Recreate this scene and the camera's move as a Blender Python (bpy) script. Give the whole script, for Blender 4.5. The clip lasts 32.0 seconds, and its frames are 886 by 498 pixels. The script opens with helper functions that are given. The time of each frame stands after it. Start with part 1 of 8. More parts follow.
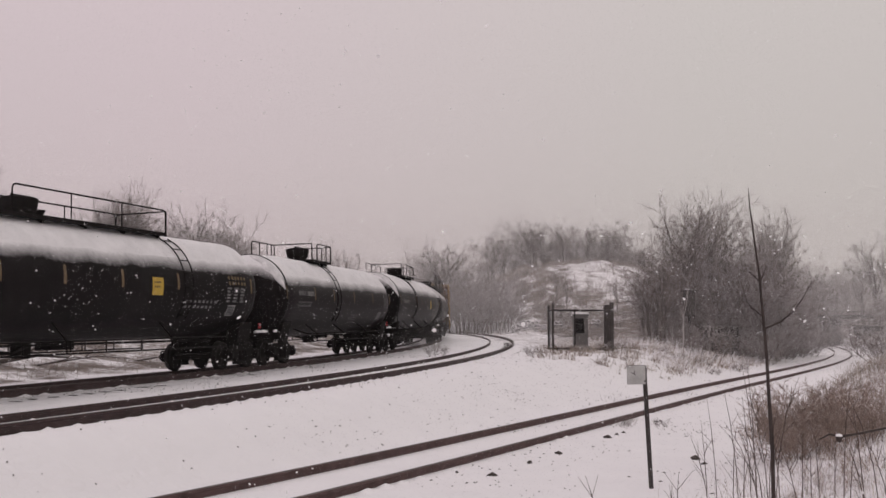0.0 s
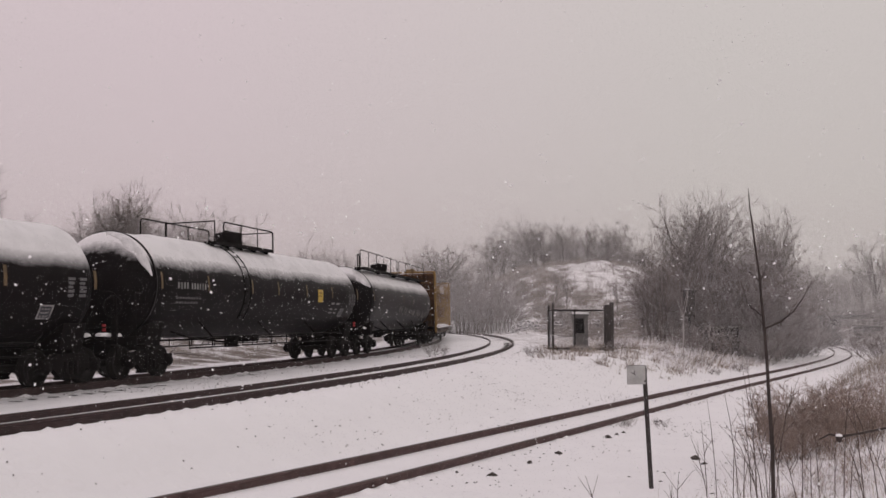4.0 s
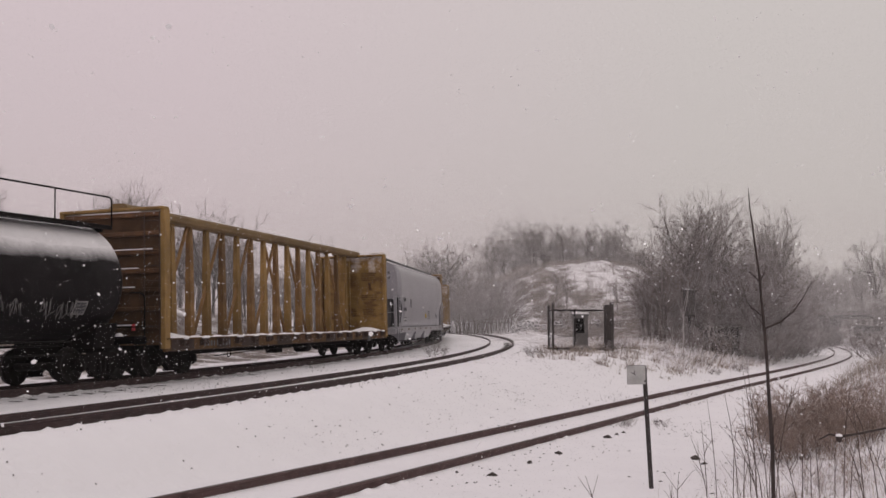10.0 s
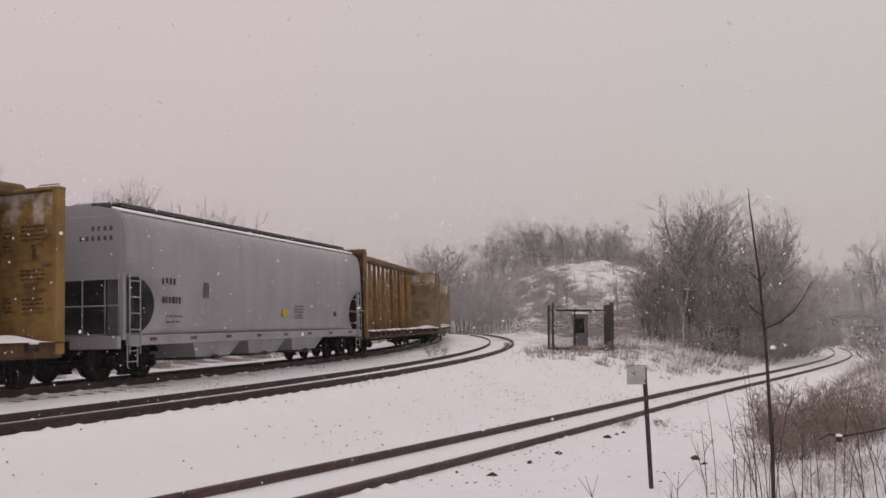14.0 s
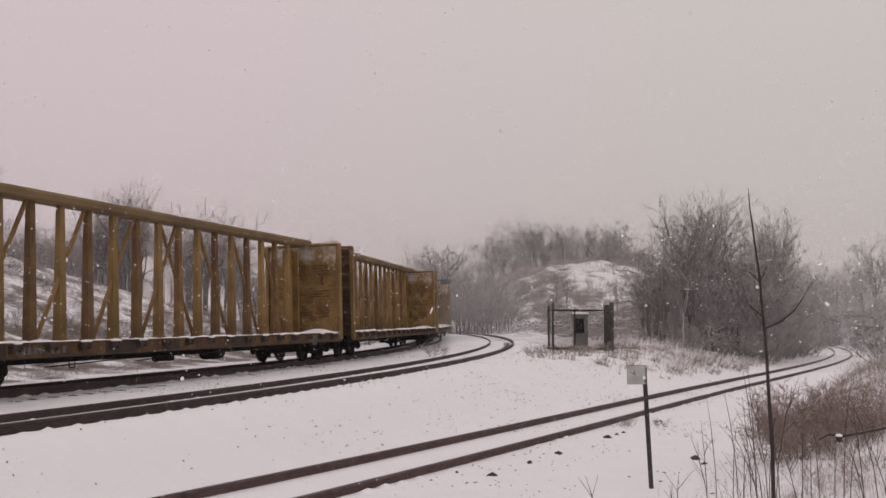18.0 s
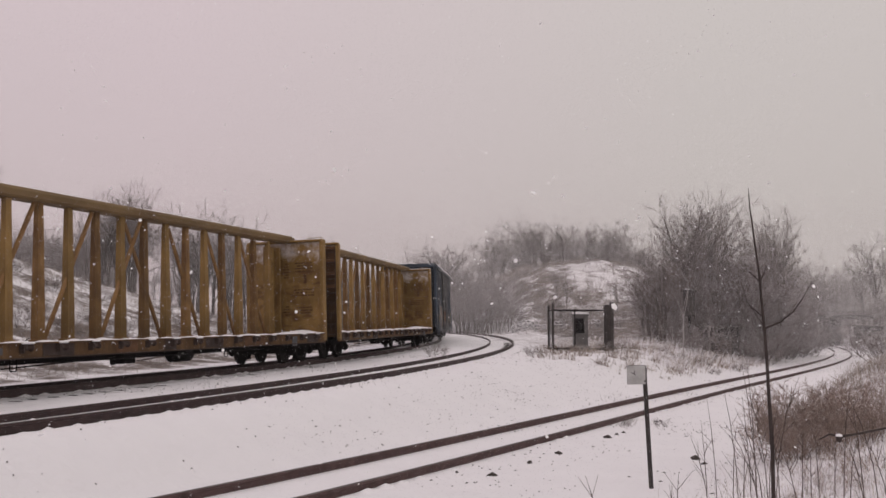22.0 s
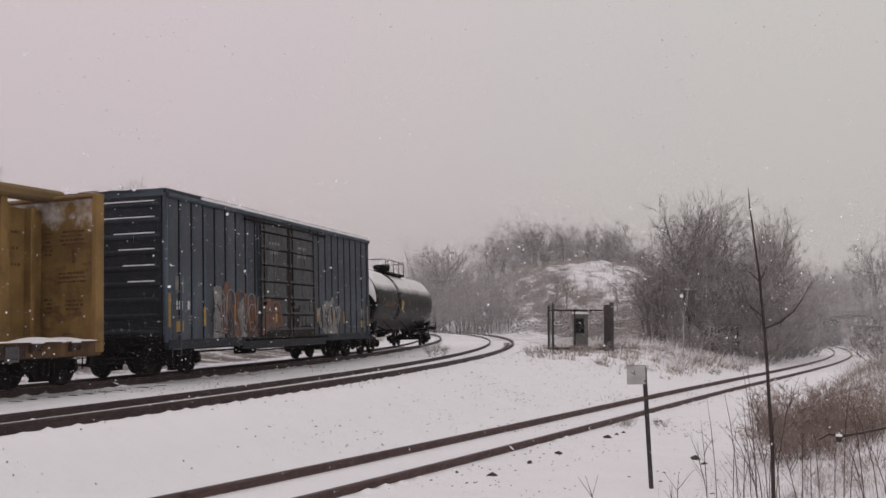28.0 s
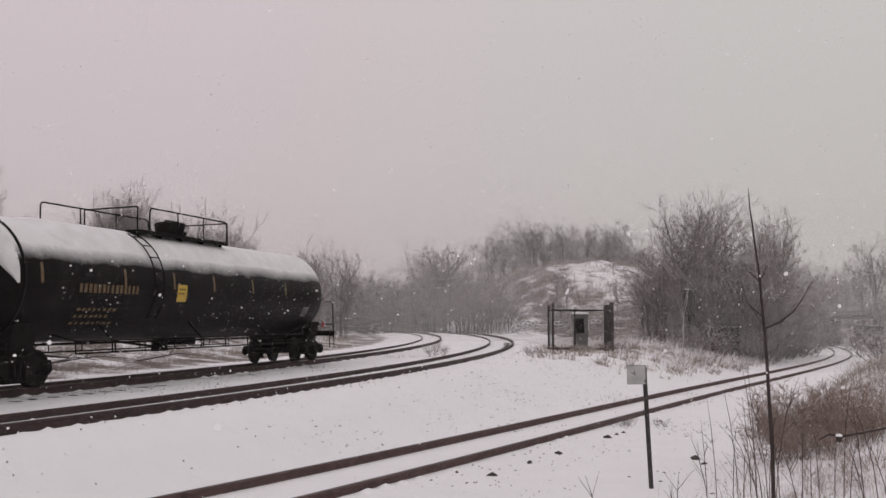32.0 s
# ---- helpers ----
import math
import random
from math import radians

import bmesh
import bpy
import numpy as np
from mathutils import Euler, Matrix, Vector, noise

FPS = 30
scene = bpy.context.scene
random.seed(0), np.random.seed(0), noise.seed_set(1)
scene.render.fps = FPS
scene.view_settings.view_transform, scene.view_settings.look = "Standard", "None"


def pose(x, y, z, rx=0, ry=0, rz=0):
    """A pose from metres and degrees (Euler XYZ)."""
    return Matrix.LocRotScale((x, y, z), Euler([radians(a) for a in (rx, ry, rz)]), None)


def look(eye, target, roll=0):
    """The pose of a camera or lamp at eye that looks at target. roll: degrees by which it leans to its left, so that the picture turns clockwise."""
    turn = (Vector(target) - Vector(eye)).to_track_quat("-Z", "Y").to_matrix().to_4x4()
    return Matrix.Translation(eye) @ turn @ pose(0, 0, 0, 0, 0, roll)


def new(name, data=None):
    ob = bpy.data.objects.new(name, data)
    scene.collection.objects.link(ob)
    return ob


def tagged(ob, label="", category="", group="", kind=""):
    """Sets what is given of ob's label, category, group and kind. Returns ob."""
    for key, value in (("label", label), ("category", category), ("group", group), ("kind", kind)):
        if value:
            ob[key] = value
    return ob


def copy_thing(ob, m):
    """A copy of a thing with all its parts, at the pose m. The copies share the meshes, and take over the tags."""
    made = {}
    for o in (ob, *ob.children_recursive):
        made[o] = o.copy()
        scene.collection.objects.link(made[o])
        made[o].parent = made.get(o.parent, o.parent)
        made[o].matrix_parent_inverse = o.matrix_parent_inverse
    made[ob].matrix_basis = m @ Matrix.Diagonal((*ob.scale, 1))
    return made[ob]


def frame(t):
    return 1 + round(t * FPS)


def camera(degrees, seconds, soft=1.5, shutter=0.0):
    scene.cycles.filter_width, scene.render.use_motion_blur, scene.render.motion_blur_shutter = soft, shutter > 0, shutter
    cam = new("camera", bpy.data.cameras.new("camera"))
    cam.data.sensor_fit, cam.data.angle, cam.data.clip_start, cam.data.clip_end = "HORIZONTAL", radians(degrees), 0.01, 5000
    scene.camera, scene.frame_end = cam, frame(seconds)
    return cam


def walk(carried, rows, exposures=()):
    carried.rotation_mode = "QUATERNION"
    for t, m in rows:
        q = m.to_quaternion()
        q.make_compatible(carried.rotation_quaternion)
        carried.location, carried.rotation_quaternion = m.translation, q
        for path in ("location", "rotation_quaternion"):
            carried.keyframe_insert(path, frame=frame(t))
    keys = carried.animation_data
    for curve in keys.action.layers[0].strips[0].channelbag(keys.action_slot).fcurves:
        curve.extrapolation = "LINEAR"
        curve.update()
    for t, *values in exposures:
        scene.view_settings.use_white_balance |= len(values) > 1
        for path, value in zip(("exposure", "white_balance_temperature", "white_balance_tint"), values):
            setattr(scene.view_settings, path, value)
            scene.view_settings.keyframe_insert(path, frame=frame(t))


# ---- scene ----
EYE = 1.46
cam = camera(49.0, 32.0, soft=1.5)
STAND = pose(0, 0, EYE, 90 + 4.146, 0, 0)
walk(cam, [(0.0, STAND), (32.0, STAND)], exposures=[(0.0, 0.0, 6600, 11.5), (24.0, 0.0, 6620, 12.0), (28.0, 0.0, 6430, 8.0), (32.0, 0.0, 6430, 8.0)])

# ---- world and light: an overcast snowfall sky, brighter overhead ----
world = bpy.data.worlds.new("overcast_sky")
scene.world = world
world.use_nodes = True
wn, wl = world.node_tree.nodes, world.node_tree.links
wn.clear()
w_out = wn.new("ShaderNodeOutputWorld")
w_bg = wn.new("ShaderNodeBackground")
w_sky = wn.new("ShaderNodeTexSky")
w_sky.sky_type = "NISHITA"
w_sky.sun_disc = False
w_sky.sun_elevation, w_sky.sun_rotation = radians(34), radians(140)
w_sky.dust_density = 5.0
w_tc = wn.new("ShaderNodeTexCoord")
w_sep = wn.new("ShaderNodeSeparateXYZ")
w_ramp = wn.new("ShaderNodeValToRGB")
w_ramp.color_ramp.elements[0].position, w_ramp.color_ramp.elements[0].color = 0.0, (0.54, 0.482, 0.482, 1)
w_ramp.color_ramp.elements[1].position, w_ramp.color_ramp.elements[1].color = 1.0, (0.72, 0.675, 0.69, 1)
w_mid = w_ramp.color_ramp.elements.new(0.3)
w_mid.color = (0.632, 0.566, 0.57, 1)
w_noise = wn.new("ShaderNodeTexNoise")
w_noise.inputs["Scale"].default_value = 1.3
w_noise.inputs["Detail"].default_value = 3
w_tone = wn.new("ShaderNodeMix")
w_tone.data_type, w_tone.blend_type = "RGBA", "MULTIPLY"
w_tone.inputs["Factor"].default_value = 1.0
w_cast = wn.new("ShaderNodeValToRGB")
w_cast.color_ramp.elements[0].color = (1.03, 0.98, 1.015, 1)
w_cast.color_ramp.elements[1].color = (0.965, 1.0, 0.965, 1)
w_cast.color_ramp.elements[0].position, w_cast.color_ramp.elements[1].position = 0.25, 0.75
w_dim = wn.new("ShaderNodeVectorMath")
w_dim.operation = "SCALE"
w_dim.inputs["Scale"].default_value = 0.06
w_mix = wn.new("ShaderNodeMix")
w_mix.data_type = "RGBA"
w_mix.inputs["Factor"].default_value = 0.93
w_map = wn.new("ShaderNodeMapRange")
w_map.inputs["From Min"].default_value, w_map.inputs["From Max"].default_value = -0.5, 0.5
wl.new(w_tc.outputs["Generated"], w_sep.inputs[0])
wl.new(w_sep.outputs["Z"], w_ramp.inputs["Fac"])
wl.new(w_sep.outputs["X"], w_map.inputs["Value"])
wl.new(w_map.outputs["Result"], w_cast.inputs["Fac"])
wl.new(w_ramp.outputs["Color"], w_tone.inputs["A"])
wl.new(w_cast.outputs["Color"], w_tone.inputs["B"])
wl.new(w_sky.outputs["Color"], w_dim.inputs[0])
wl.new(w_dim.outputs["Vector"], w_mix.inputs["A"])
wl.new(w_tone.outputs["Result"], w_mix.inputs["B"])
wl.new(w_mix.outputs["Result"], w_bg.inputs["Color"])
wl.new(w_bg.outputs["Background"], w_out.inputs["Surface"])

sun = new("sun", bpy.data.lights.new("sun", "SUN"))
sun.data.energy, sun.data.angle, sun.data.color = 0.35, radians(40), (1.0, 0.96, 0.93)
sun.matrix_world = look((0, 0, 60), (20, 26, 0))


# ---- materials ----
def material(name, base, rough=0.7, metal=0.0, vary=0.25, scale=3.0, dark=None, bump=0.15, bump_scale=40.0, spec=0.5, stain=0.0, stain_col=(0.05, 0.04, 0.035), per_piece=0.0, stretch=None):
    m = bpy.data.materials.new(name)
    m.use_nodes = True
    nt = m.node_tree
    n, l = nt.nodes, nt.links
    bsdf = n["Principled BSDF"]
    bsdf.inputs["Roughness"].default_value = rough
    bsdf.inputs["Metallic"].default_value = metal
    bsdf.inputs["Specular IOR Level"].default_value = spec
    tc = n.new("ShaderNodeTexCoord")
    src = tc.outputs["Object"]
    if stretch:
        mp = n.new("ShaderNodeMapping")
        mp.inputs["Scale"].default_value = stretch
        l.new(src, mp.inputs["Vector"])
        src = mp.outputs["Vector"]
    n1 = n.new("ShaderNodeTexNoise")
    n1.inputs["Scale"].default_value, n1.inputs["Detail"].default_value = scale, 6
    n2 = n.new("ShaderNodeTexNoise")
    n2.inputs["Scale"].default_value, n2.inputs["Detail"].default_value = bump_scale, 4
    l.new(src, n1.inputs["Vector"])
    l.new(src, n2.inputs["Vector"])
    ramp = n.new("ShaderNodeValToRGB")
    lo = dark or tuple(c * (1 - vary) for c in base)
    hi = tuple(min(1.0, c * (1 + vary * 0.6)) for c in base)
    ramp.color_ramp.elements[0].position, ramp.color_ramp.elements[0].color = 0.3, (*lo, 1)
    ramp.color_ramp.elements[1].position, ramp.color_ramp.elements[1].color = 0.7, (*hi, 1)
    l.new(n1.outputs["Fac"], ramp.inputs["Fac"])
    col = ramp.outputs["Color"]
    if stain:
        n3 = n.new("ShaderNodeTexNoise")
        n3.inputs["Scale"].default_value, n3.inputs["Detail"].default_value, n3.inputs["Roughness"].default_value = scale * 2.3, 8, 0.65
        mp2 = n.new("ShaderNodeMapping")
        mp2.inputs["Scale"].default_value = (1.0, 1.0, 0.35)
        mp2.inputs["Location"].default_value = (7.3, 2.1, 4.4)
        l.new(src, mp2.inputs["Vector"])
        l.new(mp2.outputs["Vector"], n3.inputs["Vector"])
        rr = n.new("ShaderNodeMapRange")
        rr.inputs["From Min"].default_value, rr.inputs["From Max"].default_value = 0.48, 0.72
        rr.inputs["To Max"].default_value = stain
        l.new(n3.outputs["Fac"], rr.inputs["Value"])
        mx = n.new("ShaderNodeMix")
        mx.data_type = "RGBA"
        mx.inputs["B"].default_value = (*stain_col, 1)
        l.new(rr.outputs["Result"], mx.inputs["Factor"])
        l.new(col, mx.inputs["A"])
        col = mx.outputs["Result"]
    if per_piece:
        oi = n.new("ShaderNodeObjectInfo")
        hs = n.new("ShaderNodeHueSaturation")
        mr = n.new("ShaderNodeMapRange")
        mr.inputs["To Min"].default_value, mr.inputs["To Max"].default_value = 1 - per_piece, 1 + per_piece
        l.new(oi.outputs["Random"], mr.inputs["Value"])
        l.new(mr.outputs["Result"], hs.inputs["Value"])
        l.new(col, hs.inputs["Color"])
        col = hs.outputs["Color"]
    l.new(col, bsdf.inputs["Base Color"])
    if bump:
        bp = n.new("ShaderNodeBump")
        bp.inputs["Strength"].default_value, bp.inputs["Distance"].default_value = bump, 0.02
        l.new(n2.outputs["Fac"], bp.inputs["Height"])
        l.new(bp.outputs["Normal"], bsdf.inputs["Normal"])
    return m


M_SNOW = material("snow", (0.86, 0.84, 0.86), 0.75, vary=0.03, scale=2.0, bump=0.25, bump_scale=25, spec=0.2)
M_SNOWCAP = material("settled_snow", (0.86, 0.84, 0.86), 0.8, vary=0.05, scale=4.0, bump=0.3, bump_scale=14, spec=0.2)
M_TANKSNOW = material("thin_wet_snow", (0.78, 0.76, 0.78), 0.75, vary=0.1, scale=2.2, bump=0.35, bump_scale=12, spec=0.2, stain=0.14, stain_col=(0.55, 0.53, 0.55))
M_HEADSNOW = material("thin_slush", (0.7, 0.68, 0.7), 0.75, vary=0.2, scale=4.0, bump=0.35, bump_scale=12, spec=0.2, stain=0.4, stain_col=(0.34, 0.33, 0.34))
M_RAIL = material("rusty_rail_steel", (0.05, 0.029, 0.029), 0.65, metal=0.0, vary=0.4, scale=5, bump=0.1, spec=0.3)
M_RAILB = material("purple_brown_rusty_rail", (0.105, 0.064, 0.062), 0.7, vary=0.35, scale=5, bump=0.1, spec=0.25)
M_RAILHEAD = material("worn_rail_head", (0.05, 0.036, 0.034), 0.5, metal=0.3, vary=0.3, scale=4, bump=0.05)
M_TIE = material("creosoted_timber", (0.045, 0.035, 0.03), 0.85, vary=0.4, scale=9)
M_TANK = material("black_tank_paint", (0.0066, 0.0046, 0.0052), 0.4, vary=0.45, scale=0.9, bump=0.06, bump_scale=24, spec=0.055, stain=0.3, stain_col=(0.014, 0.012, 0.011))
M_TANKB = material("satin_black_tank_paint", (0.0068, 0.005, 0.006), 0.4, vary=0.3, scale=0.9, bump=0.04, bump_scale=20, spec=0.075, stain=0.3, stain_col=(0.018, 0.016, 0.016))
M_IRON = material("dirty_black_iron", (0.0068, 0.0052, 0.0054), 0.75, vary=0.4, scale=6, bump=0.15, spec=0.08, stain=0.4, stain_col=(0.015, 0.011, 0.009))
M_WHEEL = material("brown_wheel_steel", (0.0085, 0.0064, 0.0062), 0.65, metal=0.0, vary=0.4, scale=8, spec=0.14)
M_YELLOWPANEL = material("yellow_placard_paint", (0.5, 0.33, 0.025), 0.5, vary=0.15, scale=8, stain=0.3)
M_YELLOWMARK = material("faded_yellow_marking", (0.12, 0.072, 0.02), 0.6, vary=0.4, scale=14, stain=0.6, stain_col=(0.02, 0.018, 0.016))
M_MUSTARD = material("mustard_yellow_paint", (0.25, 0.152, 0.05), 0.65, vary=0.35, scale=1.1, bump=0.1, spec=0.3, stain=0.75, stain_col=(0.1, 0.047, 0.021), per_piece=0.2)
M_RUSTPAINT = material("rusted_yellow_paint", (0.115, 0.055, 0.025), 0.75, vary=0.4, scale=2.2, spec=0.3, stain=0.6, stain_col=(0.04, 0.02, 0.014), per_piece=0.1)
M_DARKRUST = material("dark_rust", (0.04, 0.021, 0.015), 0.8, vary=0.4, scale=4, stain=0.5)
M_GREY = material("grey_hopper_paint", (0.32, 0.31, 0.335), 0.32, vary=0.12, scale=0.8, bump=0.03, stain=0.3, stain_col=(0.14, 0.125, 0.12), stretch=(1, 1, 0.5))
M_DARKGREY = material("dark_grey_steel_and_shade", (0.065, 0.064, 0.068), 0.65, vary=0.3, scale=4)
M_BLUE = material("weathered_blue_paint", (0.051, 0.068, 0.092), 0.55, vary=0.5, scale=2.2, bump=0.06, spec=0.35, stain=0.8, stain_col=(0.026, 0.028, 0.032), stretch=(1, 1, 0.22), per_piece=0.18)
M_BLUEDOOR = material("grey_blue_door_paint", (0.07, 0.074, 0.078), 0.65, vary=0.55, scale=3.2, bump=0.06, spec=0.3, stain=0.75, stain_col=(0.03, 0.024, 0.022), stretch=(1.6, 1, 0.16))
M_BLUEPANEL = material("faded_grey_blue_paint", (0.06, 0.071, 0.09), 0.6, vary=0.4, scale=1.6, bump=0.06, spec=0.3, stain=0.7, stain_col=(0.036, 0.036, 0.04), stretch=(1.3, 1, 0.3), per_piece=0.22)
M_BLUEPOST = material("deep_blue_post_paint", (0.034, 0.052, 0.078), 0.55, vary=0.4, scale=2.0, bump=0.05, spec=0.35, stain=0.6, stain_col=(0.02, 0.022, 0.026), stretch=(1, 1, 0.22), per_piece=0.25)
M_DOORGRIME = material("rusty_door_grime", (0.028, 0.022, 0.021), 0.8, vary=0.6, scale=3.0, bump=0.1, spec=0.2, stain=0.7, stain_col=(0.016, 0.013, 0.012), stretch=(1, 1, 0.5))
# darker boxcar blues: shade put into the end's colour, grime on the sills
M_SHADEBLUE = material("shade_dulled_blue_paint", (0.026, 0.034, 0.046), 0.6, vary=0.35, scale=1.6, spec=0.3, stain=0.6, stain_col=(0.009, 0.009, 0.01))
M_ENDBLUE = material("blue_paint_with_shade_and_grime", (0.014, 0.018, 0.026), 0.6, vary=0.4, scale=1.2, spec=0.3, stain=0.6, stain_col=(0.006, 0.006, 0.007))
M_WHITE = material("white_lettering_paint", (0.6, 0.58, 0.58), 0.6, vary=0.2, scale=10)
M_GREYMARK = material("dim_grey_lettering", (0.095, 0.09, 0.093), 0.6, vary=0.3, scale=20)
M_BLACKMARK = material("black_lettering_paint", (0.03, 0.03, 0.035), 0.6, vary=0.2, scale=10)
M_ORANGE = material("orange_paint", (0.2, 0.075, 0.02), 0.6, vary=0.4, scale=5, stain=0.6, stain_col=(0.05, 0.045, 0.05))
M_GRAFBROWN = material("faded_brown_spray_paint", (0.125, 0.05, 0.033), 0.6, vary=0.5, scale=3, stain=0.85, stain_col=(0.04, 0.045, 0.055))
M_GRAFPALE = material("pale_spray_paint", (0.22, 0.21, 0.205), 0.6, vary=0.5, scale=3.5, stain=0.9, stain_col=(0.045, 0.05, 0.06))
M_REFLECT = material("red_reflector", (0.5, 0.03, 0.04), 0.35, vary=0.1)
M_GALV = material("galvanised_steel", (0.2, 0.2, 0.205), 0.5, metal=0.4, vary=0.3, scale=12)
M_CABINET = material("grey_green_cabinet_paint", (0.16, 0.15, 0.145), 0.55, vary=0.25, scale=5, stain=0.4)
M_BARK = material("grey_brown_bark", (0.1, 0.082, 0.075), 0.9, vary=0.3, scale=6, bump=0.3, bump_scale=30)
M_SILL = material("rust_stained_sill_paint", (0.135, 0.075, 0.034), 0.75, vary=0.5, scale=1.4, spec=0.2, stain=0.9, stain_col=(0.024, 0.015, 0.012))
M_SHADEDEND = material("shade_darkened_rusted_end", (0.075, 0.04, 0.02), 0.8, vary=0.45, scale=1.3, spec=0.2, stain=0.6, stain_col=(0.02, 0.013, 0.01))
M_TWIG = material("winter_twigs", (0.15, 0.12, 0.11), 0.9, vary=0.25, scale=2.0, bump=0)
M_PALEBARK = material("pale_birch_bark", (0.42, 0.39, 0.38), 0.85, vary=0.3, scale=8, bump=0.2)
M_GRASS = material("dry_straw_grass", (0.52, 0.46, 0.4), 0.85, vary=0.35, scale=3.0, bump=0)
M_REDWEED = material("russet_dead_weeds", (0.31, 0.262, 0.22), 0.85, vary=0.4, scale=4.0, bump=0)
M_RUSSET = material("rust_brown_dead_stalks", (0.3, 0.222, 0.185), 0.85, vary=0.45, scale=5.0, bump=0)
M_TUFT = material("dark_brown_tussock", (0.2, 0.15, 0.12), 0.85, vary=0.45, scale=2.0, bump=0)
M_STEM = material("dark_weed_stems", (0.095, 0.07, 0.06), 0.85, vary=0.3, scale=8, bump=0)
M_RUBBER = material("old_tyre_rubber", (0.03, 0.03, 0.03), 0.8, vary=0.3, scale=8)
M_CONCRETE = material("stained_concrete", (0.26, 0.25, 0.24), 0.85, vary=0.25, scale=0.8, stain=0.5)
M_STEELDECK = material("dark_bridge_steel", (0.018, 0.016, 0.016), 0.7, vary=0.3, scale=1.5)
M_SIGN = material("dirty_white_sign", (0.42, 0.42, 0.41), 0.5, vary=0.2, scale=9, stain=0.3, stain_col=(0.15, 0.13, 0.12))
M_POSTBROWN = material("rusted_steel_post", (0.036, 0.028, 0.027), 0.7, vary=0.4, scale=14)
M_SHEDWALL = material("dark_shed_boards", (0.05, 0.042, 0.04), 0.8, vary=0.3, scale=5)


def frosted(m, amount, start):
    """Wet snow that sticks to the upper side of limbs, in patches."""
    n, l = m.node_tree.nodes, m.node_tree.links
    b = n["Principled BSDF"]
    old = b.inputs["Base Color"].links[0].from_socket
    geo, tc, sep = n.new("ShaderNodeNewGeometry"), n.new("ShaderNodeTexCoord"), n.new("ShaderNodeSeparateXYZ")
    no = n.new("ShaderNodeTexNoise")
    no.inputs["Scale"].default_value, no.inputs["Detail"].default_value = 1.4, 5
    l.new(tc.outputs["Object"], no.inputs["Vector"])
    l.new(geo.outputs["Normal"], sep.inputs[0])
    ad = n.new("ShaderNodeMath")
    ad.operation = "ADD"
    l.new(sep.outputs["Z"], ad.inputs[0])
    l.new(no.outputs["Fac"], ad.inputs[1])
    mr = n.new("ShaderNodeMapRange")
    mr.inputs["From Min"].default_value, mr.inputs["From Max"].default_value, mr.inputs["To Max"].default_value = start, start + 0.35, amount
    l.new(ad.outputs[0], mr.inputs["Value"])
    mx = n.new("ShaderNodeMix")
    mx.data_type = "RGBA"
    mx.inputs["B"].default_value = (0.82, 0.8, 0.82, 1)
    l.new(mr.outputs["Result"], mx.inputs["Factor"])
    l.new(old, mx.inputs["A"])
    l.new(mx.outputs["Result"], b.inputs["Base Color"])


for wood in (M_TWIG, M_BARK, M_PALEBARK):
    frosted(wood, 0.45, 0.9)
frosted(M_STEM, 0.3, 1.15)
frosted(M_RUSSET, 0.3, 1.1)
frosted(M_TUFT, 0.3, 1.1)
for straw in (M_GRASS, M_REDWEED):
    frosted(straw, 0.55, 0.8)


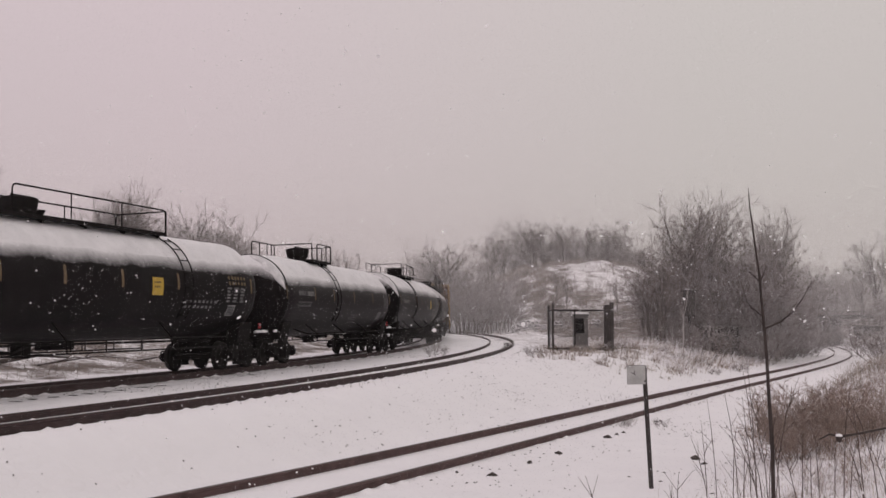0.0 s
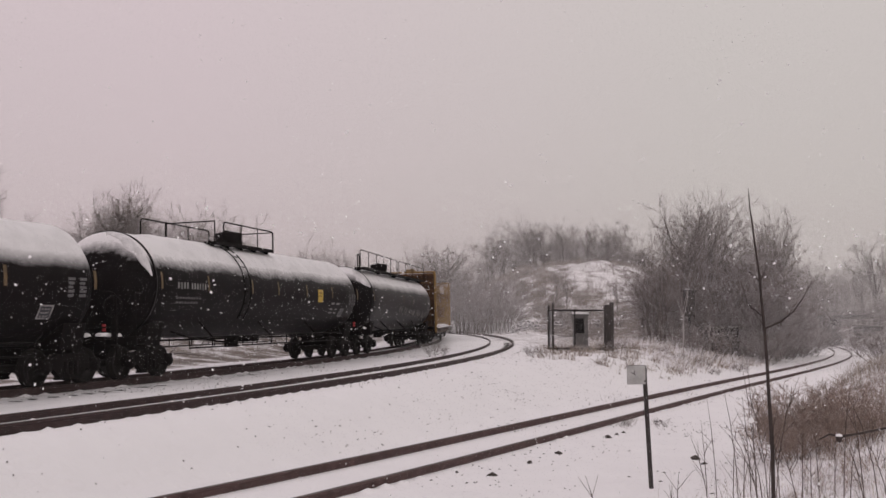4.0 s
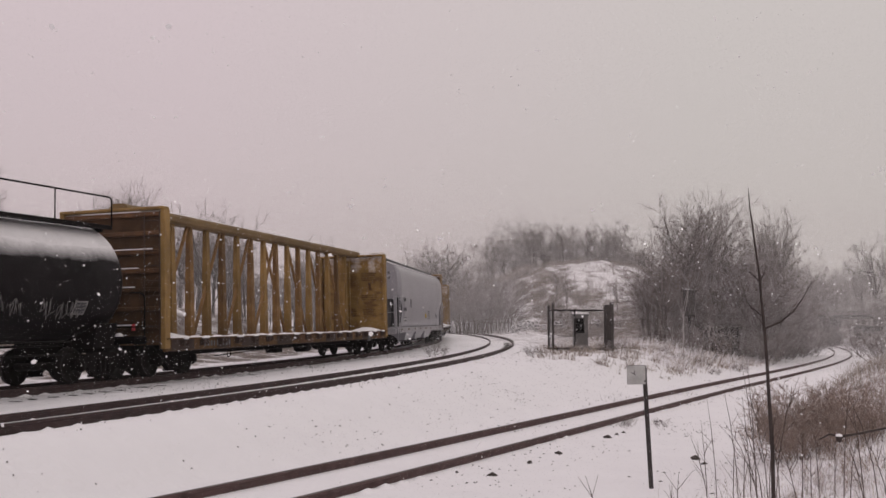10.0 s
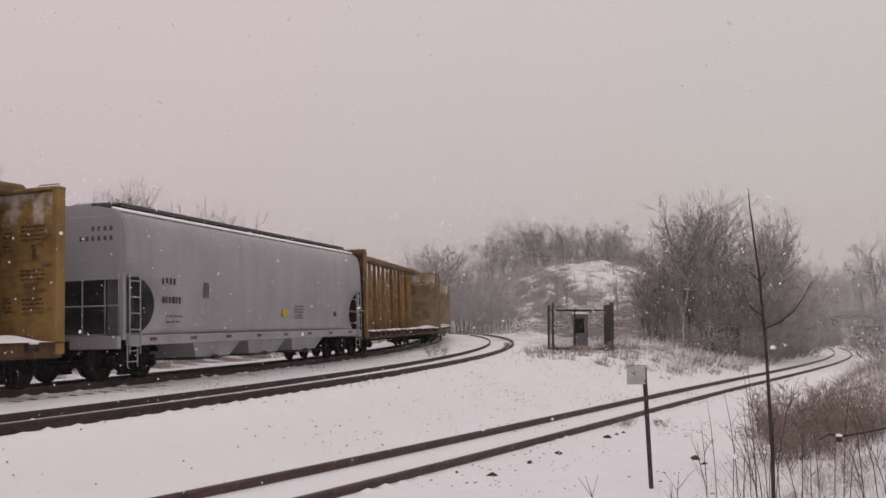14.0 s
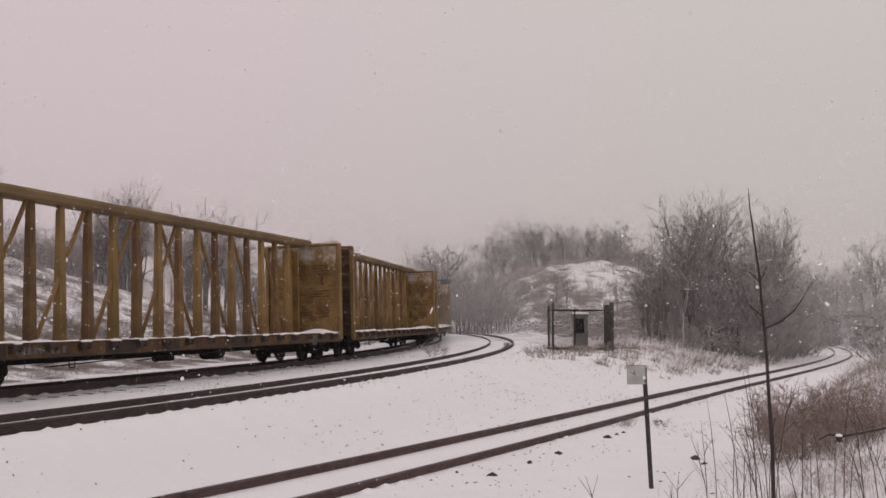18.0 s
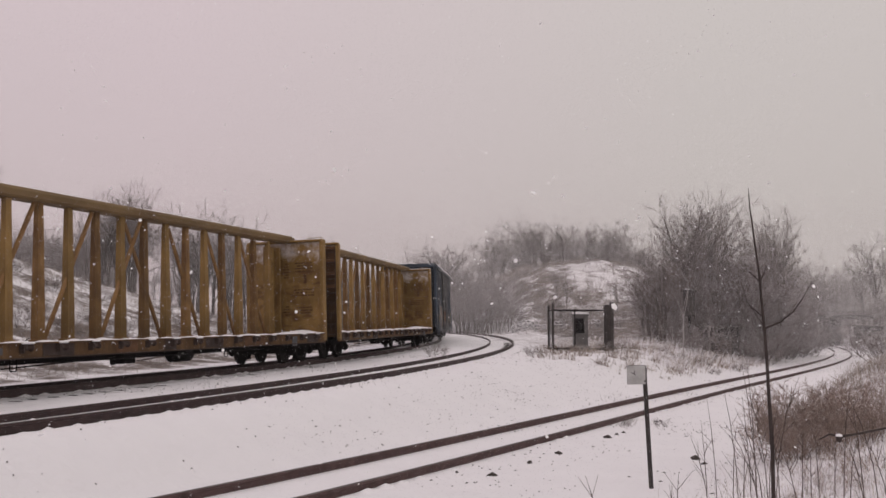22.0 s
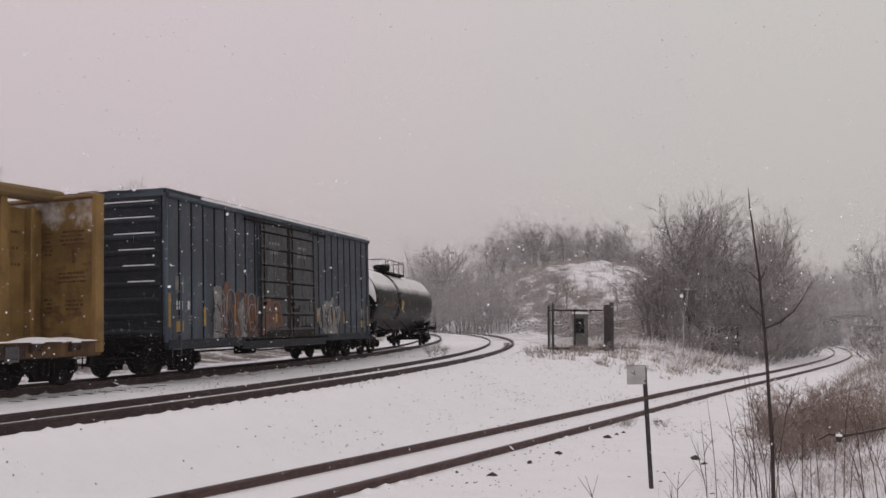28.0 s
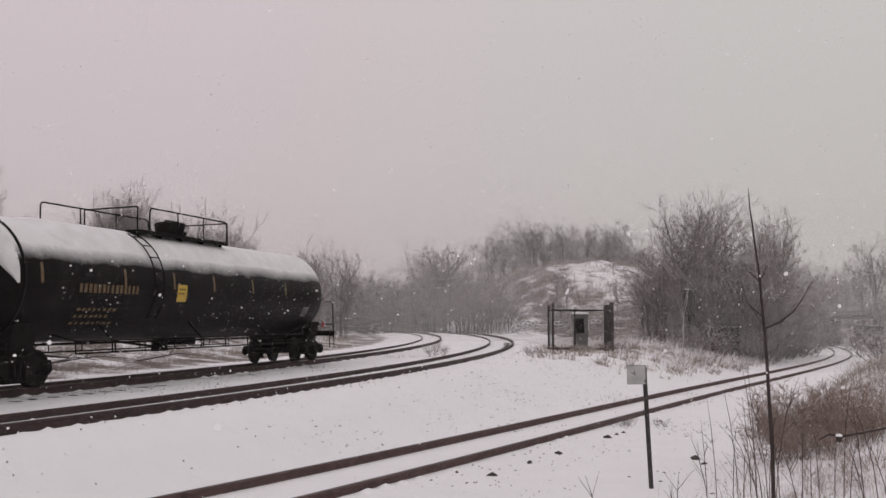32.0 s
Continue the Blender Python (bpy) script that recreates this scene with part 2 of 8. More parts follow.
def splashed(name, source, level, reach):
    """A copy of a paint with wet snow stuck to it in soft patches from a height upwards."""
    m = source.copy()
    m.name = name
    n, l = m.node_tree.nodes, m.node_tree.links
    b = n["Principled BSDF"]
    old = b.inputs["Base Color"].links[0].from_socket
    tc, sep = n.new("ShaderNodeTexCoord"), n.new("ShaderNodeSeparateXYZ")
    l.new(tc.outputs["Object"], sep.inputs[0])
    up = n.new("ShaderNodeMapRange")
    up.inputs["From Min"].default_value, up.inputs["From Max"].default_value, up.inputs["To Max"].default_value = level, level + reach, 0.34
    l.new(sep.outputs["Z"], up.inputs["Value"])
    big, fine = n.new("ShaderNodeTexNoise"), n.new("ShaderNodeTexNoise")
    big.inputs["Scale"].default_value, fine.inputs["Scale"].default_value, fine.inputs["Detail"].default_value = 1.3, 6.0, 8
    l.new(tc.outputs["Object"], big.inputs["Vector"])
    l.new(tc.outputs["Object"], fine.inputs["Vector"])
    a1, a2 = n.new("ShaderNodeMath"), n.new("ShaderNodeMath")
    a1.operation, a1.inputs[1].default_value = "MULTIPLY_ADD", 0.7
    a2.operation, a2.inputs[1].default_value = "MULTIPLY_ADD", 0.3
    l.new(big.outputs["Fac"], a1.inputs[0])
    l.new(up.outputs["Result"], a1.inputs[2])
    l.new(fine.outputs["Fac"], a2.inputs[0])
    l.new(a1.outputs[0], a2.inputs[2])
    cut = n.new("ShaderNodeMapRange")
    cut.inputs["From Min"].default_value, cut.inputs["From Max"].default_value, cut.inputs["To Max"].default_value = 0.7, 0.92, 0.75
    l.new(a2.outputs[0], cut.inputs["Value"])
    mx = n.new("ShaderNodeMix")
    mx.data_type = "RGBA"
    mx.inputs["B"].default_value = (0.8, 0.78, 0.79, 1)
    l.new(cut.outputs["Result"], mx.inputs["Factor"])
    smear = n.new("ShaderNodeTexNoise")
    smear.inputs["Scale"].default_value, smear.inputs["Detail"].default_value, smear.inputs["Distortion"].default_value = 2.2, 8, 0.6
    lay = n.new("ShaderNodeMapping")
    lay.inputs["Scale"].default_value = (0.7, 0.7, 2.4)
    l.new(tc.outputs["Object"], lay.inputs["Vector"])
    l.new(lay.outputs["Vector"], smear.inputs["Vector"])
    sm = n.new("ShaderNodeMapRange")
    sm.inputs["From Min"].default_value, sm.inputs["From Max"].default_value, sm.inputs["To Max"].default_value = 0.52, 0.66, 0.75
    l.new(smear.outputs["Fac"], sm.inputs["Value"])
    rust = n.new("ShaderNodeMix")
    rust.data_type = "RGBA"
    rust.inputs["B"].default_value = (0.1, 0.05, 0.024, 1)
    l.new(sm.outputs["Result"], rust.inputs["Factor"])
    l.new(old, rust.inputs["A"])
    l.new(rust.outputs["Result"], mx.inputs["A"])
    l.new(mx.outputs["Result"], b.inputs["Base Color"])
    return m


def dusted(name, source, lo, hi, wind=0.12, ragged=0.1):
    """A copy of a paint on which wet snow clings to faces that look up, or ahead into the wind."""
    m = source.copy()
    m.name = name
    n, l = m.node_tree.nodes, m.node_tree.links
    b = n["Principled BSDF"]
    old = b.inputs["Base Color"].links[0].from_socket
    geo, tc = n.new("ShaderNodeNewGeometry"), n.new("ShaderNodeTexCoord")
    sep, seo = n.new("ShaderNodeSeparateXYZ"), n.new("ShaderNodeSeparateXYZ")
    vt = n.new("ShaderNodeVectorTransform")
    vt.vector_type, vt.convert_from, vt.convert_to = "NORMAL", "WORLD", "OBJECT"
    l.new(geo.outputs["Normal"], vt.inputs[0])
    l.new(vt.outputs[0], sep.inputs[0])
    ahead = n.new("ShaderNodeMath")
    ahead.operation, ahead.inputs[1].default_value = "MULTIPLY_ADD", -wind
    l.new(sep.outputs["X"], ahead.inputs[0])
    l.new(sep.outputs["Z"], ahead.inputs[2])
    big, fine = n.new("ShaderNodeTexNoise"), n.new("ShaderNodeTexNoise")
    big.inputs["Scale"].default_value, fine.inputs["Scale"].default_value, fine.inputs["Detail"].default_value = 0.8, 9.0, 8
    l.new(tc.outputs["Object"], big.inputs["Vector"])
    l.new(tc.outputs["Object"], fine.inputs["Vector"])
    a1, a2 = n.new("ShaderNodeMath"), n.new("ShaderNodeMath")
    a1.operation, a1.inputs[1].default_value = "MULTIPLY_ADD", 0.22
    a2.operation, a2.inputs[1].default_value = "MULTIPLY_ADD", ragged
    l.new(big.outputs["Fac"], a1.inputs[0])
    l.new(ahead.outputs[0], a1.inputs[2])
    l.new(fine.outputs["Fac"], a2.inputs[0])
    l.new(a1.outputs[0], a2.inputs[2])
    cut = n.new("ShaderNodeMapRange")
    cut.inputs["From Min"].default_value, cut.inputs["From Max"].default_value = lo + 0.11 + ragged / 2, hi + 0.11 + ragged / 2
    l.new(a2.outputs[0], cut.inputs["Value"])
    mx = n.new("ShaderNodeMix")
    mx.data_type = "RGBA"
    mx.inputs["B"].default_value = (0.78, 0.76, 0.78, 1)
    l.new(cut.outputs["Result"], mx.inputs["Factor"])
    l.new(old, mx.inputs["A"])
    l.new(mx.outputs["Result"], b.inputs["Base Color"])
    return m


# ---- a small mesh builder ----
class Geo:
    def __init__(self):
        self.v, self.f, self.smooth = [], [], []

    def add(self, verts, faces, smooth=False):
        o = len(self.v)
        self.v.extend(verts)
        self.f.extend([tuple(i + o for i in f) for f in faces])
        self.smooth.extend([smooth] * len(faces))
        return self

    def box(self, c, s, rz=0.0, ry=0.0, rx=0.0, chamfer=0.0):
        x, y, z = s[0] / 2, s[1] / 2, s[2] / 2
        m = Euler((rx, ry, rz)).to_matrix()
        c = Vector(c)
        if chamfer <= 0:
            pts = [(-x, -y, -z), (x, -y, -z), (x, y, -z), (-x, y, -z), (-x, -y, z), (x, -y, z), (x, y, z), (-x, y, z)]
            fs = [(0, 3, 2, 1), (4, 5, 6, 7), (0, 1, 5, 4), (1, 2, 6, 5), (2, 3, 7, 6), (3, 0, 4, 7)]
        else:
            b = min(chamfer, x * 0.9, y * 0.9, z * 0.9)
            ring = lambda k, zz: [(-x + k, -y, zz), (x - k, -y, zz), (x, -y + k, zz), (x, y - k, zz), (x - k, y, zz), (-x + k, y, zz), (-x, y - k, zz), (-x, -y + k, zz)]
            inner = lambda zz: [(-x + b, -y + b, zz), (x - b, -y + b, zz), (x - b, -y + b, zz), (x - b, y - b, zz), (x - b, y - b, zz), (-x + b, y - b, zz), (-x + b, y - b, zz), (-x + b, -y + b, zz)]
            pts = inner(-z) + ring(b, -z + b) + ring(b, z - b) + inner(z)
            fs = []
            for r in range(3):
                for i in range(8):
                    j = (i + 1) % 8
                    fs.append((r * 8 + i, r * 8 + j, r * 8 + 8 + j, r * 8 + 8 + i))
            fs.append(tuple(range(24, 32)))
            fs.append(tuple(reversed(range(0, 8))))
        self.add([tuple(c + m @ Vector(p)) for p in pts], fs)
        return self

    def tube(self, pts, r, n=6, close=True, smooth=True):
        pts = [Vector(p) for p in pts]
        rs = r if isinstance(r, (list, tuple)) else [r] * len(pts)
        verts, faces = [], []
        side = None
        for i, p in enumerate(pts):
            d = (pts[min(i + 1, len(pts) - 1)] - pts[max(i - 1, 0)])
            d = d.normalized() if d.length > 1e-9 else Vector((0, 0, 1))
            if side is None:
                side = d.orthogonal().normalized()
            side = (side - d * side.dot(d))
            side = side.normalized() if side.length > 1e-6 else d.orthogonal().normalized()
            up = d.cross(side)
            for k in range(n):
                a = 2 * math.pi * k / n
                verts.append(tuple(p + (side * math.cos(a) + up * math.sin(a)) * rs[i]))
        for i in range(len(pts) - 1):
            for k in range(n):
                a, b = i * n + k, i * n + (k + 1) % n
                faces.append((a, b, b + n, a + n))
        if close:
            faces.append(tuple(reversed(range(n))))
            faces.append(tuple(range((len(pts) - 1) * n, len(pts) * n)))
        return self.add(verts, faces, smooth)

    def lathe(self, prof, axis="x", n=24, origin=(0, 0, 0), smooth=True, arc=(0, 2 * math.pi)):
        full = abs(arc[1] - arc[0] - 2 * math.pi) < 1e-6
        cnt = n if full else n + 1
        verts, faces = [], []
        for a, r in prof:
            for k in range(cnt):
                t = arc[0] + (arc[1] - arc[0]) * k / n
                u, w = r * math.cos(t), r * math.sin(t)
                p = {"x": (a, u, w), "y": (u, a, w), "z": (u, w, a)}[axis]
                verts.append((p[0] + origin[0], p[1] + origin[1], p[2] + origin[2]))
        for i in range(len(prof) - 1):
            for k in range(cnt if full else n):
                a, b = i * cnt + k, i * cnt + (k + 1) % cnt
                faces.append((a, b, b + cnt, a + cnt))
        return self.add(verts, faces, smooth)

    def extrude(self, poly, x0, x1, smooth=False):
        """A closed outline in y and z, drawn out along x."""
        k = len(poly)
        verts = [(x0, *p) for p in poly] + [(x1, *p) for p in poly]
        faces = [(i, (i + 1) % k, (i + 1) % k + k, i + k) for i in range(k)]
        faces += [tuple(reversed(range(k))), tuple(range(k, 2 * k))]
        return self.add(verts, faces, smooth)

    def mesh(self, name, mat):
        me = bpy.data.meshes.new(name)
        me.from_pydata(self.v, [], self.f)
        me.polygons.foreach_set("use_smooth", self.smooth)
        for mm in (mat if isinstance(mat, (list, tuple)) else [mat]):
            me.materials.append(mm)
        return me


def part(name, geo, mat, parent, label="", at=None):
    ob = new(name, geo if isinstance(geo, bpy.types.Mesh) else geo.mesh(name, mat))
    ob.parent = parent
    if at is not None:
        ob.matrix_basis = at if isinstance(at, Matrix) else Matrix.Translation(at)
    if label:
        ob["label"] = label
    if name.endswith(("lettering", "_print", "reporting_mark", "platform_snow")):
        ob["kind"] = "stuff"
    return ob


def thing(name, label, category, group="", kind="", at=None):
    ob = new(name)
    ob.empty_display_size = 0.2
    if at is not None:
        ob.matrix_basis = at
    return tagged(ob, label, category, group, kind)


def array_mesh(name, verts, faces, mat, smooth=False):
    """A mesh from numpy arrays of places and of three or four corners a face."""
    me = bpy.data.meshes.new(name)
    k = faces.shape[1]
    me.vertices.add(len(verts))
    me.vertices.foreach_set("co", np.ascontiguousarray(verts, dtype=np.float32).ravel())
    me.loops.add(faces.size)
    me.loops.foreach_set("vertex_index", np.ascontiguousarray(faces, dtype=np.int32).ravel())
    me.polygons.add(len(faces))
    me.polygons.foreach_set("loop_start", np.arange(0, faces.size, k, dtype=np.int32))
    me.polygons.foreach_set("use_smooth", np.full(len(faces), smooth))
    me.update(calc_edges=True)
    me.materials.append(mat)
    return me


# ---- the plan: two main tracks in a long left-hand curve and a lower branch line ----
STEP = 0.5


def alignment(x0, y0, heading, bends, spacing, back, length):
    """Stations, places and headings of a track whose curvature changes evenly between its bends."""
    s = np.arange(0, length + STEP, STEP)
    k = np.interp(s, np.arange(len(bends)) * spacing, bends)
    th = heading + np.concatenate([[0], np.cumsum((k[1:] + k[:-1]) / 2 * STEP)])
    x = x0 + np.concatenate([[0], np.cumsum((np.cos(th[1:]) + np.cos(th[:-1])) / 2 * STEP)])
    y = y0 + np.concatenate([[0], np.cumsum((np.sin(th[1:]) + np.sin(th[:-1])) / 2 * STEP)])
    sb = np.arange(-back, 0, STEP)
    return (np.concatenate([sb, s]), np.concatenate([x0 + np.cos(heading) * sb, x]),
            np.concatenate([y0 + np.sin(heading) * sb, y]), np.concatenate([np.full(len(sb), heading), th]))


MAIN = alignment(-17.217, 2.157, 1.1065, [0.00671, 0.00687, 0.00574, 0.00452, 0.00418, 0.00456, 0.00497], 25, 190, 250)
BRANCH = alignment(-3.003, 12.096, 1.0633, [0.00334, -0.00179, 0.00166, 0.00295, 0.00213, 0.0014, 0.011], 25, 60, 185)
CANT = 0.057
LEAN = 0.028


def main_at(s):
    return [float(np.interp(s, MAIN[0], MAIN[i])) for i in (1, 2, 3)]


def spread(s):
    """Distance from the far main track to the near one."""
    return 4.865 + 0.00366 * np.clip(s, -100, 200)


def branch_level(s):
    return -0.789 - 0.01036 * np.clip(s, -60, 200)


def offsets(px, py, line):
    """For many places, the station of the nearest point on a line and the distance to its right."""
    ss, xs, ys, ths = [a[::2] for a in line]
    st, off = np.empty(len(px)), np.empty(len(px))
    for i in range(0, len(px), 20000):
        d2 = (px[i:i + 20000, None] - xs) ** 2 + (py[i:i + 20000, None] - ys) ** 2
        j = np.argmin(d2, 1)
        dx, dy = px[i:i + 20000] - xs[j], py[i:i + 20000] - ys[j]
        along = dx * np.cos(ths[j]) + dy * np.sin(ths[j])
        st[i:i + 20000] = ss[j] + along
        side = dx * np.sin(ths[j]) - dy * np.cos(ths[j])
        off[i:i + 20000] = np.sign(side) * np.maximum(np.abs(side), np.sqrt(d2[np.arange(len(j)), j]) * (np.abs(along) > 1.0))
    return st, off


def ease(a, b, x):
    t = np.clip((x - a) / (b - a), 0, 1)
    return t * t * (3 - 2 * t)


def rough(x, y, cell, seed):
    """Smooth bumps about one cell wide, from -1 to 1."""
    u, v = x / cell + seed * 17.3, y / cell + seed * 5.1
    return (np.sin(u * 1.7 + np.sin(v * 1.3) * 1.2) * np.cos(v * 1.9 + np.sin(u * 0.9)) + 0.5 * np.sin(u * 3.9 + v * 2.7) * np.cos(v * 4.3 - u * 1.1)) / 1.5


SNOW = -0.135


def ground_height(px, py):
    px, py = np.asarray(px, float), np.asarray(py, float)
    sa, oa = offsets(px, py, MAIN)
    sc, oc = offsets(px, py, BRANCH)
    ob = oa - spread(sa)
    lc = branch_level(sc) + SNOW
    between = np.clip(ob - oc, 1.0, 8.0)
    shoulder, foot = np.minimum(2.2, 0.31 * between), np.minimum(2.0, 0.25 * between)
    right_of_b, left_of_c = np.maximum(ob - shoulder, 0), np.maximum(-oc - foot, 0)
    w = right_of_b / np.maximum(right_of_b + left_of_c, 0.01)
    late = 0.5 * ease(30, 46, py)
    run = np.clip((w - late) / (1 - late), 0, 1)
    drop = 0.45 * ease(0.02 + late, 0.97, w) + 0.55 * run * run * 1.16 / (run + 0.16)
    z = np.where(ob > shoulder, SNOW + (lc - SNOW) * drop, SNOW)
    # swept hollow between the rails of the near track, and the snow thrown up beside it
    z = z - 0.06 * ease(0.95, 0.45, np.abs(ob)) + 0.065 * ease(0.8, 1.15, ob) * ease(4.0, 1.5, ob)
    # the hill between the two lines
    hx, hy = (px - 16.0) / 14.5, (py - 128) / 20.0
    hill = 8.6 * np.exp(-((hx * hx + hy * hy) ** 1.5)) + 2.4 * np.exp(-(((px - 28) / 9) ** 2 + ((py - 112) / 18) ** 2))
    # wooded bank outside the curve
    bank = 4.5 * ease(5, 26, ob) * ease(84, 120, sa) * (1 - 0.6 * ease(10, 30, px))
    clear = ease(1.8, 6.5, ob) * ease(3.5, 10, -oc)
    z = z + np.where(ob > 0, (np.maximum(hill, bank) + 0.34 * ease(3, 9, ob) * rough(px, py, 1.6, 1) * ease(34, 43, py)) * clear, 0)
    # snowy hillside inside the curve
    inner = -oa
    slope = 6.6 * ease(4, 30, inner) * (1 - ease(45, 95, sa)) + 1.6 * ease(5, 30, inner) * ease(45, 95, sa)
    z = z + np.where(oa < 0, slope + 0.22 * ease(4, 9, inner) * rough(px, py, 2.0, 2), 0)
    z = z - 0.12 * ease(2.0, 3.2, inner) * (1 - ease(4, 7, inner)) * (oa < 0)
    # weedy bank to the right of the branch line
    rise = 0.85 * ease(3.2, 6.2, oc) * ease(8, 24, sc) * (1 - 0.5 * ease(55, 80, sc)) + 0.78 * ease(4.0, 8.6, oc) + 0.75 * ease(9, 15, oc) + 3.6 * ease(5, 16, oc) * ease(28, 85, sc)
    near_c = np.where(oc > 0, lc + rise + 0.07 * ease(4, 6, oc) * rough(px, py, 0.9, 3), z)
    z = np.where(oc > 0, near_c, z)
    z = z + 0.018 * rough(px, py, 1.1, 4) * ease(1.2, 2.4, np.minimum(np.minimum(np.abs(oa), np.abs(ob)), np.abs(oc)))
    far = ease(170, 420, np.hypot(px, py))
    return z * (1 - far) - 0.5 * far


def ground_at(x, y):
    return float(ground_height(np.array([x]), np.array([y]))[0])


def grid_lines(lo, hi, fine_lo, fine_hi, fine, grow=1.16):
    out = list(np.arange(fine_lo, fine_hi + fine / 2, fine))
    d, p = fine, fine_hi
    while p < hi:
        d *= grow
        p += d
        out.append(p)
    d, p = fine, fine_lo
    while p > lo:
        d *= grow
        p -= d
        out.insert(0, p)
    return np.array(out)


gx = grid_lines(-2500, 2500, -24, 34, 0.3)
gy = grid_lines(-2500, 3500, 6, 74, 0.3)
GX, GY = np.meshgrid(gx, gy)
GZ = ground_height(GX.ravel(), GY.ravel())
idx = np.arange(GX.size).reshape(GX.shape)
quads = np.stack([idx[:-1, :-1], idx[:-1, 1:], idx[1:, 1:], idx[1:, :-1]], -1).reshape(-1, 4)
M_GROUND = bpy.data.materials.new("snow_over_dead_grass")


def ground_material(m):
    """Snow that thins out over grassy and wooded slopes, as steepness and patches allow."""
    m.use_nodes = True
    n, l = m.node_tree.nodes, m.node_tree.links
    b = n["Principled BSDF"]
    b.inputs["Roughness"].default_value = 0.8
    b.inputs["Specular IOR Level"].default_value = 0.2
    tc, geo = n.new("ShaderNodeTexCoord"), n.new("ShaderNodeNewGeometry")
    big, fine, tone = (n.new("ShaderNodeTexNoise") for _ in range(3))
    for node, sc, de in ((big, 0.55, 5), (fine, 5.0, 6), (tone, 1.6, 4)):
        node.inputs["Scale"].default_value, node.inputs["Detail"].default_value = sc, de
        l.new(tc.outputs["Object"], node.inputs["Vector"])
    bare = n.new("ShaderNodeAttribute")
    bare.attribute_name = "bare"
    s1 = n.new("ShaderNodeMath")
    s1.operation = "ADD"
    l.new(big.outputs["Fac"], s1.inputs[0])
    l.new(bare.outputs["Fac"], s1.inputs[1])
    s2 = n.new("ShaderNodeMath")
    s2.operation = "MULTIPLY_ADD"
    s2.inputs[1].default_value = 0.55
    l.new(fine.outputs["Fac"], s2.inputs[0])
    l.new(s1.outputs[0], s2.inputs[2])
    cut = n.new("ShaderNodeMapRange")
    cut.inputs["From Min"].default_value, cut.inputs["From Max"].default_value = 1.08, 1.3
    l.new(s2.outputs[0], cut.inputs["Value"])
    earth = n.new("ShaderNodeValToRGB")
    earth.color_ramp.elements[0].color, earth.color_ramp.elements[1].color = (0.062, 0.051, 0.047, 1), (0.215, 0.176, 0.155, 1)
    earth.color_ramp.elements[0].position, earth.color_ramp.elements[1].position = 0.35, 0.65
    l.new(fine.outputs["Fac"], earth.inputs["Fac"])
    white = n.new("ShaderNodeValToRGB")
    white.color_ramp.elements[0].color, white.color_ramp.elements[1].color = (0.8, 0.78, 0.805, 1), (0.88, 0.86, 0.88, 1)
    l.new(tone.outputs["Fac"], white.inputs["Fac"])
    # greys the snow for soot and for shade painted in beside the train
    soot_shade, sm, dirty = n.new("ShaderNodeAttribute"), n.new("ShaderNodeMath"), n.new("ShaderNodeMix")
    soot_shade.attribute_name = "soot_shade"
    sm.operation = "MULTIPLY"
    l.new(soot_shade.outputs["Fac"], sm.inputs[0])
    l.new(tone.outputs["Fac"], sm.inputs[1])
    dirty.data_type = "RGBA"
    dirty.inputs["B"].default_value = (0.3, 0.28, 0.3, 1)
    l.new(sm.outputs[0], dirty.inputs["Factor"])
    l.new(white.outputs["Color"], dirty.inputs["A"])
    mx = n.new("ShaderNodeMix")
    mx.data_type = "RGBA"
    l.new(cut.outputs["Result"], mx.inputs["Factor"])
    l.new(dirty.outputs["Result"], mx.inputs["A"])
    l.new(earth.outputs["Color"], mx.inputs["B"])
    l.new(mx.outputs["Result"], b.inputs["Base Color"])
    bp = n.new("ShaderNodeBump")
    bp.inputs["Strength"].default_value, bp.inputs["Distance"].default_value = 0.6, 0.07
    l.new(fine.outputs["Fac"], bp.inputs["Height"])
    l.new(bp.outputs["Normal"], b.inputs["Normal"])


ground_material(M_GROUND)
ground = new("ground", array_mesh("ground", np.stack([GX.ravel(), GY.ravel(), GZ], -1), quads, M_GROUND, True))
tagged(ground, "snow-covered ground with tufts of dead grass showing through", "ground", kind="structure")


def bareness(px, py):
    """How thin the snow lies: 0 in the open, towards 1 under trees and weeds."""
    sa, oa = offsets(px, py, MAIN)
    sc, oc = offsets(px, py, BRANCH)
    ob = oa - spread(sa)
    out = np.zeros(len(px))
    out = np.maximum(out, 0.53 * ease(2.8, 4.4, -oa) - 0.06 * ease(8, 15, -oa))
    out = np.maximum(out, (0.2 + 0.36 * ease(10, 24, sc)) * ease(4.6 - 1.3 * ease(8, 24, sc), 6.8 - 1.6 * ease(8, 24, sc), oc))
    out = np.maximum(out, np.where((ob > 4) & (oc < -3), 0.66 * ease(56, 72, py) * ease(4, 8, ob) * ease(3, 8, -oc), 0))
    summit = np.exp(-(((px - 19.5) / 7.5) ** 2 + ((py - 116) / 10) ** 2)) * (0.75 + 0.5 * rough(px, py, 2.2, 21))
    near_pen = 0.36 * ease(3, 8, px + 0.1 * (py - 50)) * ease(40, 46, py) * ease(2.6, 4.5, -oc) * (oc < 0)
    return np.maximum(out, near_pen) - 0.42 * summit - 0.06


att = ground.data.attributes.new("bare", "FLOAT", "POINT")
att.data.foreach_set("value", bareness(GX.ravel(), GY.ravel()).astype(np.float32))

# soot, brake dust and the train's painted shade in snow along the far track
soot_shade_s, soot_shade_o = offsets(GX.ravel(), GY.ravel(), MAIN)
att = ground.data.attributes.new("soot_shade", "FLOAT", "POINT")
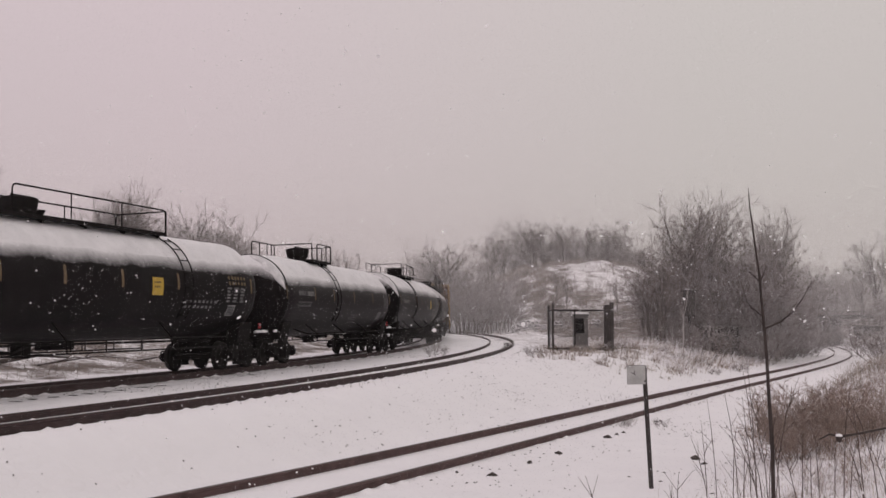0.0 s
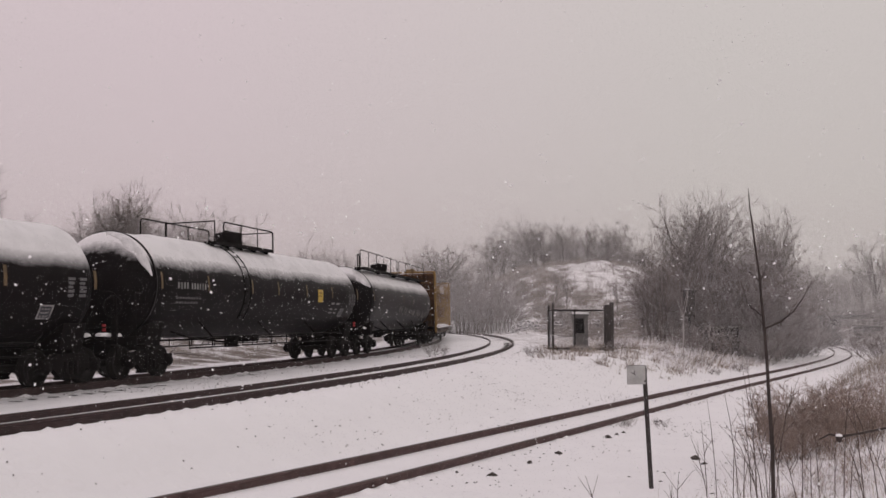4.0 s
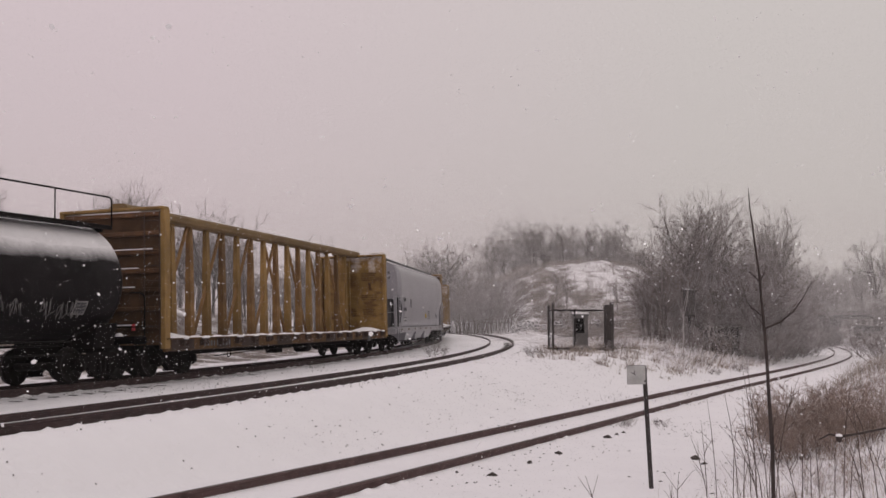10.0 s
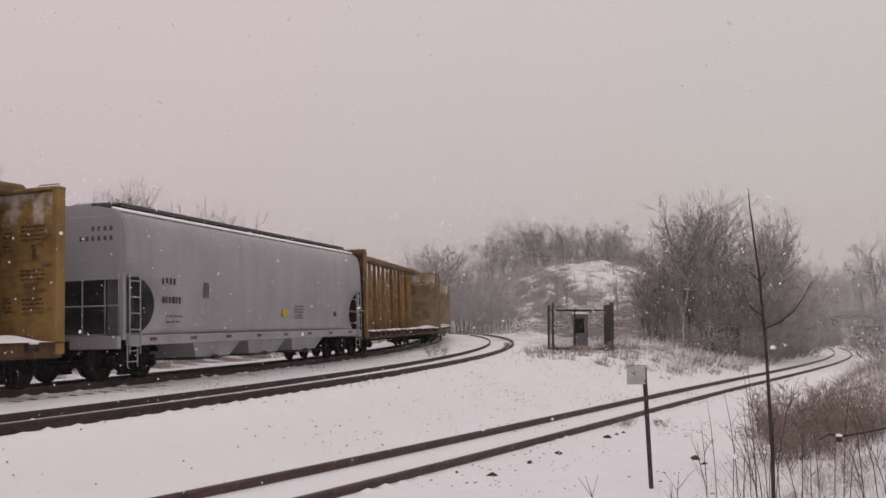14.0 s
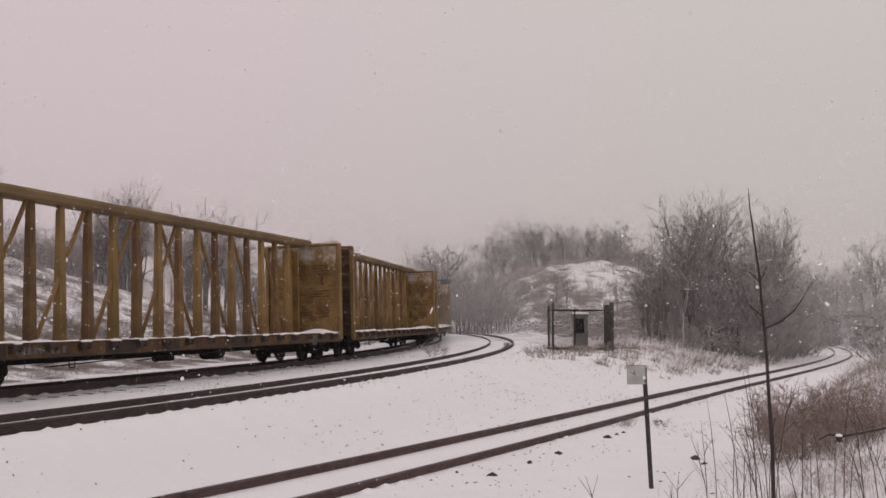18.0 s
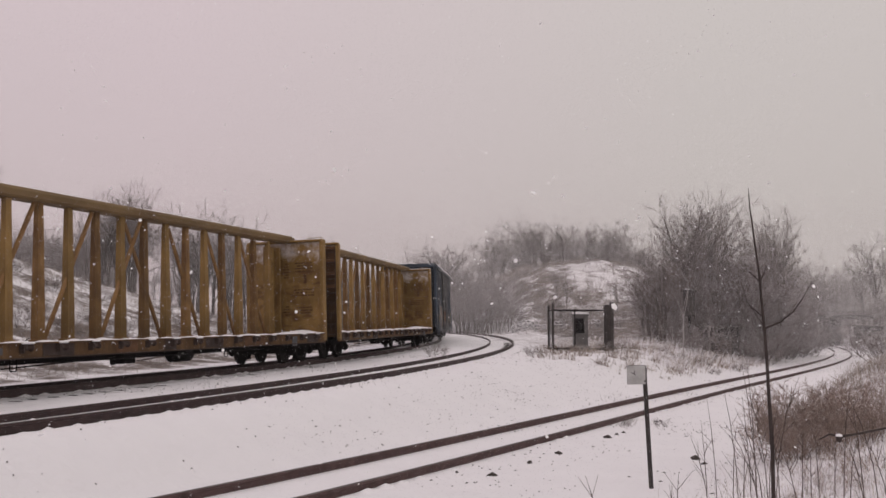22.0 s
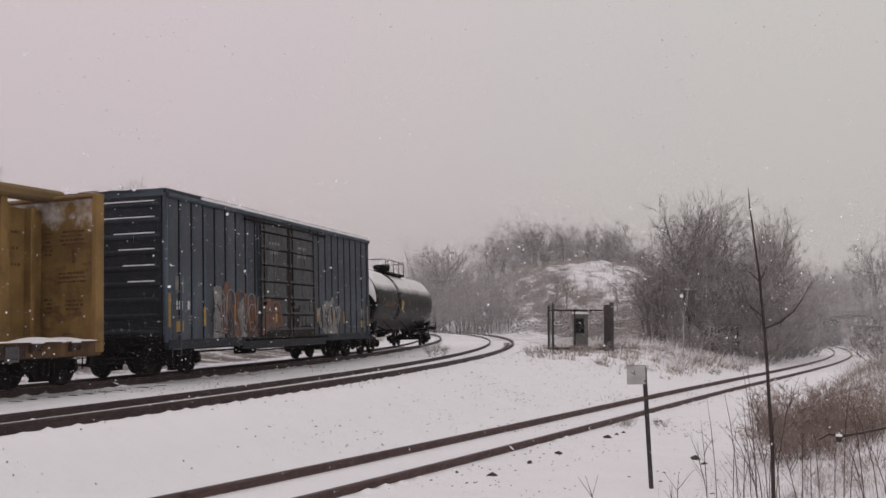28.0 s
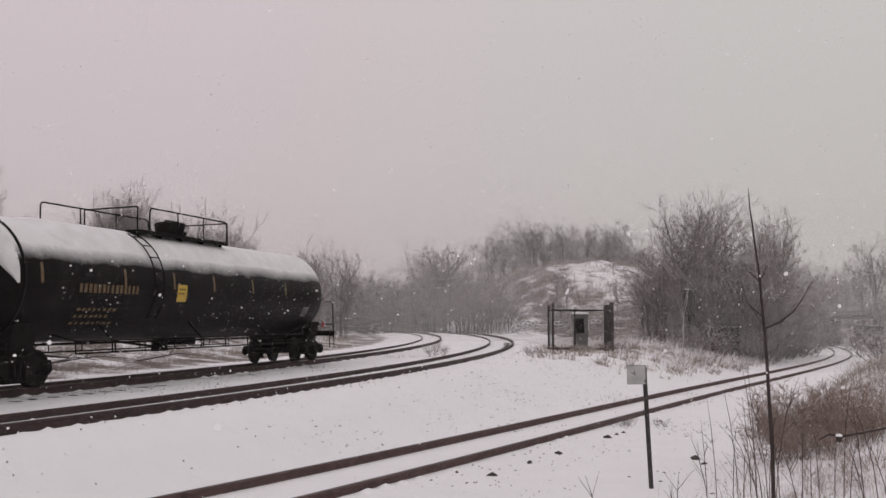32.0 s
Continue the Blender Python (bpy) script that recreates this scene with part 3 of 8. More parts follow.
att.data.foreach_set("value", (0.62 * ease(4.0, 1.6, np.abs(soot_shade_o)) * ease(64, 34, soot_shade_s)).astype(np.float32))

# ---- tracks ----
RAIL = [(-0.036, 0.0), (0.036, 0.0), (0.036, -0.04), (0.011, -0.052), (0.011, -0.145), (0.07, -0.162), (0.07, -0.172), (-0.07, -0.172), (-0.07, -0.162), (-0.011, -0.145), (-0.011, -0.052), (-0.036, -0.04)]


def sweep(line, shift, level, lo, hi, outline):
    """An outline drawn along a line, shift metres to its right; level gives the height at each station."""
    keep = (line[0] >= lo) & (line[0] <= hi)
    s, x, y, th = (a[keep] for a in line)
    g = shift(s) if callable(shift) else shift
    nx, ny = np.sin(th), -np.cos(th)
    rows = [np.stack([x + nx * (g + u), y + ny * (g + u), level(s) + v], -1) for u, v in outline]
    k, m = len(outline), len(s)
    verts = np.stack(rows, 1).reshape(-1, 3)
    i, j = np.meshgrid(np.arange(m - 1), np.arange(k), indexing="ij")
    a, b = (i * k + j).ravel(), (i * k + (j + 1) % k).ravel()
    return verts, np.stack([a, b, b + k, a + k], -1)


def lay_rail(parent, line, shift, level, lo, hi, steel):
    v, f = sweep(line, shift, level, lo, hi, RAIL)
    me = array_mesh("rail", v, f, steel)
    me.materials.append(M_RAILHEAD)
    k = len(RAIL)
    me.polygons.foreach_set("material_index", (np.arange(len(f)) % k == 0).astype(np.int32))
    part("rail", me, None, parent)


GAUGE = 0.752
TIE_MESH = Geo().box((0, 0, -0.075), (0.22, 2.6, 0.15), chamfer=0.012).mesh("tie", M_TIE)


def build_track(name, label, line, shift, level, tilt, lo, hi, tie_lo, tie_hi):
    t = thing(name, label, "railway track", "railway tracks", "structure")
    for side in (1, -1):
        lay_rail(t, line, (lambda s, k=side: shift(s) + k * GAUGE), (lambda s, k=side: level(s) + k * tilt / 2), lo, hi, M_RAIL if line is MAIN else M_RAILB)
    for s in np.arange(tie_lo, tie_hi, 0.52):
        x, y, th = (float(np.interp(s, line[0], line[i])) for i in (1, 2, 3))
        g = float(shift(np.array([s]))[0])
        part("tie", TIE_MESH, None, t, at=Matrix.Translation((x + math.sin(th) * g, y - math.cos(th) * g, float(level(np.array([s]))[0]) - 0.2)) @ Euler((-tilt / 1.5, 0, th + random.uniform(-0.015, 0.015))).to_matrix().to_4x4())
    return t


zero = lambda s: np.zeros_like(s)
build_track("main_track_far", "curving railway track with rusty rails and snow-covered ties", MAIN, zero, zero, CANT, -185, 248, 4, 70)
build_track("main_track_near", "curving railway track with rusty rails half buried in snow", MAIN, spread, zero, CANT, -185, 248, 4, 70)
build_track("branch_track", "single railway track in snow that bends towards a bridge", BRANCH, zero, branch_level, -0.01, -55, 255, -8, 60)


def snow_banks(line, shift, level, lo, hi, seed, keep=1.0, size=1.0):
    """Little heaps of snow against the outside and inside of the rails, one over each tie."""
    rnd = random.Random(seed)
    vs, fs = [], []
    n = 8
    for side in (1, -1):
        for rim in (1, -1):
            s = lo
            while s < hi:
                s += 0.52 * rnd.uniform(0.82, 1.18)
                if rnd.random() > keep:
                    continue
                x, y, th = (float(np.interp(s, line[0], line[i])) for i in (1, 2, 3))
                g = float(shift(np.array([s]))[0]) + side * GAUGE + rim * 0.12
                cx, cy, cz = x + math.sin(th) * g, y - math.cos(th) * g, float(level(np.array([s]))[0]) + SNOW - 0.03 + side * CANT / 2 * 0.8
                a, b, h = rnd.uniform(0.16, 0.3), rnd.uniform(0.09, 0.15), rnd.uniform(0.04, 0.085) * size
                o = len(vs)
                vs.append((cx, cy, cz + h))
                for ring, (q, hh) in enumerate(((0.5, 0.5), (1.0, 0.0))):
                    for k in range(n):
                        t = 2 * math.pi * k / n
                        u, v = a * q * math.cos(t), b * q * math.sin(t)
                        vs.append((cx + u * math.cos(th) - v * math.sin(th), cy + u * math.sin(th) + v * math.cos(th), cz + h * hh))
                for k in range(n):
                    k2 = (k + 1) % n
                    fs.append((o, o + 1 + k, o + 1 + k2, o + 1 + k2))
                    fs.append((o + 1 + k, o + 1 + n + k, o + 1 + n + k2, o + 1 + k2))
    me = bpy.data.meshes.new("snow_heaps")
    me.from_pydata(vs, [], [f if f[2] != f[3] else f[:3] for f in fs])
    me.polygons.foreach_set("use_smooth", [True] * len(me.polygons))
    me.materials.append(M_SNOW)
    return tagged(new("snow_heaps", me), "little heaps of snow along the rails", "snow", kind="stuff")


snow_banks(MAIN, spread, zero, 2, 62, 5, 1.0, 0.8)
snow_banks(MAIN, zero, zero, 2, 62, 6, 0.55, 0.75)
snow_banks(BRANCH, zero, branch_level, -8, 45, 7, 0.7, 0.8)

# hollows in the snow over the ends of the ties, where the timber shows
hollow_rnd = random.Random(15)
HOLLOW = Geo().add([(0.09 * math.cos(k * 0.7854) * (1.25 if k % 2 else 1), 0.17 * math.sin(k * 0.7854), -0.004 if k % 2 else 0.0) for k in range(8)] + [(0, 0, -0.012)], [(k, (k + 1) % 8, 8) for k in range(8)]).mesh("tie_end", M_TIE)
holes = thing("bare_tie_ends", "dark ends of ties showing through thin snow", "tie ends", kind="stuff")
s_ = 9.0
while s_ < 34:
    s_ += 0.52
    x, y, th = main_at(s_)
    for g_, keep in ((1.66, 0.8), (0.45, 0.35), (-0.4, 0.3)):
        if hollow_rnd.random() < keep * (1.0 if s_ < 24 else 0.45):
            g_ += hollow_rnd.uniform(-0.1, 0.1)
            hx, hy = x + math.sin(th) * g_, y - math.cos(th) * g_
            part("tie_end", HOLLOW, None, holes, at=Matrix.Translation((hx, hy, ground_at(hx, hy) + 0.018)) @ Matrix.Rotation(th + hollow_rnd.uniform(-0.3, 0.3), 4, "Z") @ Matrix.Diagonal((hollow_rnd.uniform(0.5, 1.1), hollow_rnd.uniform(0.5, 1.1), 1, 1)))

# ---- the freight train ----
SPEED = 5.5
TRAIN = []
WHEEL_R = 0.4
AXLE = 0.79


def frame_outline():
    """The cast side frame of a freight truck, in x and z."""
    k = 0.875
    top = [(-1.12, 0.5), (-1.1, 0.62), (-0.78, 0.66), (-0.45, 0.78), (0.45, 0.78), (0.78, 0.66), (1.1, 0.62), (1.12, 0.5)]
    bottom = [(1.05, 0.36), (0.76, 0.34), (0.62, 0.42), (0.36, 0.2), (-0.36, 0.2), (-0.62, 0.42), (-0.76, 0.34), (-1.05, 0.36)]
    return [(x * k, z * k) for x, z in top + bottom]


def side_frame_geo(y):
    g = Geo()
    poly = frame_outline()
    k = len(poly)
    v = [(x, y - 0.07, z) for x, z in poly] + [(x, y + 0.07, z) for x, z in poly]
    # top row i matches bottom row k-1-i, so the plate is a strip of quads
    h = k // 2
    f = []
    for i in range(h - 1):
        a, b, c, d = i, i + 1, k - 2 - i, k - 1 - i
        f.append((a, b, c, d))
        f.append((a + k, d + k, c + k, b + k))
    for i in range(k):
        j = (i + 1) % k
        f.append((i, i + k, j + k, j))
    g.add(v, f)
    s = 1 if y > 0 else -1
    for x in (-AXLE, AXLE):
        g.lathe([(y - 0.02, 0.0), (y - 0.02, 0.15), (y + s * 0.1, 0.15), (y + s * 0.13, 0.11), (y + s * 0.16, 0.105), (y + s * 0.16, 0.0)], "y", 12, (x, 0, WHEEL_R))
        g.box((x, y, 0.53), (0.32, 0.2, 0.09), chamfer=0.02)
    for x in (-0.16, 0.0, 0.16):
        g.lathe([(0.24, 0.066), (0.52, 0.066)], "z", 8, (x, y + s * 0.06, 0))
        for i in range(4):
            g.lathe([(0.26 + i * 0.065, 0.06), (0.275 + i * 0.065, 0.078), (0.29 + i * 0.065, 0.06)], "z", 8, (x, y + s * 0.06, 0))
    g.box((0, y, 0.16), (0.74, 0.2, 0.06), chamfer=0.02)
    return g


def wheelset_geo():
    g = Geo()
    g.tube([(0, -1.1, 0), (0, 1.1, 0)], 0.085, 10)
    for s in (1, -1):
        prof = [(0.68, 0.0), (0.68, 0.12), (0.69, 0.18), (0.7, 0.31), (0.685, 0.345), (0.685, 0.425), (0.705, 0.43), (0.725, 0.405), (0.815, 0.397), (0.82, 0.35), (0.775, 0.32), (0.755, 0.18), (0.82, 0.13), (0.82, 0.0)]
        g.lathe([(s * a, r) for a, r in prof], "y", 28)
        for i in range(3):
            t = i * 2.0944
            g.box((math.cos(t) * 0.07, s * 1.125, math.sin(t) * 0.07), (0.035, 0.03, 0.035))
        g.box((0.27, s * 0.765, 0.0), (0.09, 0.02, 0.05))
    return g


TRUCK_MESH = Geo().box((0, 0, 0.52), (0.36, 2.1, 0.26), chamfer=0.04).box((0, 0, 0.7), (0.5, 0.6, 0.14), chamfer=0.03).box((0.45, 0, 0.42), (0.1, 1.9, 0.12)).box((-0.45, 0, 0.42), (0.1, 1.9, 0.12)).box((0.42, 0.74, 0.4), (0.06, 0.18, 0.3)).box((-0.42, 0.74, 0.4), (0.06, 0.18, 0.3)).box((0.42, -0.74, 0.4), (0.06, 0.18, 0.3)).box((-0.42, -0.74, 0.4), (0.06, 0.18, 0.3)).mesh("truck", M_IRON)
FRAME_MESHES = [side_frame_geo(y).mesh("side_frame", M_IRON) for y in (-0.99, 0.99)]
WHEELSET_MESH = wheelset_geo().mesh("wheelset", M_WHEEL)


def finish_car(car, middle, base):
    """Put two trucks with two turning wheelsets each under a car, and enter it in the train."""
    trucks = []
    for x in (-base / 2, base / 2):
        tr = part("truck", TRUCK_MESH, None, car, "dirty black cast-steel truck", at=(x, 0, 0))
        for fm in FRAME_MESHES:
            part("side_frame", fm, None, tr)
        sets = []
        for wx in (-AXLE, AXLE):
            sets.append((part("wheelset", WHEELSET_MESH, None, tr, at=(wx, 0, WHEEL_R)), wx))
        trucks.append((tr, x, sets))
    TRAIN.append((car, middle, base, trucks))


def coupler(car, x0, x1):
    """Coupler from the body's end to the half-way point of the gap, with its hose."""
    s = 1 if x1 > x0 else -1
    g = Geo().box(((x0 + x1) / 2 - s * 0.05, 0, 0.84), (abs(x1 - x0) - 0.1, 0.14, 0.16), chamfer=0.02)
    g.box((x1 - s * 0.12, 0.05, 0.84), (0.24, 0.26, 0.3), chamfer=0.05).box((x1 - s * 0.02, -0.1, 0.84), (0.12, 0.1, 0.26), chamfer=0.03)
    part("coupler", g, M_IRON, car)
    h = Geo()
    h.tube([(x0 - s * 0.1, -0.35, 0.7), (x0 + s * 0.12, -0.35, 0.62), (x0 + s * 0.3, -0.34, 0.42), (x1 - s * 0.08, -0.32, 0.34), (x1, -0.31, 0.36)], 0.028, 7)
    part("air_hose", h, M_IRON, car)


def ladder_geo(x, y, z0, z1, width=0.4, along="x", rungs=None, r=0.016):
    g = Geo()
    n = rungs or max(2, int((z1 - z0) / 0.38))
    d = Vector((width / 2, 0, 0)) if along == "x" else Vector((0, width / 2, 0))
    c = Vector((x, y, 0))
    for s in (1, -1):
        g.tube([c + s * d + Vector((0, 0, z0)), c + s * d + Vector((0, 0, z1))], r, 6)
    for i in range(n):
        z = z0 + (i + 0.5) * (z1 - z0) / n
        g.tube([c - d + Vector((0, 0, z)), c + d + Vector((0, 0, z))], r * 0.9, 6)
    return g


def bars(x, z, y, rows, row_h, gap, seed, on_curve=None):
    """Unreadable lettering as plain raised bars on the near side: rows of (width, pieces)."""
    rnd = random.Random(seed)
    g = Geo()
    for r, (w, k) in enumerate(rows):
        zz = z - r * (row_h + gap)
        px = x
        for i in range(k):
            ww = w / k * rnd.uniform(0.4, 0.66)
            yy = on_curve(zz) if on_curve else y
            tilt = 0.0
            if on_curve:
                tilt = math.atan2(on_curve(zz + 0.02) - on_curve(zz - 0.02), 0.04)
            g.box((px + ww / 2, yy - 0.004, zz), (ww, 0.006, row_h), rx=-tilt)
            px += w / k
    return g


def tank_profile(half, r):
    """Half length to the heads' tips, radius: places along x with radii, with elliptical heads."""
    head = 0.45 * r
    out = []
    for i in range(9):
        a = math.pi / 2 * i / 8
        out.append((-(half - head) - head * math.cos(a), r * math.sin(a)))
    n = 14
    for i in range(1, n):
        out.append((-(half - head) + 2 * (half - head) * i / n, r))
    out += [(-a, b) for a, b in reversed(out[:9])]
    return out


def snow_cap_geo(prof, zc, lo_deg, thick, seed, ragged=7.0, ends=True):
    """Snow that lies on the upper part of a tank, thin and ragged at its lower edge."""
    rnd = random.Random(seed)
    g = Geo()
    n = 22
    xs = []
    for (a, r), (b, q) in zip(prof[:-1], prof[1:]):
        m = max(1, int((b - a) / 0.16))
        for i in range(m):
            xs.append((a + (b - a) * i / m, r + (q - r) * i / m))
    xs.append(prof[-1])
    verts, faces = [], []
    ph = rnd.uniform(0, 10)
    for i, (x, r) in enumerate(xs):
        fade = min(1.0, (x - xs[0][0]) / 0.5, 1.0 if ends else (xs[-1][0] - x) / 0.6)
        wob = lambda k: ragged * (0.5 * math.sin(x * 1.7 + ph + k) + 0.35 * math.sin(x * 5.3 + ph * 2 + k * 3) + rnd.uniform(-0.3, 0.3))
        close_in = 0.5 * (80 - lo_deg) * (1 - fade) ** 2
        a0, a1 = radians(lo_deg + close_in + wob(0) * fade), radians(180 - lo_deg - close_in + wob(2) * fade)
        for k in range(n + 1):
            f = k / n
            a = a0 + (a1 - a0) * f
            e = min(1.0, 2.6 * f, 2.6 * (1 - f))
            t = thick * fade * e * e * (3 - 2 * e) + 0.004 * e * math.sin(x * 5 + k * 1.3)
            rr = r + t - (0.004 if k in (0, n) else -0.002)
            verts.append((x, rr * math.cos(a) if r > 0.01 else 0.0, zc + rr * math.sin(a)))
    for i in range(len(xs) - 1):
        for k in range(n):
            p = i * (n + 1) + k
            faces.append((p, p + n + 1, p + n + 2, p + 1))
    return g.add(verts, faces, True)


def head_snow_geo(half, r, zc, first, last, wide):
    """Snow driven against a tank's front head: a crescent along its rim between two angles from the far horizontal."""
    head = 0.45 * r
    n, m = 30, 6
    verts, faces = [], []
    for i in range(n + 1):
        f = i / n
        a = radians(first + (last - first) * f)
        w = wide * max(0.02, math.sin(math.pi * f)) ** 0.7 * (1 + 0.12 * math.sin(f * 17))
        for j in range(m + 1):
            q = min(0.985 * r, 0.985 * r - w * j / m + 0.01 * math.sin(9 * f + j))
            lift = 0.03 * math.sin(math.pi * j / m) - 0.003
            x = -(half - head) - (head + lift) * math.sqrt(max(0.0, 1 - (q / r) ** 2)) - lift * 0.5
            verts.append((x, q * math.cos(a), zc + q * math.sin(a)))
    for i in range(n):
        for j in range(m):
            p = i * (m + 1) + j
            faces.append((p, p + 1, p + m + 2, p + m + 1))
    return Geo().add(verts, faces, True)


def hoop(g, x, y, z0, z1, w, r=0.02, along="x"):
    """A bent pipe hoop that stands on its two feet."""
    b = min(0.12, (z1 - z0) * 0.3)
    d = (1, 0) if along == "x" else (0, 1)
    p = lambda u, z: (x + d[0] * u, y + d[1] * u, z)
    g.tube([p(-w / 2, z0), p(-w / 2, z1 - b), p(-w / 2 + b * 0.3, z1 - b * 0.3), p(-w / 2 + b, z1), p(w / 2 - b, z1), p(w / 2 - b * 0.3, z1 - b * 0.3), p(w / 2, z1 - b), p(w / 2, z0)], r, 6)


def railing(car, y, x0, x1, z0, z1, posts, name="platform_railing"):
    g = Geo()
    b = 0.1
    g.tube([(x0, y, z0), (x0, y, z1 - b), (x0 + 0.03, y, z1 - 0.03), (x0 + b, y, z1), (x1 - b, y, z1), (x1 - 0.03, y, z1 - 0.03), (x1, y, z1 - b), (x1, y, z0)], 0.021, 6)
    for i in range(1, posts):
        x = x0 + (x1 - x0) * i / posts
        g.tube([(x, y, z0), (x, y, z1)], 0.017, 6)
    part(name, g, M_IRON, car)


def build_tank_car(label, lo, hi, gap_lo, gap_hi, seed, paint, snow=22, snow_thick=0.05, deck=(-2.6, 1.7), ladder_at=-2.3, manway=0.0, long_walk=False, square=None, strips=(), marks=(), scrawl=False, lower_rail=True, rings=(), r=1.36, far_back=0.0, snowy_head=False, crescent=None, sink=0.0, ragged=0.09):
    L, middle = hi - lo, (lo + hi) / 2
    half, zc = L / 2, 0.94 + r - sink
    car = thing("tank_car", label, "rail car", "cars of the freight train")
    prof = tank_profile(half, r)
    edge = math.sin(radians(snow))
    skin = dusted("snow_dusted_tank_paint", paint, edge - 0.13, edge + 0.13, 0.12 if snowy_head else 0.0, ragged)
    part("tank", Geo().lathe(prof, "x", 48, (0, 0, zc)), skin, car)
    part("snow_cap", snow_cap_geo(prof[9:] if snowy_head else prof[9:-3], zc, snow + 7, snow_thick * 1.15, seed, 2.4, snowy_head), M_TANKSNOW, car, "wet snow lying along the top of the tank")
    if crescent:
        part("head_snow", head_snow_geo(half, r, zc, *crescent), M_TANKSNOW if snowy_head else M_HEADSNOW, car, "crescent of wind-driven snow on the tank head")
        part("head_ring", Geo().lathe([(-(half - 0.45 * r) - 0.03, r + 0.002), (-(half - 0.45 * r) - 0.02, r + 0.02), (-(half - 0.45 * r) + 0.05, r + 0.02), (-(half - 0.45 * r) + 0.06, r + 0.002)], "x", 40, (0, 0, zc)), paint, car)
    for x in rings:
        part("weld_ring", Geo().lathe([(x - 0.03, r + 0.002), (x - 0.02, r + 0.014), (x + 0.02, r + 0.014), (x + 0.03, r + 0.002)], "x", 40, (0, 0, zc)), paint, car)
    base = L - 1.7
    for s in (-1, 1):
        x = s * base / 2
        g = Geo().extrude([(-1.1, 0.78), (1.1, 0.78), (1.22, 1.35), (0.75, 1.12), (0, 1.0), (-0.75, 1.12), (-1.22, 1.35)], x - 0.35, x + 0.35)
        part("saddle", g, M_IRON, car)
        e = s * (half + (0.3 if (gap_lo if s < 0 else gap_hi) < 1.6 else 0.42))
        part("stub_sill", Geo().box((s * (half - 0.9), 0, 0.84), (2.7, 0.34, 0.36), chamfer=0.02), M_IRON, car)
        part("end_platform", Geo().box((e - s * 0.16, 0, 1.0), (0.42, 2.7, 0.06), chamfer=0.01).box((e, 0, 0.93), (0.06, 2.8, 0.16)), M_IRON, car)
        clump = Geo()
        rs = random.Random(seed * 7 + s)
        for i in range(7):
            clump.lathe([(-0.01, 0.1), (0.04, 0.085), (0.07, 0.04), (0.075, 0.0)], "z", 8, (e - s * rs.uniform(0.05, 0.3), rs.uniform(-1.25, 1.0), 1.03 + 0.03 * rs.random()))
        part("platform_snow", clump, M_SNOWCAP, car, "clumps of snow on the end platform")
        if s < 0:
            bw = Geo().lathe([(-0.02, 0.24), (0.0, 0.27), (0.02, 0.24), (0.0, 0.21), (-0.02, 0.24)], "x", 18, (e + 0.02, -0.75, 1.75))
            part("brake_wheel", bw.box((e + 0.02, -0.75, 1.75), (0.03, 0.46, 0.04)).box((e + 0.02, -0.75, 1.75), (0.03, 0.04, 0.46)).box((e + 0.08, -0.75, 1.4), (0.1, 0.16, 0.8), chamfer=0.02), M_IRON, car)
        g = Geo()
        yy = 1.36
        for sy in (-1, 1):
            g.tube([(e, sy * yy, 0.8), (e, sy * yy, 1.95), (e - s * 0.02, sy * (yy - 0.03), 2.02), (e - s * 0.1, sy * (yy - 0.06), 2.06), (e - s * 0.42, sy * (yy - 0.1), 2.06)], 0.02, 6)
        g.tube([(e, -yy, 1.25), (e, yy, 1.25)], 0.018, 6)
        part("end_handrail", g, M_IRON, car)
        for sy in (-1, 1):
            part("step", ladder_geo(e - s * 0.18, sy * 1.37, 0.42, 0.98, 0.4, "x", 2, 0.014), M_IRON, car)
    coupler(car, -half - 0.25, -half - gap_lo / 2)
    coupler(car, half + 0.25, half + gap_hi / 2)
    if lower_rail:
        for sy in (-1, 1):
            g = Geo()
            y, x0, x1 = sy * 1.38, -base / 2 + 1.35, base / 2 - 1.35
            g.tube([(x0 - 0.5, y * 0.8, 1.12), (x0, y, 0.95), (x1, y, 0.95), (x1 + 0.5, y * 0.8, 1.12)], 0.02, 6)
            g.tube([(x0, y, 0.68), (x1, y, 0.68)], 0.02, 6)
            k = 9
            rnd = random.Random(seed + 5)
            for i in range(k + 1):
                x = x0 + (x1 - x0) * i / k
                g.tube([(x, y, 0.66), (x, y, 0.97)], 0.016, 5)
                if i % 3 == 1:
                    g.tube([(x + 0.12, y, 0.66), (x + 0.12, y, 0.97)], 0.016, 5)
                    g.tube([(x, y, 0.95), (x, sy * 0.95, zc - r * 0.66)], 0.02, 5)
            part("side_handrail", g, M_IRON, car)
    g = Geo()
    g.tube([(-base / 2, -0.25, 0.9), (base / 2, -0.25, 0.86)], 0.03, 6).box((0.6, 0, 0.86), (0.8, 0.5, 0.22), chamfer=0.03)
    g.lathe([(0.5, 0.22), (0.85, 0.22), (0.92, 0.12), (0.92, 0.0)], "z", 14, (-0.5, 0, 0.1)).tube([(-2.2, 0.2, 0.9), (-1.3, -0.5, 0.72), (-0.7, -0.3, 0.85)], 0.03, 6)
    part("outlet_and_brake_gear", g, M_IRON, car)
    # manway, platform, railings and ladders on top
    zt = zc + r
    g = Geo().lathe([(zt - 0.06, 0.3), (zt + 0.12, 0.3), (zt + 0.2, 0.38), (zt + 0.46, 0.43), (zt + 0.5, 0.4), (zt + 0.53, 0.3), (zt + 0.54, 0.0)], "z", 20, (manway, 0, 0))
    g.box((manway + 0.02, 0, zt + 0.56), (0.5, 0.07, 0.05), chamfer=0.01)
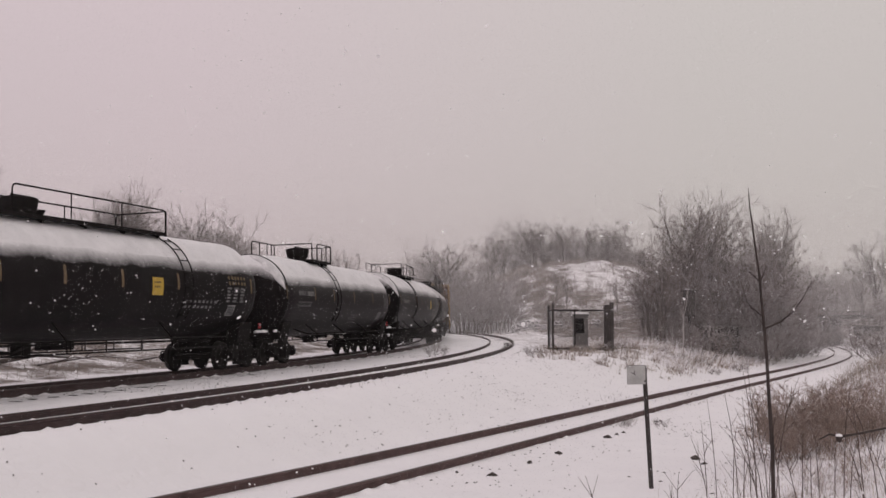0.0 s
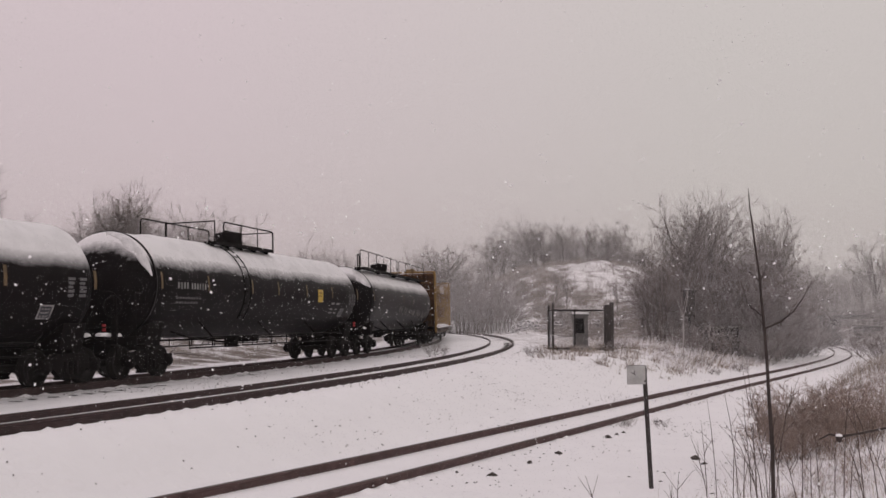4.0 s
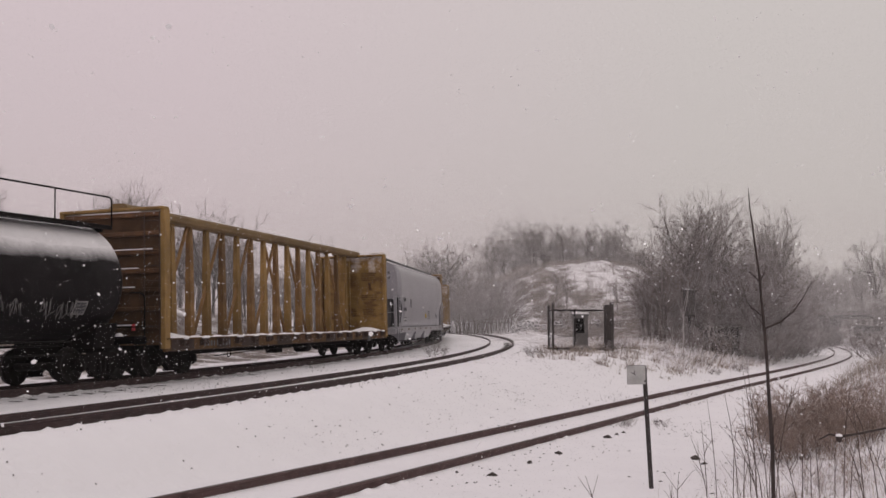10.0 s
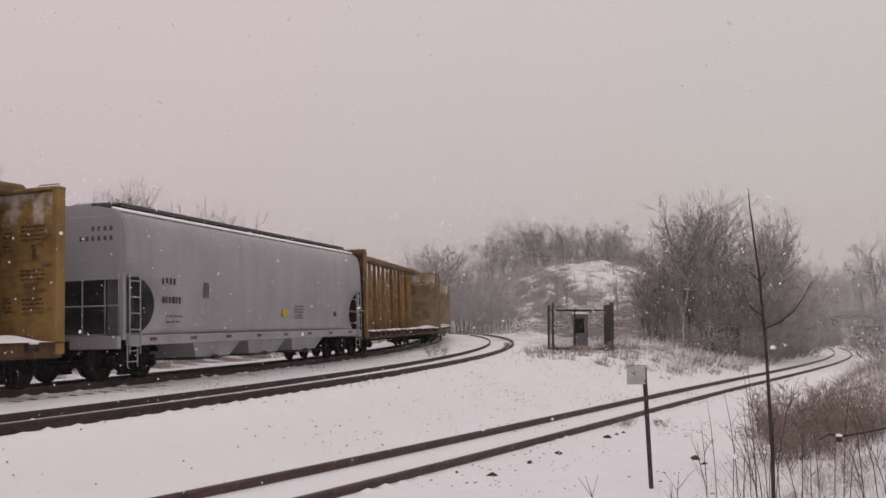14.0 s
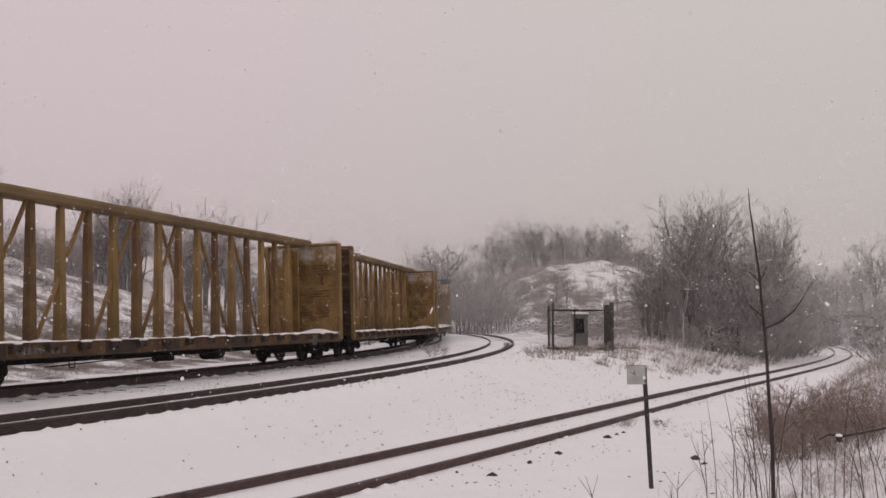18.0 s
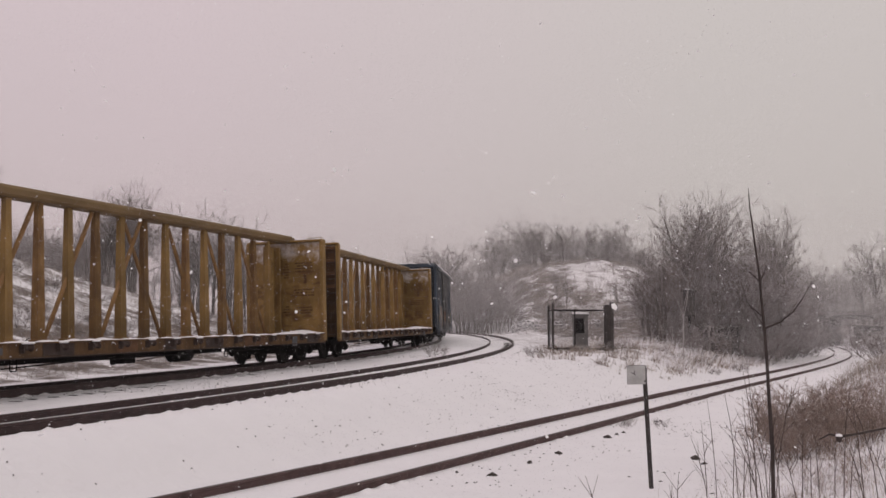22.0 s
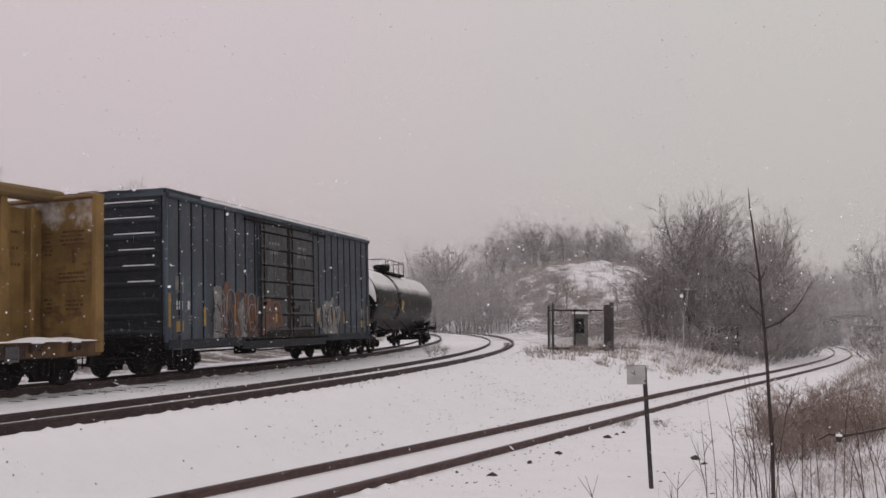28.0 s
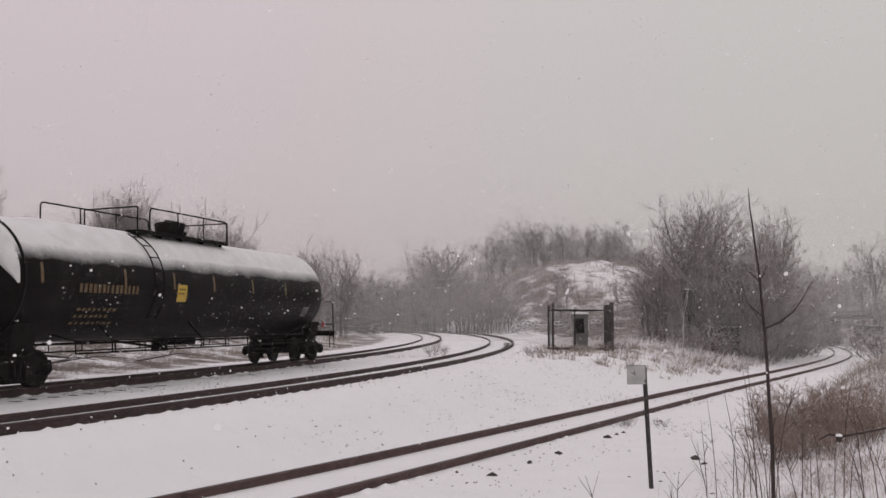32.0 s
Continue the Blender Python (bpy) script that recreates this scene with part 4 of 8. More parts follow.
    g.lathe([(zt - 0.04, 0.1), (zt + 0.22, 0.1), (zt + 0.26, 0.14), (zt + 0.3, 0.14), (zt + 0.32, 0.0)], "z", 10, (manway + 0.66, 0, 0))
    part("manway", g, M_IRON, car)
    x0, x1 = (-half + 0.45, half - 0.45) if long_walk else deck
    zd = zt + 0.03
    y_in, y_out = 0.42, 0.78
    if long_walk:
        y_in, y_out, zd = 0.6, 1.0, zt - 0.06
    for sy in ((-1,) if long_walk else (-1, 1)):
        back = far_back if sy > 0 else 0.0
        g = Geo().box(((x0 + x1) / 2 - back, sy * (y_in + y_out) / 2, zd), (x1 - x0, y_out - y_in, 0.05), chamfer=0.008)
        g.box(((x0 + x1) / 2 - back, sy * y_out, zd - 0.02), (x1 - x0, 0.04, 0.1))
        for i in range(5):
            x = x0 - back + 0.15 + (x1 - x0 - 0.3) * i / 4
            g.box((x, sy * (y_in + 0.1), zd - 0.07), (0.05, 0.3, 0.1))
        part("walkway", g, M_IRON, car)
        if long_walk:
            for a, b in ((x0 - 0.6, -0.32), (0.15, x1)):
                railing(car, sy * y_out, a, b, zd, zd + 0.7, max(2, int((b - a) / 1.55)))
            g = Geo()
            hoop(g, x0 - 0.95, sy * y_out, zd - 0.05, zd + 0.5, 0.3, 0.02)
            part("grab_hoop", g, M_IRON, car)
        else:
            railing(car, sy * y_out, x0 + (0.55 if sy < 0 else 0.02 - far_back), x1 - 0.02 - (0 if sy < 0 else far_back), zd, zd + 0.62, 3)
    for x in (() if long_walk else (x0, x1)):
        g = Geo()
        g.tube([(x, -y_out, zd + 0.6), (x, y_out, zd + 0.6)], 0.018, 6)
        g.tube([(x, -y_out, zd), (x, -y_out, zd + 0.6)], 0.02, 6).tube([(x, y_out, zd), (x, y_out, zd + 0.6)], 0.02, 6)
        part("end_railing", g, M_IRON, car)
    for sy in ((1,) if long_walk else (-1, 1)):
        g = Geo()
        for dx in (-0.2, 0.2):
            pts = [(ladder_at + dx, sy * (r + 0.07) * math.cos(radians(a)), zc + (r + 0.07) * math.sin(radians(a))) for a in range(64, -46, -10)]
            g.tube(pts, 0.018, 6)
        for a in range(58, -46, -15):
            y, z = sy * (r + 0.07) * math.cos(radians(a)), zc + (r + 0.07) * math.sin(radians(a))
            g.tube([(ladder_at - 0.2, y, z), (ladder_at + 0.2, y, z)], 0.015, 6)
        part("ladder", g, M_IRON, car)
    curve_y = lambda z: -math.sqrt(max(0.01, (r + 0.004) ** 2 - (z - zc) ** 2))

    def patch(x, z, w, h, skin=0.005):
        q = Geo()
        zs = [z + h / 2 - h * i / 4 for i in range(5)]
        vs = []
        for zz in zs:
            y = -math.sqrt((r + skin) ** 2 - (zz - zc) ** 2)
            vs += [(x - w / 2, y, zz), (x + w / 2, y, zz)]
        return q.add(vs, [(2 * i, 2 * i + 2, 2 * i + 3, 2 * i + 1) for i in range(4)])

    plate_x = half - 1.75
    part("data_frame", patch(plate_x, zc - 0.62, 0.4, 0.3, 0.007), M_GRAFPALE, car, "small pale framed data plate")
    part("data_field", patch(plate_x, zc - 0.62, 0.32, 0.23, 0.009), M_BLACKMARK, car)
    part("data_print", bars(plate_x - 0.13, zc - 0.56, 0, [(0.26, 3), (0.26, 4), (0.26, 3)], 0.03, 0.045, seed + 3, lambda z: -math.sqrt((r + 0.011) ** 2 - (z - zc) ** 2)), M_GRAFPALE, car)
    for x in strips:
        part("reflective_strip", patch(x, zc + 0.1, 0.09, 0.42), M_YELLOWMARK, car, "faded yellow reflective strip")
    if square is not None:
        part("placard", patch(square[0], square[1], 0.46, 0.44, 0.007), M_YELLOWPANEL, car, "square yellow placard")
        part("placard_print", bars(square[0] - 0.15, square[1] + 0.1, 0, [(0.3, 4), (0.26, 3)], 0.05, 0.06, seed, lambda z: -math.sqrt((r + 0.009) ** 2 - (z - zc) ** 2)), M_YELLOWMARK, car)
    for i, (x, z, rows, h, gap, mt) in enumerate(marks):
        part("lettering", bars(x, z, 0, rows, h, gap, seed + i, curve_y), mt, car, "rows of worn lettering")
    if scrawl:
        rnd = random.Random(seed + 31)
        for i in range(14):
            g = Geo()
            x = -1.5 + i * 0.58 + rnd.uniform(-0.25, 0.25)
            pts = []
            for k in range(13):
                z = zc - 0.42 - 0.02 * i + rnd.uniform(0.1, 0.22) * math.sin(k * 1.9 + i * 1.3) + rnd.uniform(-0.07, 0.07)
                pts.append((x + k * 0.03 + 0.09 * math.cos(k * 1.7 + i), -math.sqrt((r + 0.012) ** 2 - (z - zc) ** 2), z))
            g.tube(pts, 0.009, 4)
            part("painted_scrawl", g, M_GRAFPALE, car, "pale spray-paint scrawl")
    part("reflector", Geo().box((half + 0.34, -1.0, 1.24), (0.02, 0.09, 0.16)), M_REFLECT, car, "small red end reflector")
    finish_car(car, middle, base)
    return car


M_BROWNPOST = material("browned_yellow_paint", (0.2, 0.115, 0.044), 0.7, vary=0.4, scale=1.3, bump=0.1, spec=0.25, stain=0.75, stain_col=(0.06, 0.026, 0.016), per_piece=0.25)
M_BRACE = material("dull_rusted_brace_paint", (0.22, 0.125, 0.05), 0.7, vary=0.35, scale=1.5, bump=0.1, spec=0.25, stain=0.6, stain_col=(0.09, 0.04, 0.02), per_piece=0.15)
M_STENCIL = material("worn_brown_stencil_paint", (0.1, 0.056, 0.026), 0.75, vary=0.4, scale=6.0, spec=0.2)
M_CHORD = material("weathered_olive_paint", (0.18, 0.118, 0.054), 0.7, vary=0.35, scale=0.9, bump=0.1, spec=0.25, stain=0.6, stain_col=(0.09, 0.055, 0.033), stretch=(0.35, 1.0, 1.0))
M_BULKHEAD = splashed("snow_splashed_yellow_paint", M_MUSTARD, 2.7, 1.5)


WINCH_SNOW = Geo().box((0, 0, 0.01), (0.3, 0.12, 0.05), chamfer=0.02).mesh("winch_snow", M_SNOWCAP)


def build_centerbeam(label, lo, hi, gap_lo, gap_hi, seed):
    rnd = random.Random(seed)
    L, middle = hi - lo, (lo + hi) / 2
    half = L / 2
    car = thing("centerbeam_flatcar", label, "rail car", "cars of the freight train")
    top, deck = 4.16, 0.95
    for sy in (-1, 1):
        g = Geo().box((0, sy * 1.42, 0.79), (L - 0.1, 0.1, 0.32), chamfer=0.012).box((0, sy * 1.45, 0.94), (L - 0.1, 0.16, 0.03))
        part("side_sill", g, M_SILL, car)
        s = Geo()
        n = 110
        verts, faces = [], []
        for i in range(n + 1):
            x = -half + 0.15 + (L - 0.3) * i / n
            hgt = max(-0.02, 0.006 + 0.03 * math.sin(i * 0.9 + seed) * math.sin(i * 2.3) + 0.012 * rnd.uniform(-1, 1))
            verts += [(x, sy * 1.25, deck + 0.012), (x, sy * 1.36, deck + 0.012 + hgt), (x, sy * 1.48, deck + 0.002 + hgt), (x, sy * 1.52, deck - 0.002)]
        for i in range(n):
            for k in range(3):
                p = i * 4 + k
                faces.append((p, p + 4, p + 5, p + 1) if sy > 0 else (p, p + 1, p + 5, p + 4))
        part("snow_ledge", s.add(verts, faces, True), M_SNOWCAP, car, "snow along the deck edge")
        k = int(L / 1.08)
        wg = Geo().lathe([(-0.13, 0.0), (-0.13, 0.075), (-0.1, 0.075), (-0.1, 0.045), (0.1, 0.045), (0.1, 0.075), (0.13, 0.075), (0.13, 0.0)], "x", 10).box((0, 0, 0.05), (0.3, 0.05, 0.08)).box((-0.16, 0, -0.02), (0.03, 0.14, 0.16)).mesh("strap_winch", M_DARKRUST)
        for i in range(k):
            part("strap_winch", wg, None, car, at=(-half + 0.9 + i * (L - 1.8) / (k - 1), sy * 1.52, 0.84))
            if sy < 0 and i % 4 != 2:
                part("winch_snow", WINCH_SNOW, None, car, at=Matrix.Translation((-half + 0.9 + i * (L - 1.8) / (k - 1), sy * 1.53, 0.935)) @ Matrix.Diagonal((rnd.uniform(0.6, 1.2), 1, rnd.uniform(0.6, 1.3), 1)))
    for i in range(9):
        x = -half + 1.0 + i * (L - 2.0) / 8 + rnd.uniform(-0.3, 0.3)
        part("sill_plate", Geo().box((x, -1.474, 0.79), (rnd.uniform(0.5, 1.3), 0.014, 0.26), chamfer=0.004), rnd.choice((M_DARKRUST, M_DARKRUST, M_RUSTPAINT, M_SILL)), car, "patched and rusted sill plate")
    part("bottom_flange", Geo().box((0, -1.44, 0.635), (L - 0.4, 0.14, 0.025)), M_DARKRUST, car)
    part("deck", Geo().box((0, 0, 0.9), (L - 0.12, 2.74, 0.07)), M_RUSTPAINT, car)
    part("centre_sill", Geo().box((0, 0, 0.68), (L - 0.3, 0.5, 0.42), chamfer=0.02), M_IRON, car)
    for i in range(7):
        x = -half + 2.8 + i * (L - 5.6) / 6
        part("cross_bearer", Geo().box((x, 0, 0.74), (0.12, 2.6, 0.2)), M_IRON, car)
    part("brake_gear", Geo().lathe([(-0.4, 0.0), (-0.4, 0.2), (0.4, 0.2), (0.4, 0.0)], "x", 14, (1.4, -0.75, 0.5)).tube([(-3.5, -0.6, 0.52), (1.0, -0.7, 0.5)], 0.025, 6).box((-1.2, -0.8, 0.5), (0.5, 0.4, 0.28), chamfer=0.03), M_IRON, car)
    # bulkheads
    bw = 2.94
    for s in (-1, 1):
        x = s * (half - 0.09)
        part("bulkhead_panel", Geo().box((x, 0, (deck + top) / 2), (0.07, bw - 0.2, top - deck - 0.05)), M_BULKHEAD, car)
        # rusty outer sheet coloured darker to imitate shade in the gap between cars
        part("end_sheet", Geo().box((x + s * 0.045, 0, (deck + top) / 2 - 0.1), (0.016, bw - 0.22, top - deck + 0.1)), M_SHADEDEND, car, "rusted outer end sheet with shade put into its colour")
        for sy in (-1, 1):
            part("corner_post", Geo().box((x - s * 0.02, sy * (bw / 2 - 0.05), (0.7 + top) / 2), (0.26, 0.13, top - 0.7), chamfer=0.015), M_MUSTARD, car)
        for i in range(7):
            z = deck + 0.28 + i * (top - deck - 0.4) / 6
            # the three lowest ribs carry the same painted shade
            part("bulkhead_rib", Geo().box((x + s * 0.07, 0, z), (0.13, bw - 0.26, 0.12), chamfer=0.025), M_SHADEDEND if i < 3 else M_RUSTPAINT, car)
            if rnd.random() < 0.85:
                part("rib_snow", Geo().box((x + s * 0.075, rnd.uniform(-0.25, 0.25), z + 0.075), (0.11, bw - 0.5 - 1.2 * rnd.random(), 0.028), chamfer=0.012), M_SNOWCAP, car)
        part("bulkhead_cap", Geo().box((x, 0, top + 0.03), (0.3, bw, 0.08), chamfer=0.02), M_MUSTARD, car)
        if s > 0:
            print_rnd = random.Random(seed + 5)
            for z0, rows, ya, yb in ((3.42, 4, -0.34, -1.05), (2.48, 3, -0.3, -1.1), (1.86, 3, -0.42, -1.02), (3.4, 6, 0.12, -0.14), (1.9, 4, 0.12, -0.14)):
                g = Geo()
                for r in range(rows):
                    y = ya - print_rnd.uniform(0, 0.12)
                    while y > yb + 0.04:
                        w = min(print_rnd.uniform(0.04, 0.16), y - yb)
                        g.box((x - 0.037, y - w / 2, z0 - 0.095 * r), (0.004, w, 0.045))
                        y -= w + print_rnd.uniform(0.015, 0.04)
                part("lettering", g, M_STENCIL, car, "rows of worn dark stencilling")
            part("painted_mark", Geo().box((x - 0.037, -0.76, 2.86), (0.004, 0.09, 0.3)).box((x - 0.037, -0.72, 2.98), (0.004, 0.06, 0.1)), M_STENCIL, car, "dark upright painted mark")
            part("grab_iron", Geo().tube([(x, -1.4, top + 0.05), (x, -1.4, top + 0.13), (x, -0.85, top + 0.13), (x, -0.85, top + 0.05)], 0.014, 5), M_MUSTARD, car)
        part("end_ladder", ladder_geo(x + s * 0.16, -1.16, 0.7, top - 0.1, 0.42, "y", 9, 0.014), M_DARKRUST, car)
        # solid panels of the centre wall next to the bulkhead
        part("end_web_panel", Geo().box((s * (half - 0.72), 0.22, (deck + 3.95) / 2), (1.16, 0.1, 3.95 - deck), chamfer=0.01), M_MUSTARD, car)
        for dx in (0.6, 1.28):
            part("web_stiffener", Geo().box((s * (half - dx), 0.1, (deck + 3.95) / 2), (0.1, 0.26, 3.95 - deck), chamfer=0.01), M_MUSTARD, car)
        pile = Geo()
        n, m = 16, 8
        vs, fs = [], []
        for i in range(n + 1):
            for j in range(m + 1):
                u, v = i / n, j / m
                zz = deck + 0.01 + 0.16 * math.sin(math.pi * u) ** 0.7 * math.sin(math.pi * v) ** 0.8 * (0.75 + 0.25 * math.sin(7 * u + seed))
                vs.append((s * (half - 0.2 - 1.55 * u), -1.42 + 1.2 * v, zz))
        for i in range(n):
            for j in range(m):
                p = i * (m + 1) + j
                fs.append((p, p + 1, p + m + 2, p + m + 1) if s > 0 else (p, p + m + 1, p + m + 2, p + 1))
        part("snow_drift", pile.add(vs, fs, True), M_SNOWCAP, car, "small snowdrift against the bulkhead")
        part("stub_sill", Geo().box((s * (half - 0.1), 0, 0.8), (0.6, 0.4, 0.36), chamfer=0.02), M_IRON, car)
        part("step", ladder_geo(s * (half - 0.4), -1.45, 0.35, 0.75, 0.42, "x", 2, 0.016), M_IRON, car)
    # centre beam: chord, posts and diagonals
    ch = Geo().extrude([(-0.2, 4.13), (0.2, 4.13), (0.25, 4.18), (0.26, 4.31), (0.22, 4.37), (0.13, 4.405), (-0.13, 4.405), (-0.22, 4.37), (-0.26, 4.31), (-0.25, 4.18)], -half + 0.3, half + 0.12)
    part("top_chord", ch, M_CHORD, car, "weathered olive-brown top beam")
    for x0, x1 in ((-0.42, -0.1), (0.02, 0.3)):
        part("chord_snow", Geo().extrude([(-0.13, 4.4), (0.13, 4.4), (0.08, 4.425), (-0.08, 4.425)], x0 * L, x1 * L), M_SNOWCAP, car, "thin crust of snow on the beam")
    pitch, bays, mid = 1.03, 15, 0.35
    inner = pitch * bays
    zt = 4.15

    def post_geo(wb, wt, db, dt):
        """A tapered post, thicker and wider towards its foot, with a pressed rib and rolled edges."""
        v = []
        for z, w, d in ((deck - 0.05, wb, db), (deck + 0.9, wb * 0.96, db * 0.92), (zt, wt, dt)):
            v += [(-w / 2, -d / 2, z), (w / 2, -d / 2, z), (w / 2, d / 2, z), (-w / 2, d / 2, z)]
        f = [(0, 3, 2, 1), (8, 9, 10, 11)]
        for k in (0, 4):
            f += [(k + i, k + (i + 1) % 4, k + (i + 1) % 4 + 4, k + i + 4) for i in range(4)]
        g = Geo().add(v, f)
        for z in (1.5, 2.4, 3.3):
            g.box((0, -db / 2 + (db - dt) / 2 * (z - deck) / (zt - deck) + 0.004, z), (wt * 0.26, 0.03, 0.16), chamfer=0.008)
        return g.box((0, 0, deck + 0.03), (wb + 0.1, db + 0.06, 0.06), chamfer=0.01)

    olive = post_geo(0.25, 0.17, 0.2, 0.12).mesh("post", M_MUSTARD)
    brown = post_geo(0.24, 0.17, 0.2, 0.12).mesh("post", M_BROWNPOST)
    for i in range(bays + 1):
        part("post", olive if i % 2 else brown, None, car, at=(mid - inner / 2 + i * pitch, 0.0, 0))
    ln = math.hypot(2 * pitch - 0.3, zt - deck)
    lift = math.atan2(zt - deck, 2 * pitch - 0.3)
    rise_mesh = Geo().box((0, 0, 0), (ln, 0.07, 0.12), ry=-lift, chamfer=0.02).mesh("diagonal_brace", M_BRACE)
    fall_mesh = Geo().box((0, 0, 0), (ln, 0.07, 0.12), ry=lift, chamfer=0.02).mesh("diagonal_brace", M_BRACE)
    m = (bays - 1) // 2
    for i in range(m + 1, 1, -2):
        part("diagonal_brace", rise_mesh, None, car, at=(mid - inner / 2 + (i - 1) * pitch, -0.02, (deck + zt) / 2))
    for i in range(m, bays - 1, 2):
        part("diagonal_brace", fall_mesh, None, car, at=(mid - inner / 2 + (i + 1) * pitch, 0.05, (deck + zt) / 2))
    # snow caught at the foot of the posts
    foot = Geo().lathe([(0.0, 0.2), (0.05, 0.15), (0.085, 0.07), (0.095, 0.0)], "z", 9).mesh("foot_snow", M_SNOWCAP)
    for i in range(0, bays + 1):
        if rnd.random() < 0.6:
            part("foot_snow", foot, None, car, at=Matrix.Translation((mid - inner / 2 + i * pitch + rnd.uniform(-0.2, 0.2), -0.28, deck)) @ Matrix.Diagonal((rnd.uniform(0.8, 1.6), 1, rnd.uniform(0.3, 0.7), 1)))
    # brake rods slung under the side sill in U-shaped hangers
    part("brake_rod", Geo().tube([(-half + 3.4, -1.05, 0.42), (-half + 6.3, -1.05, 0.5), (half - 4.0, -1.05, 0.52)], 0.016, 5), M_IRON, car)
    for x in (-half + 4.3, -half + 7.6, half - 6.2, half - 4.1):
        part("rod_hanger", Geo().tube([(x - 0.1, -1.05, 0.75), (x - 0.1, -1.05, 0.4), (x - 0.08, -1.05, 0.37), (x + 0.08, -1.05, 0.37), (x + 0.1, -1.05, 0.4), (x + 0.1, -1.05, 0.75)], 0.014, 5), M_IRON, car)
    # stencils and plates
    part("lettering", bars(half - 1.2, 3.4, 0.168, [(0.5, 6), (0.4, 4), (0.45, 5)], 0.06, 0.3, seed), M_STENCIL, car, "rows of worn dark stencilling")
    part("lettering", bars(-half + 2.0, 0.79, -1.475, [(1.6, 9)], 0.14, 0.05, seed + 1), M_GREYMARK, car, "rows of worn stencilling on the sill")
    pl = Geo().box((half - 2.6, -1.5, 0.72), (0.34, 0.012, 0.3))
    for dx, dz, w, h in ((0, 0.14, 0.34, 0.022), (0, -0.14, 0.34, 0.022), (-0.16, 0, 0.022, 0.28), (0.16, 0, 0.022, 0.28)):
        pl2 = Geo().box((half - 2.6 + dx, -1.508, 0.72 + dz), (w, 0.008, h))
        part("plate_border", pl2, M_GREYMARK, car)
    part("data_plate", pl, M_DARKGREY, car, "small framed data plate")
    part("data_print", bars(half - 2.74, 0.81, -1.508, [(0.2, 3), (0.2, 4)], 0.025, 0.05, seed + 2), M_GREYMARK, car)
    coupler(car, -half - 0.05, -half - gap_lo / 2)
    coupler(car, half + 0.05, half + gap_hi / 2)
    finish_car(car, middle, L - 2.6)
    return car


def build_hopper(label, lo, hi, gap_lo, gap_hi):
    L, middle = hi - lo, (lo + hi) / 2
    half = L / 2
    car = thing("hopper_car", label, "rail car", "cars of the freight train")
    prof = [(1.3, 1.0), (1.42, 1.1), (1.45, 1.22), (1.47, 1.38), (1.485, 1.55), (1.5, 1.72), (1.518, 1.9), (1.53, 2.08), (1.535, 2.22), (1.54, 2.34), (1.54, 2.42), (1.54, 2.5), (1.54, 2.9), (1.525, 3.3), (1.495, 3.55), (1.44, 3.74), (1.35, 3.88), (1.2, 3.98), (0.8, 4.08), (0.0, 4.13)]
    ring = [(-y, z) for y, z in prof] + [(y, z) for y, z in reversed(prof[:-1])]
    reach = lambda z: half - 1.25 * math.sqrt(max(0.0, 1 - ((z - 1.72) / 0.76) ** 2))
    k = len(ring)
    n = 12
    verts, faces = [], []
    for i in range(n + 1):
        f = -1 + 2 * i / n
        verts += [(f * reach(z), y, z) for y, z in ring]
    for i in range(n):
        for j in range(k - 1):
            p = i * k + j
            faces.append((p, p + 1, p + k + 1, p + k))
        faces.append((i * k + k - 1, i * k, i * k + k, i * k + 2 * k - 1))
    h = k // 2
    for i in (0, n):
        for j in range(h):
            a, b, c, d = i * k + j, i * k + j + 1, i * k + k - 2 - j, i * k + k - 1 - j
            if len({a, b, c, d}) == 4:
                faces.append((a, d, c, b) if i == 0 else (a, b, c, d))
            else:
                faces.append((a, d, b) if i == 0 else (a, b, d))
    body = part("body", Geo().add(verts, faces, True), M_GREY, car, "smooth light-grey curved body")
    # inner faces of the hollow ends over the trucks are recoloured to imitate shade
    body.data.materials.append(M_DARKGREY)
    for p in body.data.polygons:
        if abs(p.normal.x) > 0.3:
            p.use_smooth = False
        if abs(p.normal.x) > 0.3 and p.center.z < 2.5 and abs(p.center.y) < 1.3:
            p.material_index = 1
    for sy in (-1, 1):
        part("roof_snow", Geo().box((0, sy * 1.16, 4.02), (L - 0.3, 0.26, 0.05), rx=-sy * 0.35, chamfer=0.02), M_SNOWCAP, car)
        part("side_sill", Geo().box((0, sy * 1.46, 0.93), (L - 0.3, 0.09, 0.24), chamfer=0.015), M_GREY, car)
        part("running_board", Geo().box((0.3, sy * 0.66, 4.22), (L - 0.9, 0.5, 0.05), chamfer=0.008).box((0.3, sy * 0.91, 4.2), (L - 0.9, 0.03, 0.09)), M_DARKGREY, car)
        br = Geo().box((0, sy * 0.62, 4.12), (0.07, 0.5, 0.18)).mesh("board_bracket", M_DARKGREY)
        for i in range(13):
            part("board_bracket", br, None, car, at=(-half + 0.4 + i * (L - 0.8) / 12, 0, 0))
        for s in (-1, 1):
            part("side_ladder", ladder_geo(s * (half - 0.32), sy * 1.57, 0.62, 2.5, 0.44, "x", 5, 0.017), M_GREY, car)
            part("end_post", Geo().box((s * (half - 0.06), sy * 1.42, 1.75), (0.12, 0.1, 1.6), chamfer=0.012), M_GREY, car)
            part("sill_step", ladder_geo(s * (half - 0.32), sy * 1.5, 0.32, 0.82, 0.42, "x", 2, 0.016), M_GREY, car)
            part("grab_rail", Geo().tube([(s * (half + 0.02), sy * 1.36, 1.05), (s * (half + 0.02), sy * 1.36, 2.5)], 0.016, 6), M_GREY, car)
